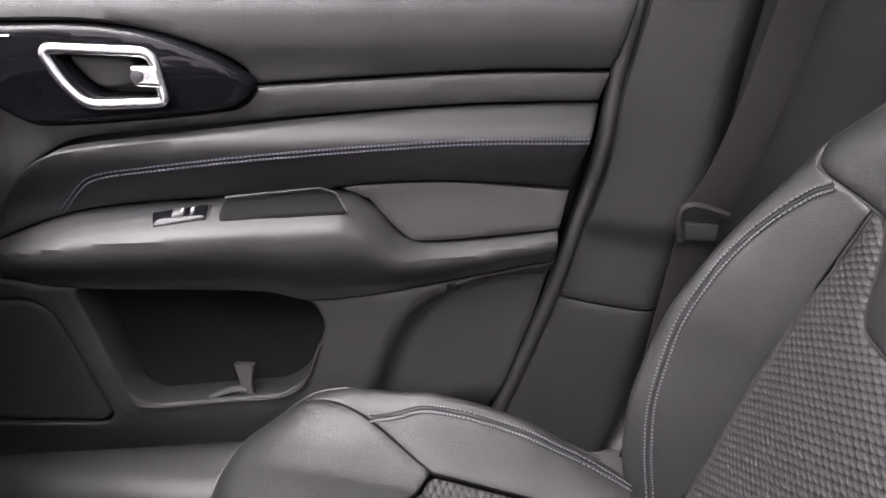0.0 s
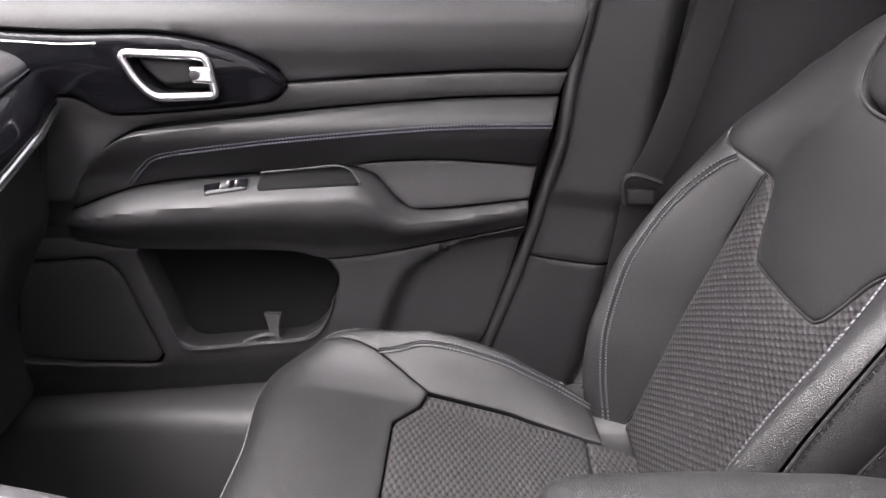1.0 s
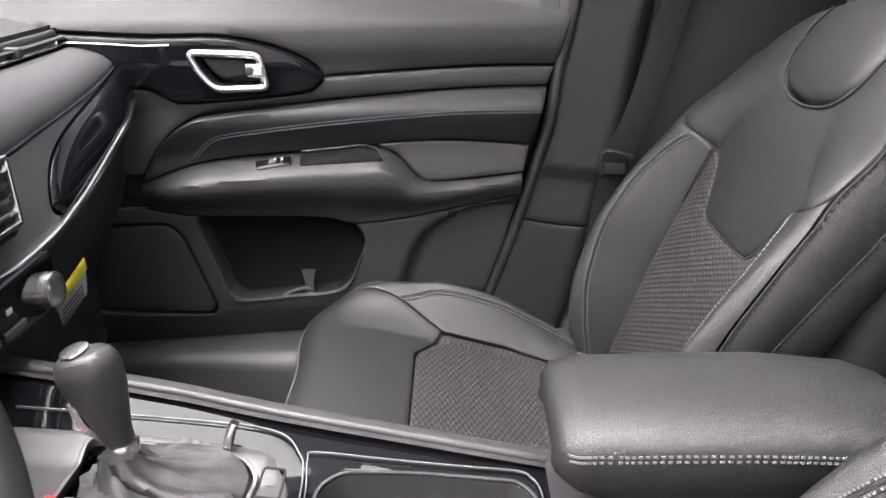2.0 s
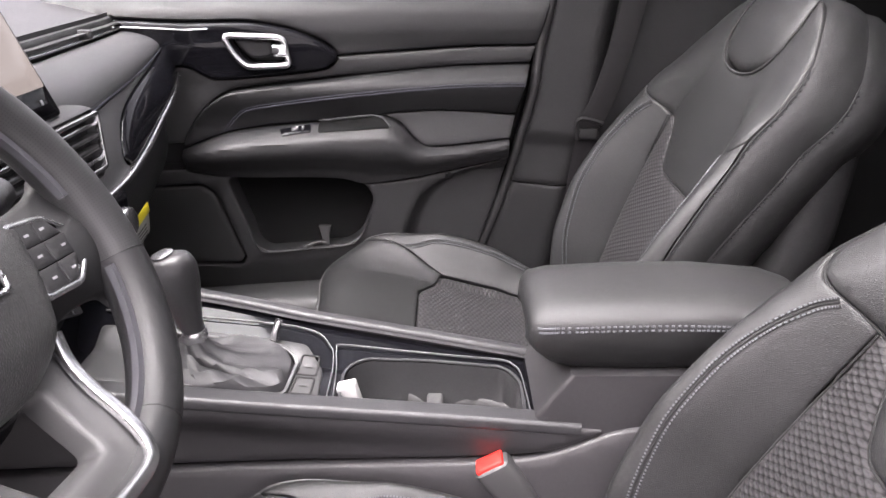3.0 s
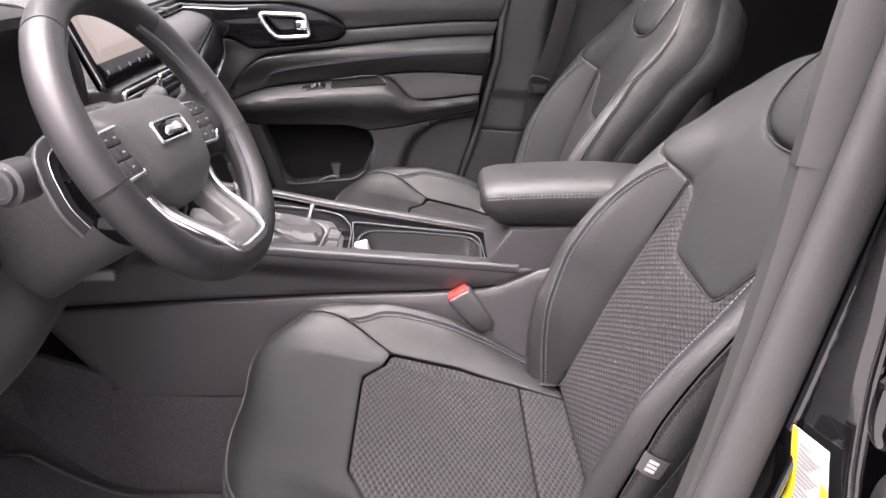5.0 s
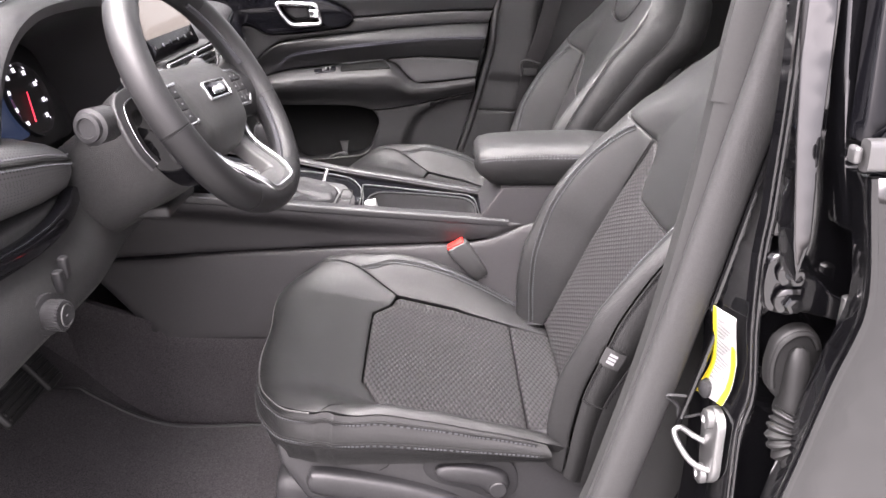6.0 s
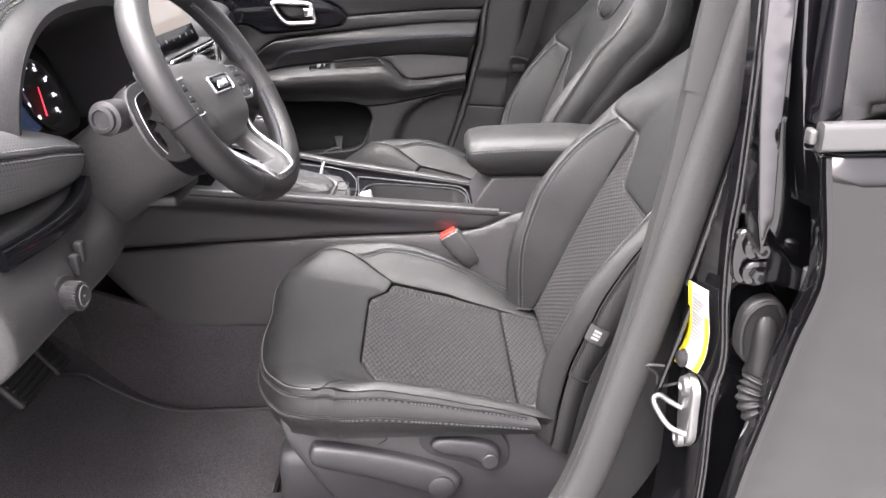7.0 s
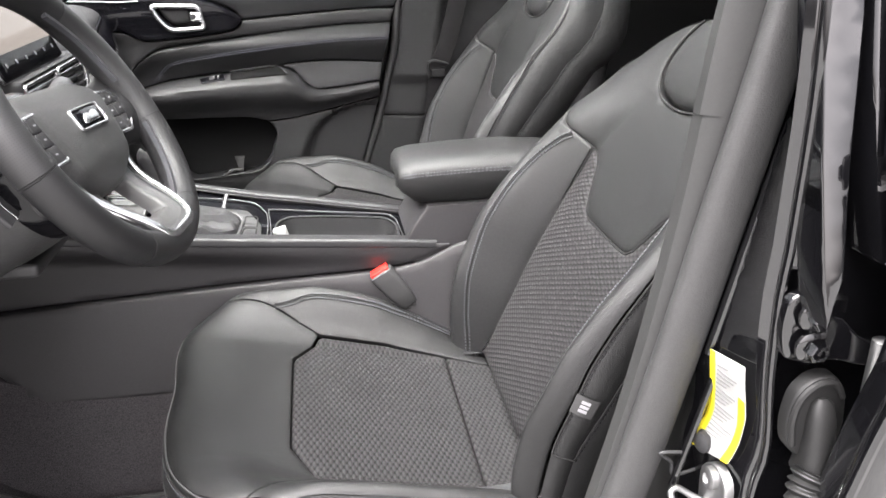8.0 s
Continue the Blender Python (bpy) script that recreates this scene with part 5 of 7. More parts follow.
WUp = -math.sin(WR) * R0 + math.cos(WR) * U0


def wheel_map(k=0.0):
    return lambda a, b, h: WC + np.asarray(a)[:, None] * WRt + np.asarray(b)[:, None] * WUp + (np.asarray(h) + (k(a, b) if callable(k) else k))[:, None] * WN


def wl(r, u, n):
    return WC + r * WRt + u * WUp + n * WN


WHEEL = thing("steering_wheel", WC, "black leather steering wheel with satin chrome lower spoke", "steering wheel")
RIMR = 0.1640


def rim_pts(a0, a1, n, r=RIMR, k=0.012):
    out = []
    for a in np.linspace(radians(a0), radians(a1), n):
        rr = r * (1 - 0.035 * max(0, -math.sin(a)) ** 6)
        out.append(wl(rr * math.cos(a), rr * math.sin(a), k))
    return np.array(out)


def rim_section(name, a0, a1, mat, rx, ry, lab):
    p = rim_pts(a0, a1, max(8, int((a1 - a0) / 3)))
    sweep(name, p, ring(rx, ry, 20, 2.2), mat, WHEEL, lab, up=WN)


for a0, a1, mat, nm, lab in ((-58, -10, LEATHER_PLAIN, "rim_section", "smooth leather rim"), (-10, 50, GRIP, "rim_grip", "perforated leather grip"), (50, 130, LEATHER_PLAIN, "rim_section", "smooth leather rim"),
                             (130, 190, GRIP, "rim_grip", "perforated leather grip"), (190, 238, LEATHER_PLAIN, "rim_section", "smooth leather rim"), (238, 302, LEATHER_PLAIN, "rim_section", "smooth leather rim")):
    rim_section(nm, a0 + 0.3, a1 - 0.3, mat, 0.0186, 0.02, lab)
for a0 in (-58, -10, 50, 130, 190, 238):
    sweep("rim_seam", rim_pts(a0 - 0.35, a0 + 0.35, 3), ring(0.0181, 0.0195, 20, 2.2), SEAM, WHEEL, up=WN)
for a0, a1 in ((-62, -12), (12, 58), (122, 168), (192, 242)):
    inner = even(rim_pts(a0, a1, 60, RIMR - 0.0176, 0.016), 0.005, False)
    stitches("rim_stitching", inner, (WC - inner), THREAD_DARK, WHEEL, pitch=0.0068, length=0.0046, thick=0.0062)
    sweep("rim_seam", rim_pts(a0, a1, 60, RIMR - 0.0178, 0.016), ring(0.0026, n=6), SEAM, WHEEL, up=WN)
hub = rounded([(-0.1, 0.036), (-0.074, 0.052), (0.074, 0.052), (0.1, 0.036), (0.088, -0.02), (0.07, -0.06), (0.035, -0.078), (-0.035, -0.078), (-0.07, -0.06), (-0.088, -0.02)], 0.022)
hub_k = lambda a, b: 0.008 + 0.010 * np.exp(-((a / 0.075) ** 2 + ((b + 0.004) / 0.05) ** 2)) - 0.014 * smooth(0.015, 0.06, b) - 0.012 * smooth(-0.04, -0.08, b)
pad("airbag_cover", hub, wheel_map(hub_k), TRIM_GREY, WHEEL, "grained black airbag cover", res=0.006, roll=0.014, depth=0.06)
bdg = lambda w, z0, z1, r: rounded([(-w + 0.006, z1), (w + 0.006, z1), (w + 0.006, z0), (-w + 0.006, z0)], r)
pad("badge", bdg(0.040, -0.0115, 0.0155, 0.006), wheel_map(lambda a, b: hub_k(a, b) + 0.003), CHROME, WHEEL, "chrome badge frame", res=0.005, roll=0.002, depth=0.004, holes=(bdg(0.0365, -0.008, 0.012, 0.004),))
pad("badge_plate", bdg(0.038, -0.0095, 0.0135, 0.005), wheel_map(lambda a, b: hub_k(a, b) + 0.0012), GLOSS, WHEEL, "dark badge plate", res=0.006, roll=0.001, depth=0.001)
blob = curve([(-0.016, 0.0), (-0.008, 0.0062), (0.002, 0.0055), (0.012, 0.008), (0.022, 0.0065), (0.027, 0.001), (0.02, -0.0045), (0.008, -0.003), (-0.004, -0.0048), (-0.014, -0.004)], 4, True)
pad("badge_mark", blob, wheel_map(lambda a, b: hub_k(a, b) + 0.003), CHROME, WHEEL, "bright emblem shape", res=0.004, roll=0.0012, depth=0.0015)
for sg in (1, -1):
    arm_o = curve([(0.07, 0.046), (0.11, 0.036), (0.14, 0.042), (0.156, 0.052), (0.163, 0.02), (0.164, -0.01), (0.16, -0.05), (0.152, -0.062), (0.142, -0.048), (0.118, -0.045), (0.07, -0.05)], 5, closed=True)
    mm = np.array([sg, 1])
    sk = lambda a, b: -0.006 + 0.02 * smooth(0.09, 0.15, np.abs(a)) - 0.016 * smooth(0.005, 0.05, np.abs(b + 0.005))
    pad("spoke", arm_o * mm, wheel_map(sk), LEATHER_PLAIN, WHEEL, "black side spoke", res=0.007, roll=0.006, depth=0.004)
    bez = rounded([(0.078, 0.028), (0.118, 0.025), (0.141, 0.008), (0.1435, -0.012), (0.118, -0.032), (0.074, -0.03)], 0.006)
    cen = bez.mean(0)
    hole = cen + (bez - cen) * np.array([0.89, 0.83])
    pad("button_panel", (cen + (bez - cen) * 0.95) * mm, wheel_map(0.0055), GLOSS, WHEEL, "gloss black button panel", res=0.008, roll=0.001, depth=0.018)
    pad("button_bezel", bez * mm, wheel_map(0.0085), CHROME, WHEEL, "thin chrome button frame", res=0.006, roll=0.0018, depth=0.008, holes=(hole * mm,))
    for k, (u0, u1, e0, e1) in enumerate(((0.0074, 0.0228, 0.117, 0.128), (-0.0088, 0.0066, 0.1372, 0.1375), (-0.0265, -0.0096, 0.129, 0.117))):
        for j in range(2):
            key = rounded([(0.0795, u1), (0.1048, u1), (0.1048, u0), (0.0795, u0)], 0.0015) if j == 0 else rounded([(0.1056, u1), (e0, u1), (e1, u0), (0.1056, u0)], 0.0015)
            pad("wheel_button", key * mm, wheel_map(0.0078), PLASTIC_DARK, WHEEL, "satin black wheel button", res=0.006, roll=0.0008, depth=0.004)
            cx = 0.094 if j == 0 else (0.106 + e0) / 2
            um = (u0 + u1) / 2
            pad("button_mark", np.array([(cx - 0.0024, um + 0.0009), (cx + 0.0024, um + 0.0009), (cx + 0.0024, um - 0.0009), (cx - 0.0024, um - 0.0009)]) * mm, wheel_map(0.0083), ICON, WHEEL, res=0.005, roll=0.0002, depth=0.0004)
    block_p = curve([wl(sg * 0.1, 0.035, -0.04), wl(sg * 0.135, 0.025, -0.044), wl(sg * 0.15, -0.02, -0.044), wl(sg * 0.145, -0.05, -0.042)], 6)
    sweep("paddle", block_p, box_profile(0.014, 0.003, 0.002), PLASTIC_DARK, WHEEL, "black shift paddle", up=WN)
    sweep("paddle_trim", block_p + 0.0045 * WN, box_profile(0.0009, 0.0008, 0.0005), CHROME, WHEEL, "thin chrome paddle line", up=WN)
# lower spoke: a U-shaped frame with a bright edge
LK = lambda a, b: -0.01 + 0.036 * smooth(-0.06, -0.15, b)
low_o = rounded([(-0.08, -0.045), (0.08, -0.045), (0.05, -0.145), (0.04, -0.162), (-0.04, -0.162), (-0.05, -0.145)], 0.012)
low_h = rounded([(-0.04, -0.074), (0.04, -0.074), (0.026, -0.125), (-0.026, -0.125)], 0.007)
pad("lower_spoke", low_o, wheel_map(LK), PLASTIC_GREY, WHEEL, "dark grey lower spoke", res=0.007, roll=0.005, depth=0.016, holes=(low_h,))
u_path = curve([(-0.078, -0.05), (-0.0655, -0.09), (-0.05, -0.136), (-0.036, -0.149), (0.0, -0.151), (0.036, -0.149), (0.05, -0.136), (0.0655, -0.09), (0.078, -0.05)], 7)
sweep("spoke_trim", on(wheel_map(lambda a, b: LK(a, b) + 0.004), u_path), box_profile(0.005, 0.004, 0.003), CHROME, WHEEL, "satin chrome trim of the lower spoke", up=WN)

# ---- column and stalks ----
COL = thing("steering_column", wl(0, 0, -0.1), "black plastic steering column shroud with two stalks", "steering column")
rings = []
for n_, rx, ut, ub in ((-0.045, 0.066, 0.05, -0.066), (-0.05, 0.08, 0.062, -0.082), (-0.07, 0.086, 0.066, -0.09), (-0.1, 0.086, 0.062, -0.094), (-0.16, 0.084, 0.045, -0.096), (-0.3, 0.08, 0.03, -0.1)):
    q = ring(1, 1, 32, 2.6)
    rings.append(np.array([wl(a * rx, (b * ut if b > 0 else -b * ub), n_) for a, b in q]))
loft("shroud", rings, TRIM_GREY, COL, "grained black shroud")
rings = []
for n_, rx, ut, ub in ((-0.075, 0.09, 0.068, -0.094), (-0.06, 0.093, 0.07, -0.097), (-0.045, 0.09, 0.066, -0.094), (-0.036, 0.078, 0.054, -0.08), (-0.034, 0.05, 0.034, -0.05)):
    q = ring(1, 1, 36, 2.6)
    rings.append(np.array([wl(a * rx, (b * ut if b > 0 else -b * ub), n_) for a, b in q]))
loft("gloss_collar", rings, GLOSS, COL, "gloss black collar behind the wheel")
st0, st1 = np.array([-0.305, -0.225, 1.158]), np.array([-0.328, -0.345, 1.166])
ax = st1 - st0
disc_stack("light_stalk", st0, ax, [(0.0, 0.016), (0.05, 0.015), (0.07, 0.018), (0.08, 0.021), (0.11, 0.0215), (0.112, 0.0165), (0.118, 0.0165), (0.119, 0.012), (0.116, 0.011)], SATIN, COL, "satin black light stalk")
disc_stack("stalk_boot", st0 - ax * 0.1, ax + np.array([0, 0, -0.02]), [(0.0, 0.036), (0.012, 0.037), (0.018, 0.034), (0.019, 0.01)], PLASTIC, COL, "stalk base")
w0, w1 = np.array([-0.29, -0.075, 1.168]), np.array([-0.305, 0.03, 1.176])
disc_stack("wiper_stalk", w0, w1 - w0, [(0, 0.01), (0.05, 0.011), (0.07, 0.015), (0.105, 0.014), (0.11, 0.01)], SATIN, COL, "satin black wiper stalk")
block("column_latch", (-0.36, -0.2, 1.005), (-0.3, -0.08, 1.022), 0.006, PLASTIC, COL, "column adjustment lever")

# ---- dashboard ----
DASH = thing("dashboard", (-0.6, 0.2, 0.9), "black soft dashboard with gloss insert, vents and chrome line", "dashboard")
NOSE = interp([-0.6, 0.2, 0.3, 0.36, 0.42, 0.5, 0.6, 0.7, 0.8, 0.86], [-0.425, -0.42, -0.41, -0.402, -0.402, -0.407, -0.414, -0.422, -0.435, -0.46])
DX_LO = interp([0.2, 0.5, 0.6, 0.7, 0.76, 0.82, 0.86], [0.014, 0.018, 0.018, 0.02, 0.012, 0.01, 0.01])
Z_ST = interp([0.2, 0.37, 0.5, 0.6, 0.7, 0.8, 0.86], [1.145, 1.15, 1.16, 1.168, 1.18, 1.195, 1.2])
Z_LO = interp([0.2, 0.34, 0.42, 0.5, 0.6, 0.7, 0.76, 0.81, 0.86], [1.052, 1.055, 1.06, 1.072, 1.096, 1.125, 1.138, 1.148, 1.17])
DASH_X = interp([0.0, 0.3, 0.38, 0.40, 0.46, 0.60, 0.72, 0.86, 1.0], [-0.5, -0.11, -0.072, -0.066, -0.052, -0.014, 0.0, 0.005, 0.006])
DASH_Z = interp([0.38, 0.46, 0.6, 0.72], [1, 0.95, 0.55, 0.0])


def dash_surface(a, b):
    """a: across the car, b: 0 at the windscreen, 0.38 at the vent slot, 0.72 at the stitched nose, 1 at the chrome lower edge."""
    nose, zs, zl = NOSE(a), Z_ST(a), Z_LO(a)
    dx = DASH_X(b) + DX_LO(a) * smooth(0.7, 1.0, b)
    zt = 1.231 + 0.0 * a
    z = np.select([b <= 0.38, b <= 0.72], [zt + 0.012 + 0.04 * smooth(0.38, 0.1, b), zs + (zt - 0.012 - zs) * DASH_Z(b)], zs + (zl - zs) * (b - 0.72) / 0.28)
    return np.column_stack([nose + dx, a, z])


DM = off_surface(dash_surface, -1.0)
E_Y = 0.80
pad("top_pad", [(0.28, 0.02), (E_Y + 0.02, 0.02), (E_Y + 0.0, 0.375), (0.28, 0.375)], DM, DASH_LEATHER, DASH, "soft grained dash top", res=0.02, roll=0.006, depth=0.01)
pad("vent_slot", [(0.28, 0.375), (E_Y - 0.01, 0.375), (E_Y - 0.01, 0.405), (0.28, 0.405)], lambda a, b, h: np.column_stack([NOSE(a) - 0.08 + 0 * h, a, 1.25 - (b - 0.375) / 0.03 * 0.036]), PLASTIC_DARK, DASH, "dark air slot", res=0.02, roll=0.001)
for k in range(2):
    sweep("vent_blade", np.column_stack([NOSE(np.linspace(0.29, 0.775, 20)) - 0.064, np.linspace(0.29, 0.775, 20), np.full(20, 1.226 + 0.008 * k)]), box_profile(0.006, 0.0016, 0.001), CHROME if k == 0 else PLASTIC_DARK, DASH, "thin vent blade")
block("vent_tab", (-0.486, 0.6, 1.226), (-0.466, 0.611, 1.24), 0.003, SATIN, DASH, "vent slider")
up_l = np.vstack([[(0.22, 0.41), (E_Y - 0.03, 0.41)], curve([(E_Y - 0.008, 0.44), (E_Y + 0.004, 0.55), (E_Y + 0.008, 0.715)], 4), [(0.22, 0.715), (0.22, 0.6)]])
pad("upper_leather", up_l, DM, DASH_LEATHER, DASH, "black leather dash pad with a blue seam", res=0.012, roll=0.006, crown=0.004)
low_l = np.vstack([[(0.3, 0.985), (0.3, 0.722)], [(E_Y, 0.722)], curve([(0.72, 0.735), (0.6, 0.755), (0.52, 0.79), (0.475, 0.85), (0.455, 0.93), (0.47, 0.985)], 5)])[::-1]
pad("lower_leather", low_l, DM, DASH_LEATHER, DASH, "black leather lower dash pad", res=0.01, roll=0.004)
gl = np.vstack([curve([(0.46, 0.93), (0.48, 0.853), (0.524, 0.795), (0.602, 0.76), (0.72, 0.74), (E_Y + 0.006, 0.726)], 5), [(E_Y + 0.012, 0.86), (E_Y + 0.012, 0.985), (0.476, 0.985)]])
pad("gloss_insert", gl, DM, GLOSS, DASH, "piano black dash insert", res=0.008, roll=0.004, crown=0.008, crown_at=0.02)
double_stitch(DM, np.column_stack([np.linspace(0.3, E_Y, 30), np.full(30, 0.70)]), THREAD_BLUE, DASH, spread=0.003)
yl = np.linspace(0.3, E_Y + 0.012, 50)
sweep("lower_chrome", on(DM, np.column_stack([yl, np.full(50, 0.995)]), 0.003), box_profile(0.005, 0.005, 0.003), CHROME, DASH, "chrome line under the insert")
yv = np.array([E_Y + 0.012] * 12)
sweep("end_chrome", on(DM, np.column_stack([yv, np.linspace(0.72, 0.995, 12)]), 0.002), ring(0.003, n=8), CHROME, DASH, "chrome end of the insert", up=(1, 0, 0))
pad("end_cap", rounded([(-0.75, 0.80), (-0.55, 0.8), (-0.46, 1.0), (-0.432, 1.12), (-0.442, 1.18), (-0.49, 1.23), (-0.75, 1.25)], 0.02), lambda a, b, h: np.column_stack([a, 0.806 + h, b]), PLASTIC_DARK, DASH, "dark end of the dashboard", res=0.02, roll=0.006, flip=True)
gb = lambda a, b, h: np.column_stack([NOSE(a) + np.minimum(DX_LO(a), 0.0) - 0.012 - 0.07 * smooth(1.03, 0.85, b) + h, a, np.minimum(b, Z_LO(a) - 0.004)])
pad("glove_box", [(0.30, 0.74), (0.8, 0.74), (0.8, 1.14), (0.3, 1.14)], gb, PLASTIC_DARK, DASH, "black glove box door", res=0.02, roll=0.006, depth=0.03)
block("dash_core", (-1.02, -0.47, 1.0), (-0.56, 0.8, 1.2), 0.02, PLASTIC_DARK, DASH)
block("under_dash", (-1.02, -0.47, 0.72), (-0.62, 0.8, 1.0), 0.02, PLASTIC_DARK, DASH)
# centre stack
block("stack_body", (-0.6, 0.07, 0.92), (-0.405, 0.375, 1.18), 0.02, PLASTIC_DARK, DASH, "black centre stack")
POD = rounded([(0.066, 1.178), (0.366, 1.178), (0.372, 1.09), (0.06, 1.09)], 0.01)
rings = []
for x, gr in ((-0.44, 1.02), (-0.386, 1.02), (-0.373, 0.985), (-0.37, 0.95), (-0.38, 0.92)):
    cc = POD.mean(0)
    rings.append(np.column_stack([np.full(len(POD), x), cc + (POD - cc) * np.array([gr, gr * 1.0])]))
loft("vent_pod", rings, PLASTIC, DASH, "black vent surround")
cc = POD.mean(0)
for sg in (-1, 1):
    hexo = np.array([(0.006, 1.170), (0.142, 1.170), (0.146, 1.103), (0.006, 1.103)])
    hexo[:, 0] = 0.219 + sg * hexo[:, 0]
    lp = even(rounded(hexo, 0.004), 0.006)
    sweep("vent_frame", np.column_stack([np.full(len(lp), -0.369), lp]), box_profile(0.0025, 0.004, 0.0012), CHROME, DASH, "chrome vent frame", up=(1, 0, 0), closed=True)
    y0, y1 = sorted((0.219 + sg * 0.008, 0.219 + sg * 0.142))
    for k in range(4):
        block("vent_slat", (-0.38, y0, 1.111 + 0.0145 * k), (-0.37, y1, 1.117 + 0.0145 * k), 0.0015, CHROME if k in (0, 3) else SATIN, DASH, "vent slat", segs=1)
    block("vent_back", (-0.388, y0 - 0.001, 1.102), (-0.384, y1 + 0.001, 1.166), 0.001, SEAM, DASH, segs=1)
block("climate_panel", (-0.41, 0.085, 0.998), (-0.364, 0.405, 1.06), 0.006, GLOSS, DASH, "gloss climate control panel")
for yk in (0.112, 0.378):
    disc_stack("climate_knob", (-0.365, yk, 1.024), (1, 0, 0.1), [(0, 0.02), (0.012, 0.019), (0.014, 0.016), (0.0145, 0.01)], CHROME, DASH, "ribbed chrome climate knob")
for k in range(4):
    block("climate_key", (-0.366, 0.16 + 0.045 * k, 1.008), (-0.362, 0.197 + 0.045 * k, 1.016), 0.001, SATIN, DASH, "climate key", segs=1)
    block("climate_mark", (-0.3645, 0.17 + 0.045 * k, 1.03), (-0.3635, 0.18 + 0.045 * k, 1.036), 0.0003, glowing("blue_mark", (0.1, 0.35, 0.9), 0.6) if k == 1 else WHITE, DASH, segs=1)
block("usb_panel", (-0.43, 0.12, 0.955), (-0.405, 0.24, 0.99), 0.004, GLOSS, DASH, "gloss socket panel")

SCR = thing("touch_screen", (-0.38, 0.135, 1.18), "wide upright touch screen with a pale picture and dark icon bar", "touch screen")
SCM = lambda k: (lambda a, b, h: np.column_stack([-0.378 - 0.38 * b + (h + k) * 0.93, 0.052 + 0.92 * a, 1.181 + 0.925 * b + (h + k) * 0.36]))
pad("screen_case", rounded([(0.0, 0.0), (0.272, 0.0), (0.272, 0.165), (0.0, 0.165)], 0.008), SCM(0), GLOSS, SCR, "gloss black screen case", res=0.02, roll=0.003, depth=0.012)
pad("screen_edge", rounded([(-0.002, -0.002), (0.274, -0.002), (0.274, 0.167), (-0.002, 0.167)], 0.009), SCM(-0.004), CHROME, SCR, "thin bright screen edge", res=0.02, roll=0.002, depth=0.003)
SCREEN_LIT = glowing("screen_picture", (0.62, 0.57, 0.5), 0.14)
pad("display", rounded([(0.006, 0.034), (0.266, 0.034), (0.266, 0.159), (0.006, 0.159)], 0.003), SCM(0.0012), SCREEN_LIT, SCR, "pale beige lit display", res=0.03, roll=0.0005, depth=0.0005)
for k in range(6):
    pad("icon", rounded([(0.024 + 0.043 * k, 0.016), (0.029 + 0.043 * k, 0.016), (0.029 + 0.043 * k, 0.022), (0.024 + 0.043 * k, 0.022)], 0.0015), SCM(0.0014), ICON, SCR, res=0.01, roll=0.0003, depth=0.0004)
# hanging label under the dash
TAGL = thing("paper_tag", (-0.37, 0.46, 1.0), "white and yellow paper tag hanging under the dash", "tag")
TM = lambda k: (lambda a, b, h: np.column_stack([-0.38 + 0.25 * (a - 0.455) + 0.004 * np.sin(b * 40) + h + k, a, b]))
pad("paper", [(0.424, 0.985), (0.433, 0.953), (0.474, 0.975), (0.482, 1.016), (0.446, 1.0)], TM(0), WHITE, TAGL, "white printed paper", res=0.01, roll=0.0003, depth=0.0006)
pad("yellow_band", [(0.425, 0.988), (0.446, 1.002), (0.482, 1.018), (0.4815, 1.004), (0.447, 0.989), (0.4265, 0.976)], TM(0.001), YELLOW, TAGL, "yellow band", res=0.01, roll=0.0002, depth=0.0004)
for k in range(4):
    pad("print_line", [(0.432, 0.974 - 0.005 * k), (0.468, 0.99 - 0.005 * k), (0.468, 0.988 - 0.005 * k), (0.432, 0.972 - 0.005 * k)], TM(0.001), INK, TAGL, res=0.01, roll=0.0002, depth=0.0004)
sweep("tag_string", curve([(-0.385, 0.447, 1.0), (-0.392, 0.437, 1.03), (-0.402, 0.43, 1.06)], 4), box_profile(0.004, 0.0005, 0.0003, 1), WHITE, TAGL, up=(1, 0, 0))

# ---- instruments ----
INS = thing("instrument_cluster", (-0.5, -0.16, 1.1), "instrument cluster under a stitched leather hood", "instrument cluster")
arch = lambda hw, top, base, n=40: np.array([(hw * np.sign(math.cos(a)) * abs(math.cos(a)) ** 0.6, base + (top - base) * abs(math.sin(a)) ** 0.75) for a in np.linspace(0, math.pi, n)])
HY = -0.165


def hood(name, rows, mat, lab):
    R = np.array([np.column_stack([np.full(40, x) - sl * (arch(hw, top, base)[:, 1] - base) / (top - base), HY + arch(hw, top, base)[:, 0], arch(hw, top, base)[:, 1]]) for x, hw, top, base, sl in rows])
    c, m = R.shape[:2]
    F = [(i * m + a, i * m + a + 1, (i + 1) * m + a + 1, (i + 1) * m + a) for i in range(c - 1) for a in range(m - 1)]
    link_mesh(name, R.reshape(-1, 3), F, mat, INS, lab)
    return R


block("dash_end", (-1.0, -0.56, 0.86), (-0.47, -0.33, 1.13), 0.03, PLASTIC, INS, "black end of the dashboard")
HR = hood("hood", [(-0.85, 0.27, 1.29, 1.1, 0.0), (-0.6, 0.25, 1.305, 1.1, -0.01), (-0.47, 0.235, 1.306, 1.1, -0.02), (-0.425, 0.225, 1.30, 1.1, -0.02), (-0.413, 0.218, 1.292, 1.1, -0.02)], DASH_LEATHER, "black stitched leather hood")
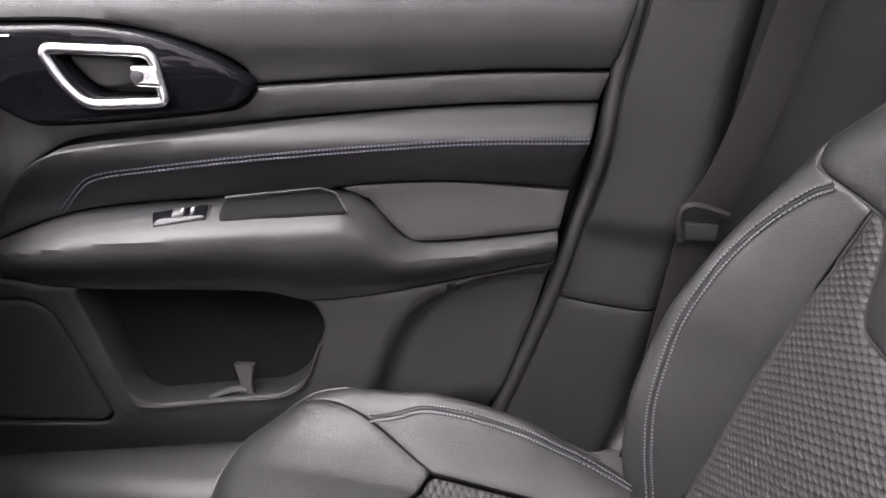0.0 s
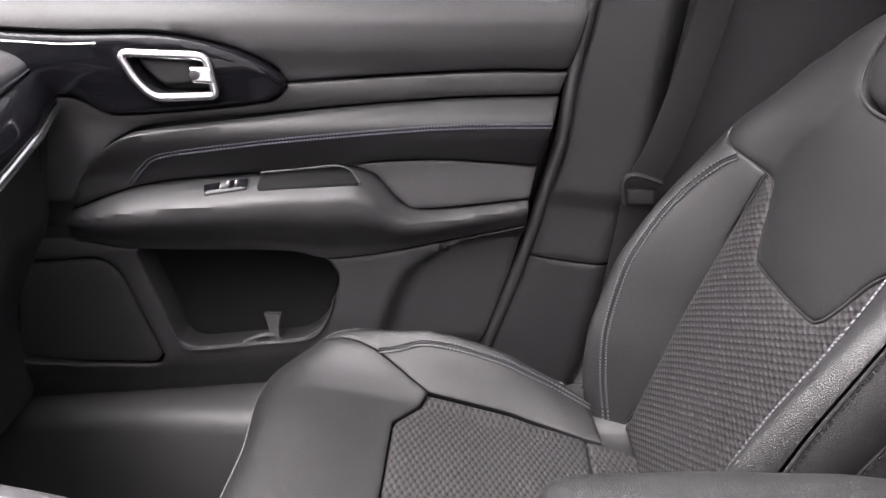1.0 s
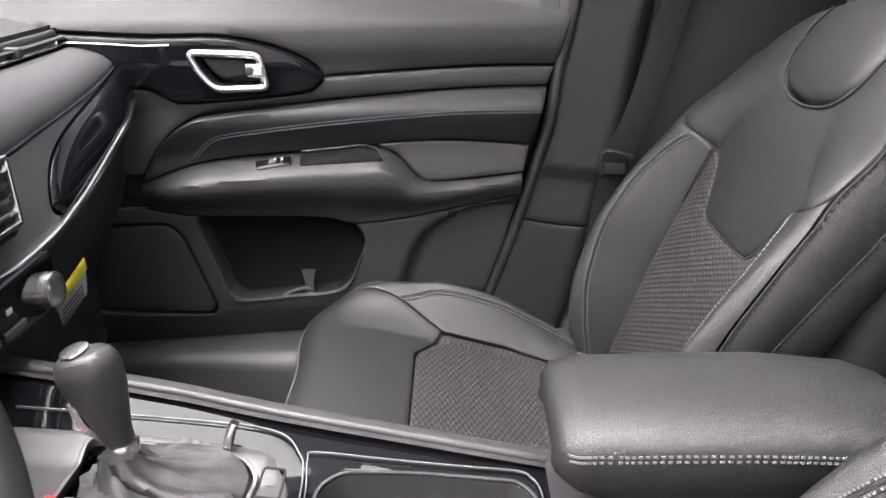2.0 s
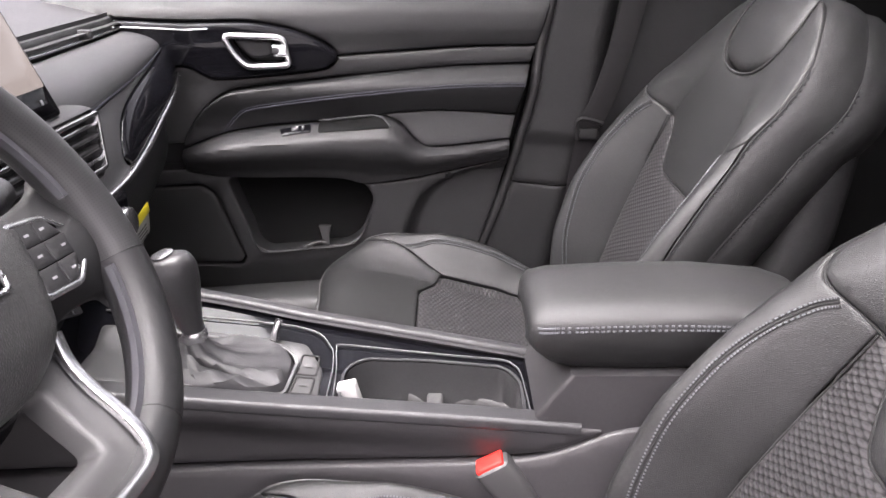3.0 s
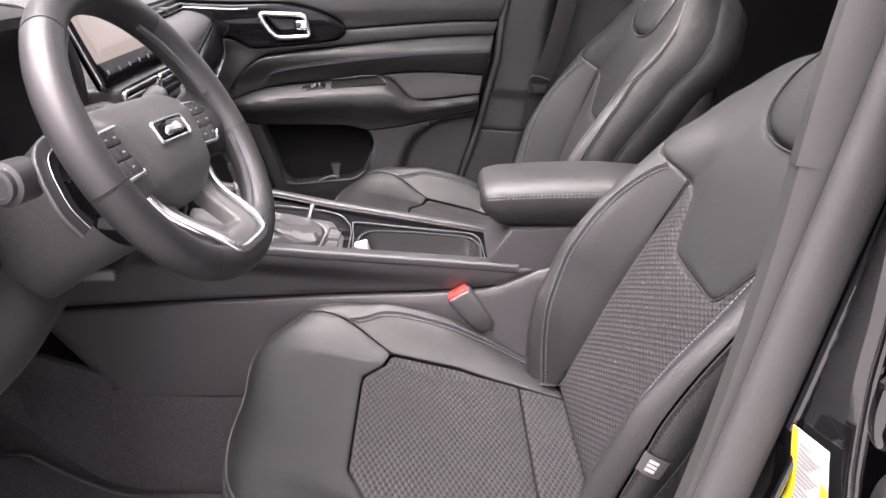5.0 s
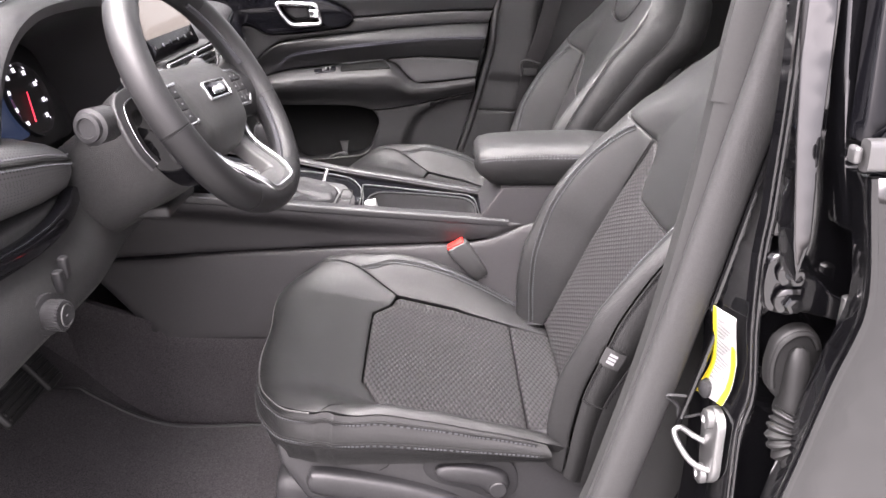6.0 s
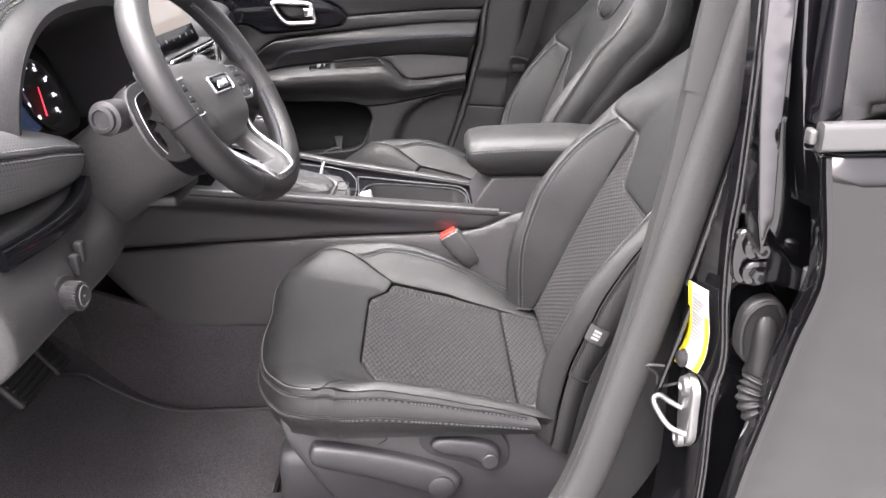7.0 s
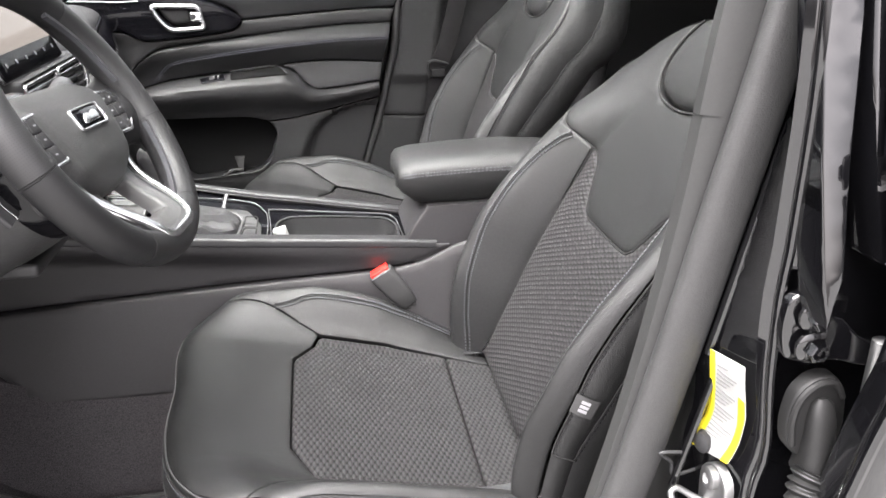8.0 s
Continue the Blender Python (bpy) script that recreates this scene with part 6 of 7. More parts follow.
hood("hood_throat", [(-0.413, 0.218, 1.292, 1.1, -0.02), (-0.416, 0.208, 1.28, 1.1, -0.02), (-0.44, 0.2, 1.27, 1.1, -0.02), (-0.53, 0.175, 1.235, 1.09, 0.0)], THROAT, "dark inside of the hood")
SEAM_ROW = HR[2] * 0.55 + HR[3] * 0.45
sweep("hood_seam", SEAM_ROW + np.array([0, 0, 0.0005]), ring(0.0022, n=6), SEAM, INS, up=(1, 0, 0))
for d in (-0.0055, 0.0055):
    stitches("hood_stitching", SEAM_ROW + np.array([d, 0, 0.0012]), (0, 0, 1), THREAD_BLACK, INS, pitch=0.0065, length=0.0048, thick=0.0022)
CM = lambda k: (lambda a, b, h: np.column_stack([-0.378 - 0.38 * b + (h + k) * 0.93, 0.052 + 0.92 * a, 1.181 + 0.925 * b + (h + k) * 0.36]))
pad("screen_case", rounded([(0.0, 0.0), (0.272, 0.0), (0.272, 0.165), (0.0, 0.165)], 0.008), SCM(0), GLOSS, SCR, "gloss black screen case", res=0.02, roll=0.003, depth=0.012)
pad("screen_edge", rounded([(-0.002, -0.002), (0.274, -0.002), (0.274, 0.167), (-0.002, 0.167)], 0.009), SCM(-0.004), CHROME, SCR, "thin bright screen edge", res=0.02, roll=0.002, depth=0.003)
SCREEN_LIT = glowing("screen_picture", (0.62, 0.57, 0.5), 0.14)
pad("display", rounded([(0.006, 0.034), (0.266, 0.034), (0.266, 0.159), (0.006, 0.159)], 0.003), SCM(0.0012), SCREEN_LIT, SCR, "pale beige lit display", res=0.03, roll=0.0005, depth=0.0005)
for k in range(6):
    pad("icon", rounded([(0.024 + 0.043 * k, 0.016), (0.029 + 0.043 * k, 0.016), (0.029 + 0.043 * k, 0.022), (0.024 + 0.043 * k, 0.022)], 0.0015), SCM(0.0014), ICON, SCR, res=0.01, roll=0.0003, depth=0.0004)
# hanging label under the dash
TAGL = thing("paper_tag", (-0.37, 0.46, 1.0), "white and yellow paper tag hanging under the dash", "tag")
TM = lambda k: (lambda a, b, h: np.column_stack([-0.38 + 0.25 * (a - 0.455) + 0.004 * np.sin(b * 40) + h + k, a, b]))
pad("paper", [(0.424, 0.985), (0.433, 0.953), (0.474, 0.975), (0.482, 1.016), (0.446, 1.0)], TM(0), WHITE, TAGL, "white printed paper", res=0.01, roll=0.0003, depth=0.0006)
pad("yellow_band", [(0.425, 0.988), (0.446, 1.002), (0.482, 1.018), (0.4815, 1.004), (0.447, 0.989), (0.4265, 0.976)], TM(0.001), YELLOW, TAGL, "yellow band", res=0.01, roll=0.0002, depth=0.0004)
for k in range(4):
    pad("print_line", [(0.432, 0.974 - 0.005 * k), (0.468, 0.99 - 0.005 * k), (0.468, 0.988 - 0.005 * k), (0.432, 0.972 - 0.005 * k)], TM(0.001), INK, TAGL, res=0.01, roll=0.0002, depth=0.0004)
sweep("tag_string", curve([(-0.385, 0.447, 1.0), (-0.392, 0.437, 1.03), (-0.402, 0.43, 1.06)], 4), box_profile(0.004, 0.0005, 0.0003, 1), WHITE, TAGL, up=(1, 0, 0))

# ---- instruments ----
INS = thing("instrument_cluster", (-0.5, -0.16, 1.1), "instrument cluster under a stitched leather hood", "instrument cluster")
arch = lambda hw, top, base, n=40: np.array([(hw * np.sign(math.cos(a)) * abs(math.cos(a)) ** 0.6, base + (top - base) * abs(math.sin(a)) ** 0.75) for a in np.linspace(0, math.pi, n)])
HY = -0.165


def hood(name, rows, mat, lab):
    R = np.array([np.column_stack([np.full(40, x) - sl * (arch(hw, top, base)[:, 1] - base) / (top - base), HY + arch(hw, top, base)[:, 0], arch(hw, top, base)[:, 1]]) for x, hw, top, base, sl in rows])
    c, m = R.shape[:2]
    F = [(i * m + a, i * m + a + 1, (i + 1) * m + a + 1, (i + 1) * m + a) for i in range(c - 1) for a in range(m - 1)]
    link_mesh(name, R.reshape(-1, 3), F, mat, INS, lab)
    return R


block("dash_end", (-1.0, -0.56, 0.86), (-0.47, -0.33, 1.13), 0.03, PLASTIC, INS, "black end of the dashboard")
HR = hood("hood", [(-0.85, 0.27, 1.29, 1.1, 0.0), (-0.6, 0.25, 1.305, 1.1, -0.01), (-0.47, 0.235, 1.306, 1.1, -0.02), (-0.425, 0.225, 1.30, 1.1, -0.02), (-0.413, 0.218, 1.292, 1.1, -0.02)], DASH_LEATHER, "black stitched leather hood")
hood("hood_throat", [(-0.413, 0.218, 1.292, 1.1, -0.02), (-0.416, 0.208, 1.28, 1.1, -0.02), (-0.44, 0.2, 1.27, 1.1, -0.02), (-0.53, 0.175, 1.235, 1.09, 0.0)], THROAT, "dark inside of the hood")
for d in (0.0, 0.008):
    stitches("hood_stitching", HR[2] * np.array([1, 1, 1]) + np.array([d, 0, 0.001]), (0, 0, 1), THREAD, INS)
CM = lambda k: (lambda a, b, h: np.column_stack([-0.525 - 0.3 * (b - 1.15) + h + k, a, b]))
pad("cluster_face", rounded([(-0.35, 1.08), (0.02, 1.08), (0.0, 1.24), (-0.33, 1.24)], 0.04), CM(0), PLASTIC_DARK, INS, "black cluster face", res=0.02, roll=0.004)
DISPLAY = glowing("blue_display", (0.1, 0.16, 0.32), 0.04)
pad("driver_display", rounded([(-0.225, 1.105), (-0.12, 1.105), (-0.12, 1.2), (-0.225, 1.2)], 0.008), CM(0.003), DISPLAY, INS, "dim blue driver display", res=0.02, roll=0.001)
LITWHITE, LITRED = glowing("lit_white", (0.9, 0.92, 1.0), 0.32), glowing("lit_red", (0.9, 0.05, 0.08), 0.35)
for gy in (-0.085, -0.265):
    disc_stack("gauge_ring", (-0.524, gy, 1.15), (1, 0, 0.3), [(0, 0.056), (0.008, 0.056), (0.008, 0.052), (0.001, 0.05)], PLASTIC, INS, "gauge ring", n=40)
    for k in range(9):
        a = radians(225 - 33.75 * k)
        cy_, cz_ = gy + 0.041 * math.cos(a), 1.15 + 0.041 * math.sin(a)
        pad("gauge_numeral", np.array([(cy_ - 0.0042, cz_ - 0.003), (cy_ + 0.0042, cz_ - 0.003), (cy_ + 0.0042, cz_ + 0.003), (cy_ - 0.0042, cz_ + 0.003)]), CM(0.004), LITWHITE, INS, res=0.01, roll=0.0002, depth=0.0003)
        cy_, cz_ = gy + 0.049 * math.cos(a), 1.15 + 0.049 * math.sin(a)
        pad("gauge_tick", np.array([(cy_ - 0.0018, cz_ - 0.0018), (cy_ + 0.0018, cz_ - 0.0018), (cy_ + 0.0018, cz_ + 0.0018), (cy_ - 0.0018, cz_ + 0.0018)]), CM(0.004), LITWHITE, INS, res=0.01, roll=0.0002, depth=0.0003)
    pad("gauge_needle", np.array([(gy + 0.0033, 1.16), (gy + 0.0057, 1.16), (gy - 0.009, 1.119), (gy - 0.0125, 1.12)]), CM(0.006), LITRED, INS, "red needle", res=0.01, roll=0.0003, depth=0.0008)

# ---- driver's side of the dash ----
KNEE = thing("knee_panel", (-0.45, -0.35, 0.95), "driver's lower dash panel with perforated pad and light switch", "dash panel")
rings = []
PADS = ((-0.56, 0.055, 0.054, -0.455, 1.147), (-0.48, 0.056, 0.053, -0.45, 1.136), (-0.4, 0.055, 0.05, -0.445, 1.121), (-0.32, 0.05, 0.044, -0.44, 1.107), (-0.265, 0.042, 0.035, -0.436, 1.096), (-0.24, 0.03, 0.025, -0.432, 1.094), (-0.23, 0.012, 0.01, -0.43, 1.094))
for y, rx, rz, cx, cz in PADS:
    q = ring(rx, rz, 32, 2.4)
    rings.append(np.column_stack([cx + q[:, 0], np.full(32, y), cz + q[:, 1]]))
loft("knee_pad", rings, PERFORATED, KNEE, "perforated black leather pad")
PAD_A = radians(18)
pad_line = curve([(r[3] + 1.0 * r[1] * math.cos(PAD_A) ** (2 / 2.4), r[0], r[4] + r[2] * math.sin(PAD_A) ** (2 / 2.4)) for r in PADS[:6]], 6)
sweep("pad_seam", pad_line, ring(0.0026, n=8), SEAM, KNEE, up=(1, 0, 0))
for dz in (-0.006, 0.006):
    stitches("stitching", pad_line + np.array([0.001 - 0.25 * dz, 0, dz]), (0.8, 0, 0.6), THREAD, KNEE)
blade = curve([(-0.395, -0.5, 1.05), (-0.388, -0.4, 1.046), (-0.39, -0.32, 1.05), (-0.4, -0.26, 1.062)], 8)
sweep("gloss_blade", blade, box_profile(0.01, 0.012, 0.005), GLOSS, KNEE, "gloss black trim blade", up=(0, 0.2, 1))
KM = lambda a, b, h: np.column_stack([-0.40 + 0.03 * smooth(1.06, 0.98, b) - 0.14 * smooth(0.96, 0.84, b) - 0.03 * smooth(-0.3, -0.05, a) + h, a, b])
pad("lower_dash", rounded([(-0.55, 0.84), (0.05, 0.86), (0.06, 1.06), (-0.55, 1.07)], 0.02), KM, TRIM_GREY, KNEE, "grained dark grey lower dash", res=0.014, roll=0.01, depth=0.03)
disc_stack("light_switch", (-0.372, -0.425, 0.975), (1, -0.25, 0.05), [(0, 0.024), (0.005, 0.024), (0.006, 0.0175), (0.024, 0.0165), (0.0255, 0.015), (0.0257, 0.008)], SATIN, KNEE, "round light switch")
for k in range(28):
    a = 2 * math.pi * k / 28
    c0 = np.array([-0.364, -0.427 + 0.0172 * math.cos(a), 0.975 + 0.0172 * math.sin(a)])
    sweep("knob_rib", [c0, c0 + np.array([0.016, -0.004, 0.0008])], ring(0.0008, n=5), PLASTIC_DARK, KNEE, up=(0, 0.3, 1))
lp = np.array([(-0.3455, -0.4315 + 0.0125 * math.cos(a), 0.9765 + 0.0125 * math.sin(a)) for a in np.linspace(0, 2 * math.pi, 32, endpoint=False)])
sweep("switch_ring", lp, ring(0.0009, n=6), MOULD, KNEE, "thin bright switch ring", up=(1, 0, 0), closed=True)
block("switch_mark", (-0.3455, -0.4335, 0.9755), (-0.345, -0.4295, 0.9775), 0.0002, WHITE, KNEE, segs=1)
for k in range(2):
    block("dimmer_wheel", (-0.375, -0.395 + 0.018 * k, 0.985 + 0.01 * k), (-0.364, -0.382 + 0.018 * k, 1.012 + 0.01 * k), 0.003, PLASTIC_DARK, KNEE, "dimmer thumbwheel")

# ---- pedals and mat ----
PED = thing("brake_pedal", (-0.6, -0.17, 0.6), "black rubber brake pedal with ribs", "pedal")
pt_ = Matrix.Translation((-0.6, -0.17, 0.705)) @ Matrix.Rotation(radians(-38), 4, "Y")
block("pedal_pad", (-0.008, -0.055, -0.032), (0.008, 0.055, 0.032), 0.006, RUBBER, PED, "ribbed rubber pad", turn=pt_)
for k in range(5):
    block("rib", (0.007, -0.048, -0.026 + 0.0115 * k), (0.011, 0.048, -0.020 + 0.0115 * k), 0.001, RUBBER, PED, turn=pt_, segs=1)
sweep("pedal_arm", curve([(-0.61, -0.17, 0.72), (-0.65, -0.17, 0.8), (-0.66, -0.17, 0.95)], 6), box_profile(0.008, 0.012, 0.003), PLASTIC_DARK, PED, up=(0, 1, 0))
ACC = thing("accelerator_pedal", (-0.62, -0.04, 0.6), "black ribbed accelerator pedal", "pedal")
at_ = Matrix.Translation((-0.63, -0.05, 0.70)) @ Matrix.Rotation(radians(-35), 4, "Y")
block("pedal_pad", (-0.006, -0.025, -0.06), (0.006, 0.025, 0.05), 0.005, RUBBER, ACC, "ribbed rubber pad", turn=at_)
for k in range(7):
    block("rib", (0.005, -0.02, -0.05 + 0.0135 * k), (0.009, 0.02, -0.045 + 0.0135 * k), 0.001, RUBBER, ACC, turn=at_, segs=1)
MAT_OUT = curve([(-0.22, 0.078), (-0.35, 0.076), (-0.5, 0.085), (-0.59, 0.078), (-0.635, 0.04), (-0.675, -0.015), (-0.74, -0.03), (-0.82, -0.03), (-0.84, -0.1), (-0.84, -0.36), (-0.8, -0.41), (-0.3, -0.42), (-0.22, -0.4), (-0.21, -0.2)], 6, closed=True)
MATM = lambda a, b, h: floor_surface(a, np.minimum(b, 0.06)) + np.column_stack([0 * a, 0 * a, h + 0.008])
MATT = thing("floor_mat", (-0.5, -0.17, 0.48), "black carpet floor mat with bound edge in the driver's footwell", "floor mat")
pad("mat_carpet", MAT_OUT, MATM, MAT_CARPET, MATT, "black pile", res=0.02, roll=0.003, depth=0.004)
sweep("mat_binding", on(MATM, even(MAT_OUT, 0.01), 0.0), ring(0.004, n=8), RUBBER, MATT, "stitched edge binding", closed=True)
MAT2 = thing("floor_mat", (-0.5, 0.6, 0.48), "black carpet floor mat in the passenger footwell", "floor mat")
m2_out = rounded([(-0.15, 0.42), (-0.15, 0.72), (-0.7, 0.72), (-0.8, 0.65), (-0.8, 0.45)], 0.05)
MATM2 = lambda a, b, h: floor_surface(a, np.maximum(b, 0.45)) + np.column_stack([0 * a, 0 * a, h + 0.008])
pad("mat_carpet", m2_out, MATM2, MAT_CARPET, MAT2, "black pile", res=0.02, roll=0.003, depth=0.004)
sweep("mat_binding", on(MATM2, even(m2_out, 0.01), 0.0), ring(0.004, n=8), RUBBER, MAT2, "stitched edge binding", closed=True)

# ---- near pillar and rear door ----
PILLAR = thing("body_pillar", (0.36, -0.53, 0.6), "black painted body pillar with seal, striker bolts and label", "car body pillar")
FLAN = interp([0.4, 0.79, 0.896, 0.939, 1.02, 1.095, 1.124, 1.31, 1.6], [0.32, 0.375, 0.372, 0.379, 0.371, 0.368, 0.37, 0.370, 0.39])
IN_Y = interp([0.4, 1.2, 1.6], [0.0, 0.0, 0.05])
seal_p = curve([(-0.6, -0.475, 0.56), (-0.2, -0.47, 0.545), (0.1, -0.468, 0.56), (0.19, -0.468, 0.6), (0.25, -0.468, 0.692), (0.293, -0.468, 0.838), (0.332, -0.468, 0.997), (0.361, -0.468, 1.13), (0.383, -0.468, 1.23), (0.4, -0.466, 1.31), (0.46, -0.45, 1.58)], 8)
seal_x = lambda z: float(np.interp(z, seal_p[:, 2][24:], seal_p[:, 0][24:]))
zz = np.linspace(0.42, 1.58, 60)
sect = []
for z in zz:
    f, dy = float(FLAN(z)), float(IN_Y(z))
    xi = max(f - 0.019, seal_x(z) + 0.024)
    sect.append([(xi + 0.06, -0.40, z), (xi + 0.012, -0.43, z), (xi, -0.455, z), (xi - 0.003, -0.464, z), (xi, -0.472, z), (f - 0.008, -0.542 + dy, z), (f - 0.004, -0.549 + dy, z), (f + 0.002, -0.551 + dy, z), (f + 0.005, -0.548 + dy, z), (f + 0.007, -0.54 + dy, z), (f + 0.02, -0.542 + dy, z), (f + 0.08, -0.56 + dy, z), (f + 0.2, -0.565 + dy, z)])
R = np.array(sect)
c, m = R.shape[:2]
link_mesh("pillar_panel", R.reshape(-1, 3), [(i * m + a, i * m + a + 1, (i + 1) * m + a + 1, (i + 1) * m + a) for i in range(c - 1) for a in range(m - 1)], PAINT, PILLAR, "glossy black painted pillar", sharp=30)
sweep("flange_bead", np.array([(float(FLAN(z)), -0.553 + float(IN_Y(z)), z) for z in zz]), ring(0.0034, 0.0046, 10), PAINT, PILLAR, "bright edge of the flange", up=(0, -1, 0))
sweep("door_seal", seal_p, ring(0.013, 0.022, 16, 2.3), SEAL, PILLAR, "grey rubber door seal", up=(1, 0, -0.2))
trim_w = interp([0.6, 0.9, 1.1, 1.3, 1.6], [0.02, 0.022, 0.03, 0.048, 0.06])
tr = np.array([[(seal_x(z) + 0.006, -0.458, z), (seal_x(z) + 0.015 - trim_w(z), -0.455, z), (seal_x(z) + 0.003 - trim_w(z), -0.447, z), (seal_x(z) - trim_w(z), -0.435, z), (seal_x(z) + 0.0, -0.412, z), (seal_x(z) + 0.12, -0.405, z)] for z in np.linspace(0.62, 1.58, 40)])
for i0, i1, nm in ((0, 24, "lower_pillar_trim"), (24, 39, "upper_pillar_trim")):
    T = tr[i0:i1 + 1].copy()
    if nm.startswith("upper"):
        T[:, :3, 0] -= 0.003
    c, m = T.shape[:2]
    link_mesh(nm, T.reshape(-1, 3), [(i * m + a, i * m + a + 1, (i + 1) * m + a + 1, (i + 1) * m + a) for i in range(c - 1) for a in range(m - 1)], PILLAR_GREY, PILLAR, "grey inner pillar trim")
block("sill_panel", (-0.9, -0.56, 0.36), (0.40, -0.485, 0.53), 0.03, PAINT, PILLAR, "black painted door sill")
block("sill_cover", (-0.9, -0.49, 0.45), (0.25, -0.42, 0.545), 0.02, PLASTIC, PILLAR, "black plastic sill cover")
# recessed channel on the pillar's outer face
chan = lambda a, b, h: np.column_stack([FLAN(b) + 0.002 + a, -0.598 + 0.26 * (b - 1.12) + 0.004 * np.cos(a / 0.03 * math.pi) - h, b])
pad("outer_strip", curve([(0.0, 1.58), (0.026, 1.58), (0.024, 1.3), (0.017, 1.2), (0.014, 1.12), (0.006, 1.085), (0.0, 1.12), (-0.002, 1.2)], 1), chan, PAINT, PILLAR, "glossy black body strip", res=0.01, roll=0.003, depth=0.03)
pad("outer_channel", rounded([(0.031, 1.58), (0.09, 1.58), (0.086, 1.3), (0.066, 1.19), (0.053, 1.128), (0.044, 1.128), (0.036, 1.18), (0.031, 1.26)], 0.008), chan, PAINT, PILLAR, "glossy black pressed channel", res=0.01, roll=0.006, depth=0.03)
for dx, dy, r in ((0.021, -0.006, 0.0035), (0.031, -0.012, 0.003)):
    sweep("weld_bead", np.array([(seal_x(z) + dx, -0.478 + dy, z) for z in np.linspace(0.86 if dx > 0.03 else 1.0, 1.57, 40)]), ring(r, r * 1.3, 8), PAINT, PILLAR, "painted bead beside the seal", up=(0, -1, 0))
# label on the shut face
face = lambda k: (lambda a, b, h: np.column_stack([FLAN(b) - 0.0145 - h - k - 0.005 * (a + 0.545) / 0.073, a, b]))
LAB = thing("warning_label", (0.355, -0.52, 0.95), "white and yellow printed label on the black pillar", "label")
lab_o = np.array([(-0.489, 1.008), (-0.540, 1.019), (-0.543, 0.97), (-0.532, 0.914), (-0.476, 0.897), (-0.4875, 0.95)])
pad("label_paper", curve(lab_o, 1, closed=True), face(0.001), WHITE, LAB, "white paper", res=0.01, roll=0.0003, depth=0.0005)
pad("label_band", np.array([(-0.489, 1.008), (-0.497, 1.0097), (-0.4965, 0.95), (-0.485, 0.9), (-0.476, 0.897), (-0.4875, 0.95)]), face(0.0018), YELLOW, LAB, "yellow edge", res=0.01, roll=0.0002, depth=0.0004)
pad("label_band", np.array([(-0.5335, 0.985), (-0.5425, 0.985), (-0.543, 0.97), (-0.532, 0.914), (-0.522, 0.911), (-0.5325, 0.955)]), face(0.0018), YELLOW, LAB, "yellow edge", res=0.01, roll=0.0002, depth=0.0004)
for k in range(17):
    z0 = 0.999 - 0.0048 * k
    pad("print_line", np.array([(-0.501 + 0.0006 * k, z0), (-0.517 - 0.0045 * (k * 7 % 4) + 0.0004 * k, z0 + 0.0035), (-0.517 - 0.0045 * (k * 7 % 4) + 0.0004 * k, z0 + 0.0022), (-0.501 + 0.0006 * k, z0 - 0.0013)]), face(0.0018), INK_GREY, LAB, res=0.01, roll=0.0002, depth=0.0003)
pad("round_mark", np.array([(-0.491 + 0.008 * math.cos(a), 0.9135 + 0.008 * math.sin(a)) for a in np.linspace(0, 2 * math.pi, 16, endpoint=False)]), face(0.002), INK, LAB, res=0.01, roll=0.0002, depth=0.0003)
# striker
STR = thing("door_striker", (0.345, -0.515, 0.85), "zinc steel door striker loop bolted to the pillar", "door striker")
sp = rounded([(-0.497, 0.889), (-0.52, 0.908), (-0.545, 0.9), (-0.542, 0.83), (-0.52, 0.805), (-0.499, 0.82)], 0.012)
pad("striker_plate", sp, lambda a, b, h: np.column_stack([FLAN(b) - 0.016 - h - 0.004, a, b]), STEEL, STR, "zinc plate", res=0.008, roll=0.003, depth=0.006)
sweep("striker_loop", curve([(0.356, -0.532, 0.832), (0.338, -0.524, 0.838), (0.326, -0.513, 0.853), (0.322, -0.505, 0.864), (0.33, -0.502, 0.867), (0.342, -0.506, 0.86), (0.356, -0.512, 0.854)], 7), ring(0.0033, n=12), STEEL, STR, "zinc loop", up=(0, 1, 0))
for y, z in ((-0.522, 0.892), (-0.522, 0.822)):
    disc_stack("striker_bolt", (0.353, y, z), (-1, 0, 0), [(0, 0.011), (0.006, 0.011), (0.008, 0.008), (0.008, 0.005), (0.005, 0.004)], STEEL, STR, "zinc bolt head", n=18)
BRA = thing("check_bracket", (0.325, -0.49, 0.89), "small black steel bracket on the pillar", "bracket")
block("bracket_plate", (0.362, -0.497, 0.868), (0.374, -0.478, 0.915), 0.004, PAINT, BRA, "black plate")
sweep("bracket_wire", curve([(0.359, -0.484, 0.872), (0.334, -0.484, 0.868), (0.329, -0.486, 0.885), (0.315, -0.49, 0.9), (0.335, -0.492, 0.9)], 5), ring(0.0018, n=8), PLASTIC_DARK, BRA, "black wire loop", up=(0, 1, 0))
disc_stack("bracket_bolt", (0.356, -0.495, 0.912), (-1, -0.3, 0), [(0, 0.01), (0.006, 0.01), (0.008, 0.006)], PLASTIC_DARK, BRA, n=12)
GAI = thing("wiring_gaiter", (0.41, -0.575, 0.95), "black rubber wiring gaiter between pillar and rear door", "rubber gaiter")
cov = rounded([(0.377, 0.985), (0.381, 1.012), (0.395, 1.026), (0.414, 1.026), (0.426, 1.01), (0.43, 0.972), (0.42, 0.946), (0.398, 0.945), (0.381, 0.96)], 0.014)
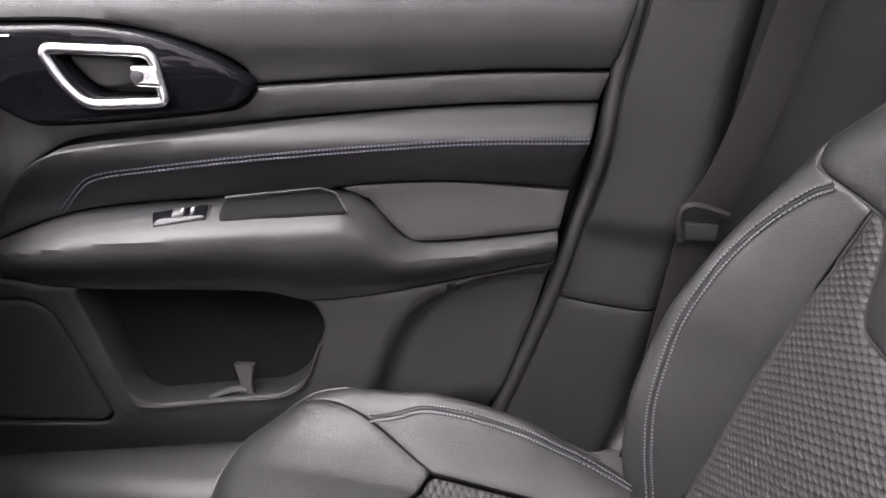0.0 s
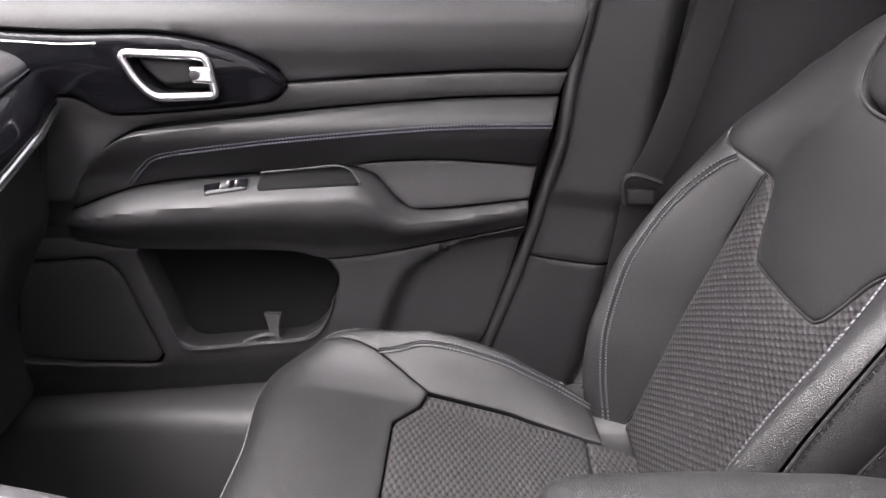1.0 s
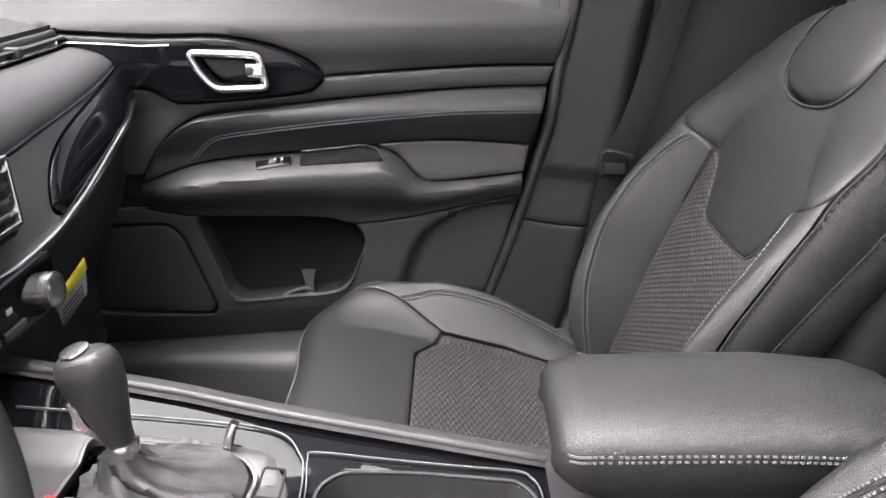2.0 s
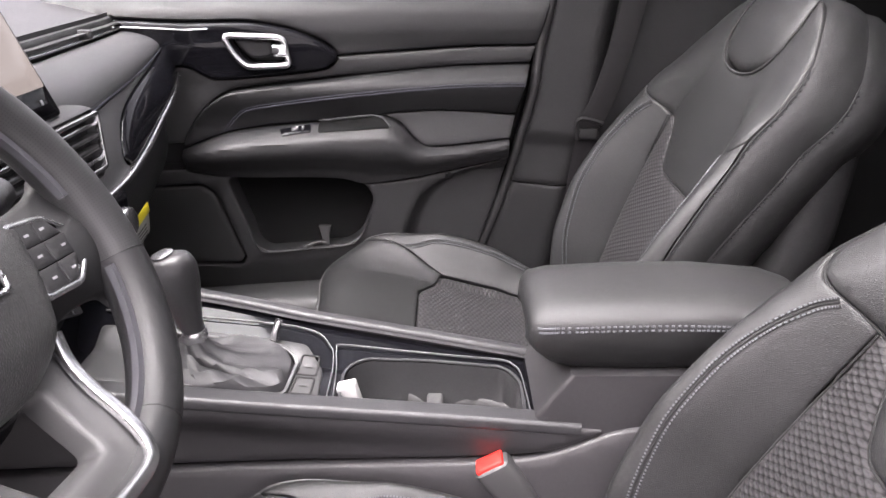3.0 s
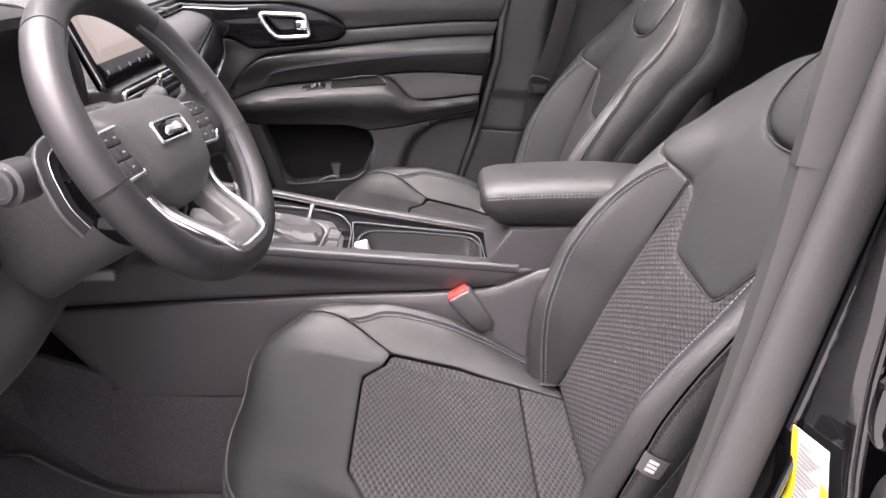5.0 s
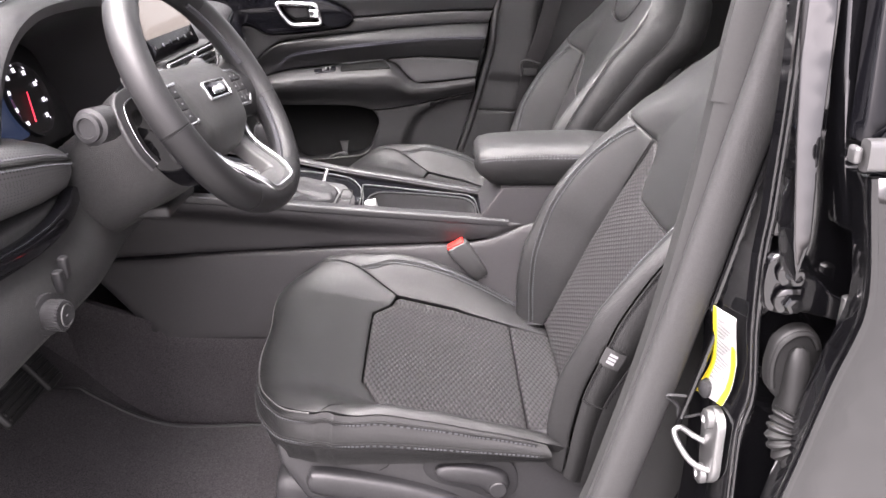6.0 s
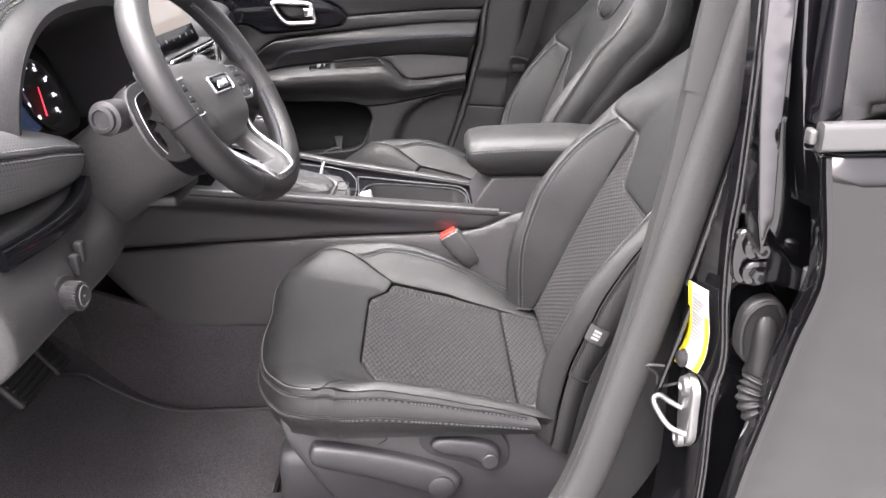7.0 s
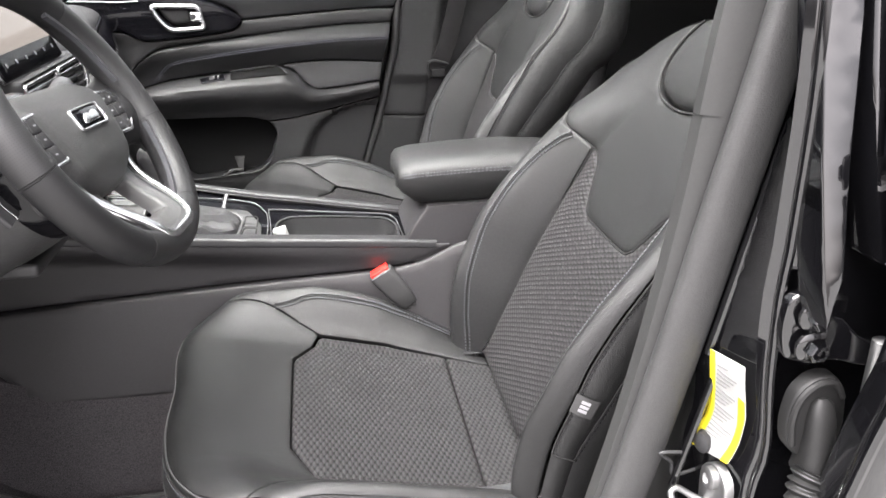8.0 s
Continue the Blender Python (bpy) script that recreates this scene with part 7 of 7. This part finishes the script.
pad("gaiter_cover", cov, lambda a, b, h: np.column_stack([a, -0.576 - h, b]), RUBBER, GAI, "moulded rubber cover", res=0.006, roll=0.004, depth=0.01)
lip = curve([(0.384, 0.965), (0.381, 0.988), (0.385, 1.008), (0.397, 1.02), (0.412, 1.02), (0.421, 1.006)], 6)
sweep("cover_rib", np.column_stack([lip[:, 0], np.full(len(lip), -0.5765), lip[:, 1]]), ring(0.0032, n=8), RUBBER, GAI, "moulded rim", up=(0, -1, 0))
rings = []
for z, w, d, xc in ((1.008, 0.004, 0.002, 0.403), (1.003, 0.009, 0.006, 0.4035), (0.99, 0.0115, 0.0105, 0.404), (0.97, 0.0125, 0.0135, 0.405), (0.95, 0.0135, 0.0155, 0.405), (0.938, 0.014, 0.0165, 0.4035)):
    q = ring(w, d, 20, 2.6)
    rings.append(np.column_stack([xc + q[:, 0], -0.578 + q[:, 1], np.full(20, z)]))
loft("cover_neck", rings, RUBBER, GAI, "moulded neck of the cover")
gp = even(curve([(0.404, -0.583, 0.94), (0.399, -0.586, 0.93), (0.396, -0.59, 0.918), (0.401, -0.597, 0.905), (0.416, -0.605, 0.897), (0.435, -0.61, 0.895)], 10), 0.0018, False)
sweep("bellows", gp, ring(0.0165, n=18), RUBBER, GAI, "ribbed rubber bellows", up=(0, 1, 0), scale=[0.9 + 0.12 * math.sin(i * math.pi * 2 / 4.5) for i in range(len(gp))])
# rear door
RD = thing("door_2", (0.7, -0.64, 0.5), "closed rear door in black gloss paint with window moulding", "car door", kind="structure")
D_EDGE = interp([0.4, 0.829, 0.929, 1.0, 1.077, 1.19, 1.32, 1.6], [0.355, 0.384, 0.398, 0.408, 0.421, 0.408, 0.402, 0.44])
D_Y = interp([0.4, 0.6, 0.8, 1.0, 1.072, 1.078, 1.14, 1.19], [-0.565, -0.595, -0.621, -0.637, -0.6425, -0.6428, -0.638, -0.632])


def door_skin(a, b):
    return np.column_stack([D_EDGE(b) + a, D_Y(b) - 0.01 * smooth(0.0, 0.5, a), b])


rdm = off_surface(door_skin, 1.0)
pad("door_skin", [(0.0, 0.42), (1.1, 0.42), (1.1, 1.188), (0.0, 1.188)], rdm, PAINT, RD, "black gloss door skin", res=0.02, roll=0.006, depth=0.03)
zd = np.linspace(0.45, 1.186, 50)
sweep("door_edge", np.column_stack([D_EDGE(zd) + 0.001, D_Y(zd) + 0.008, zd]), ring(0.0045, 0.008, 10), PAINT, RD, "folded door edge", up=(0, -1, 0))
sweep("window_moulding", np.array([(0.402 + 0.05 * k, -0.621 - 0.0012 * k, 1.203 + 0.0008 * k) for k in range(24)]), box_profile(0.008, 0.013, 0.006), MOULD, RD, "grey window moulding")
block("moulding_end", (0.393, -0.624, 1.196), (0.4, -0.61, 1.21), 0.003, MOULD, RD, "grey moulding end")
fr = lambda a, b, h: np.column_stack([0.405 + a + 0.12 * (b - 1.2), -0.612 + 0.32 * (b - 1.2) - h, b])
pad("window_frame", [(0.0, 1.21), (0.02, 1.21), (0.02, 1.58), (0.0, 1.58)], fr, GLOSS, RD, "gloss black window pillar", res=0.02, roll=0.004, depth=0.02)
pad("window_glass", [(0.022, 1.21), (1.1, 1.21), (1.1, 1.58), (0.022, 1.58)], lambda a, b, h: fr(a, b, h - 0.006), PRIVACY, RD, "dark rear side glass", res=0.05, roll=0.001, depth=0.004)
# hinge of the rear door
rings = []
for x, w, zc in ((0.392, 0.02, 1.066), (0.405, 0.019, 1.062), (0.42, 0.014, 1.052), (0.436, 0.012, 1.045), (0.458, 0.013, 1.04)):
    q = rounded([(-0.012, -w), (0.012, -w), (0.012, w), (-0.012, w)], 0.006)
    rings.append(np.column_stack([np.full(len(q), x), -0.57 + q[:, 0], zc + q[:, 1]]))
HIN = loft("hinge", rings, PAINT, RD, "black painted hinge arm")
plate_o = rounded([(0.367, 1.098), (0.4, 1.1), (0.41, 1.075), (0.406, 1.045), (0.39, 1.036), (0.37, 1.04), (0.364, 1.066)], 0.012)
pad("hinge_plate", plate_o, lambda a, b, h: np.column_stack([a, -0.568 - h, b]), PAINT, HIN, "painted hinge plate", res=0.008, roll=0.003, depth=0.006)
for z in (1.081, 1.054):
    x0 = float(FLAN(z)) + 0.018
    disc_stack("hinge_washer", (x0, -0.572, z), (0, -1, 0), [(0, 0.0135), (0.003, 0.0135), (0.005, 0.011)], PAINT, HIN, "painted washer", n=20)
    disc_stack("hinge_bolt", (x0, -0.578, z), (0, -1, 0), [(0, 0.009), (0.007, 0.0085), (0.0085, 0.007), (0.0085, 0.004), (0.005, 0.0035)], PAINT, HIN, "hexagon bolt head", n=6)
disc_stack("hinge_pin", (0.432, -0.592, 1.015), (0, 0, 1), [(0, 0.007), (0.05, 0.007), (0.052, 0.004)], STEEL, HIN, "steel pin", up=(0, 1, 0))
# rear bench in the dark behind the seats
BEN = thing("rear_bench", (1.1, 0.2, 0.5), "black leather rear bench in shadow", "rear seat")
block("bench_cushion", (0.8, -0.42, 0.6), (1.3, 0.82, 0.76), 0.05, LEATHER_PLAIN, BEN, "black leather bench cushion")
block("bench_back", (1.2, -0.42, 0.7), (1.38, 0.82, 1.3), 0.05, LEATHER_PLAIN, BEN, "black leather bench back")
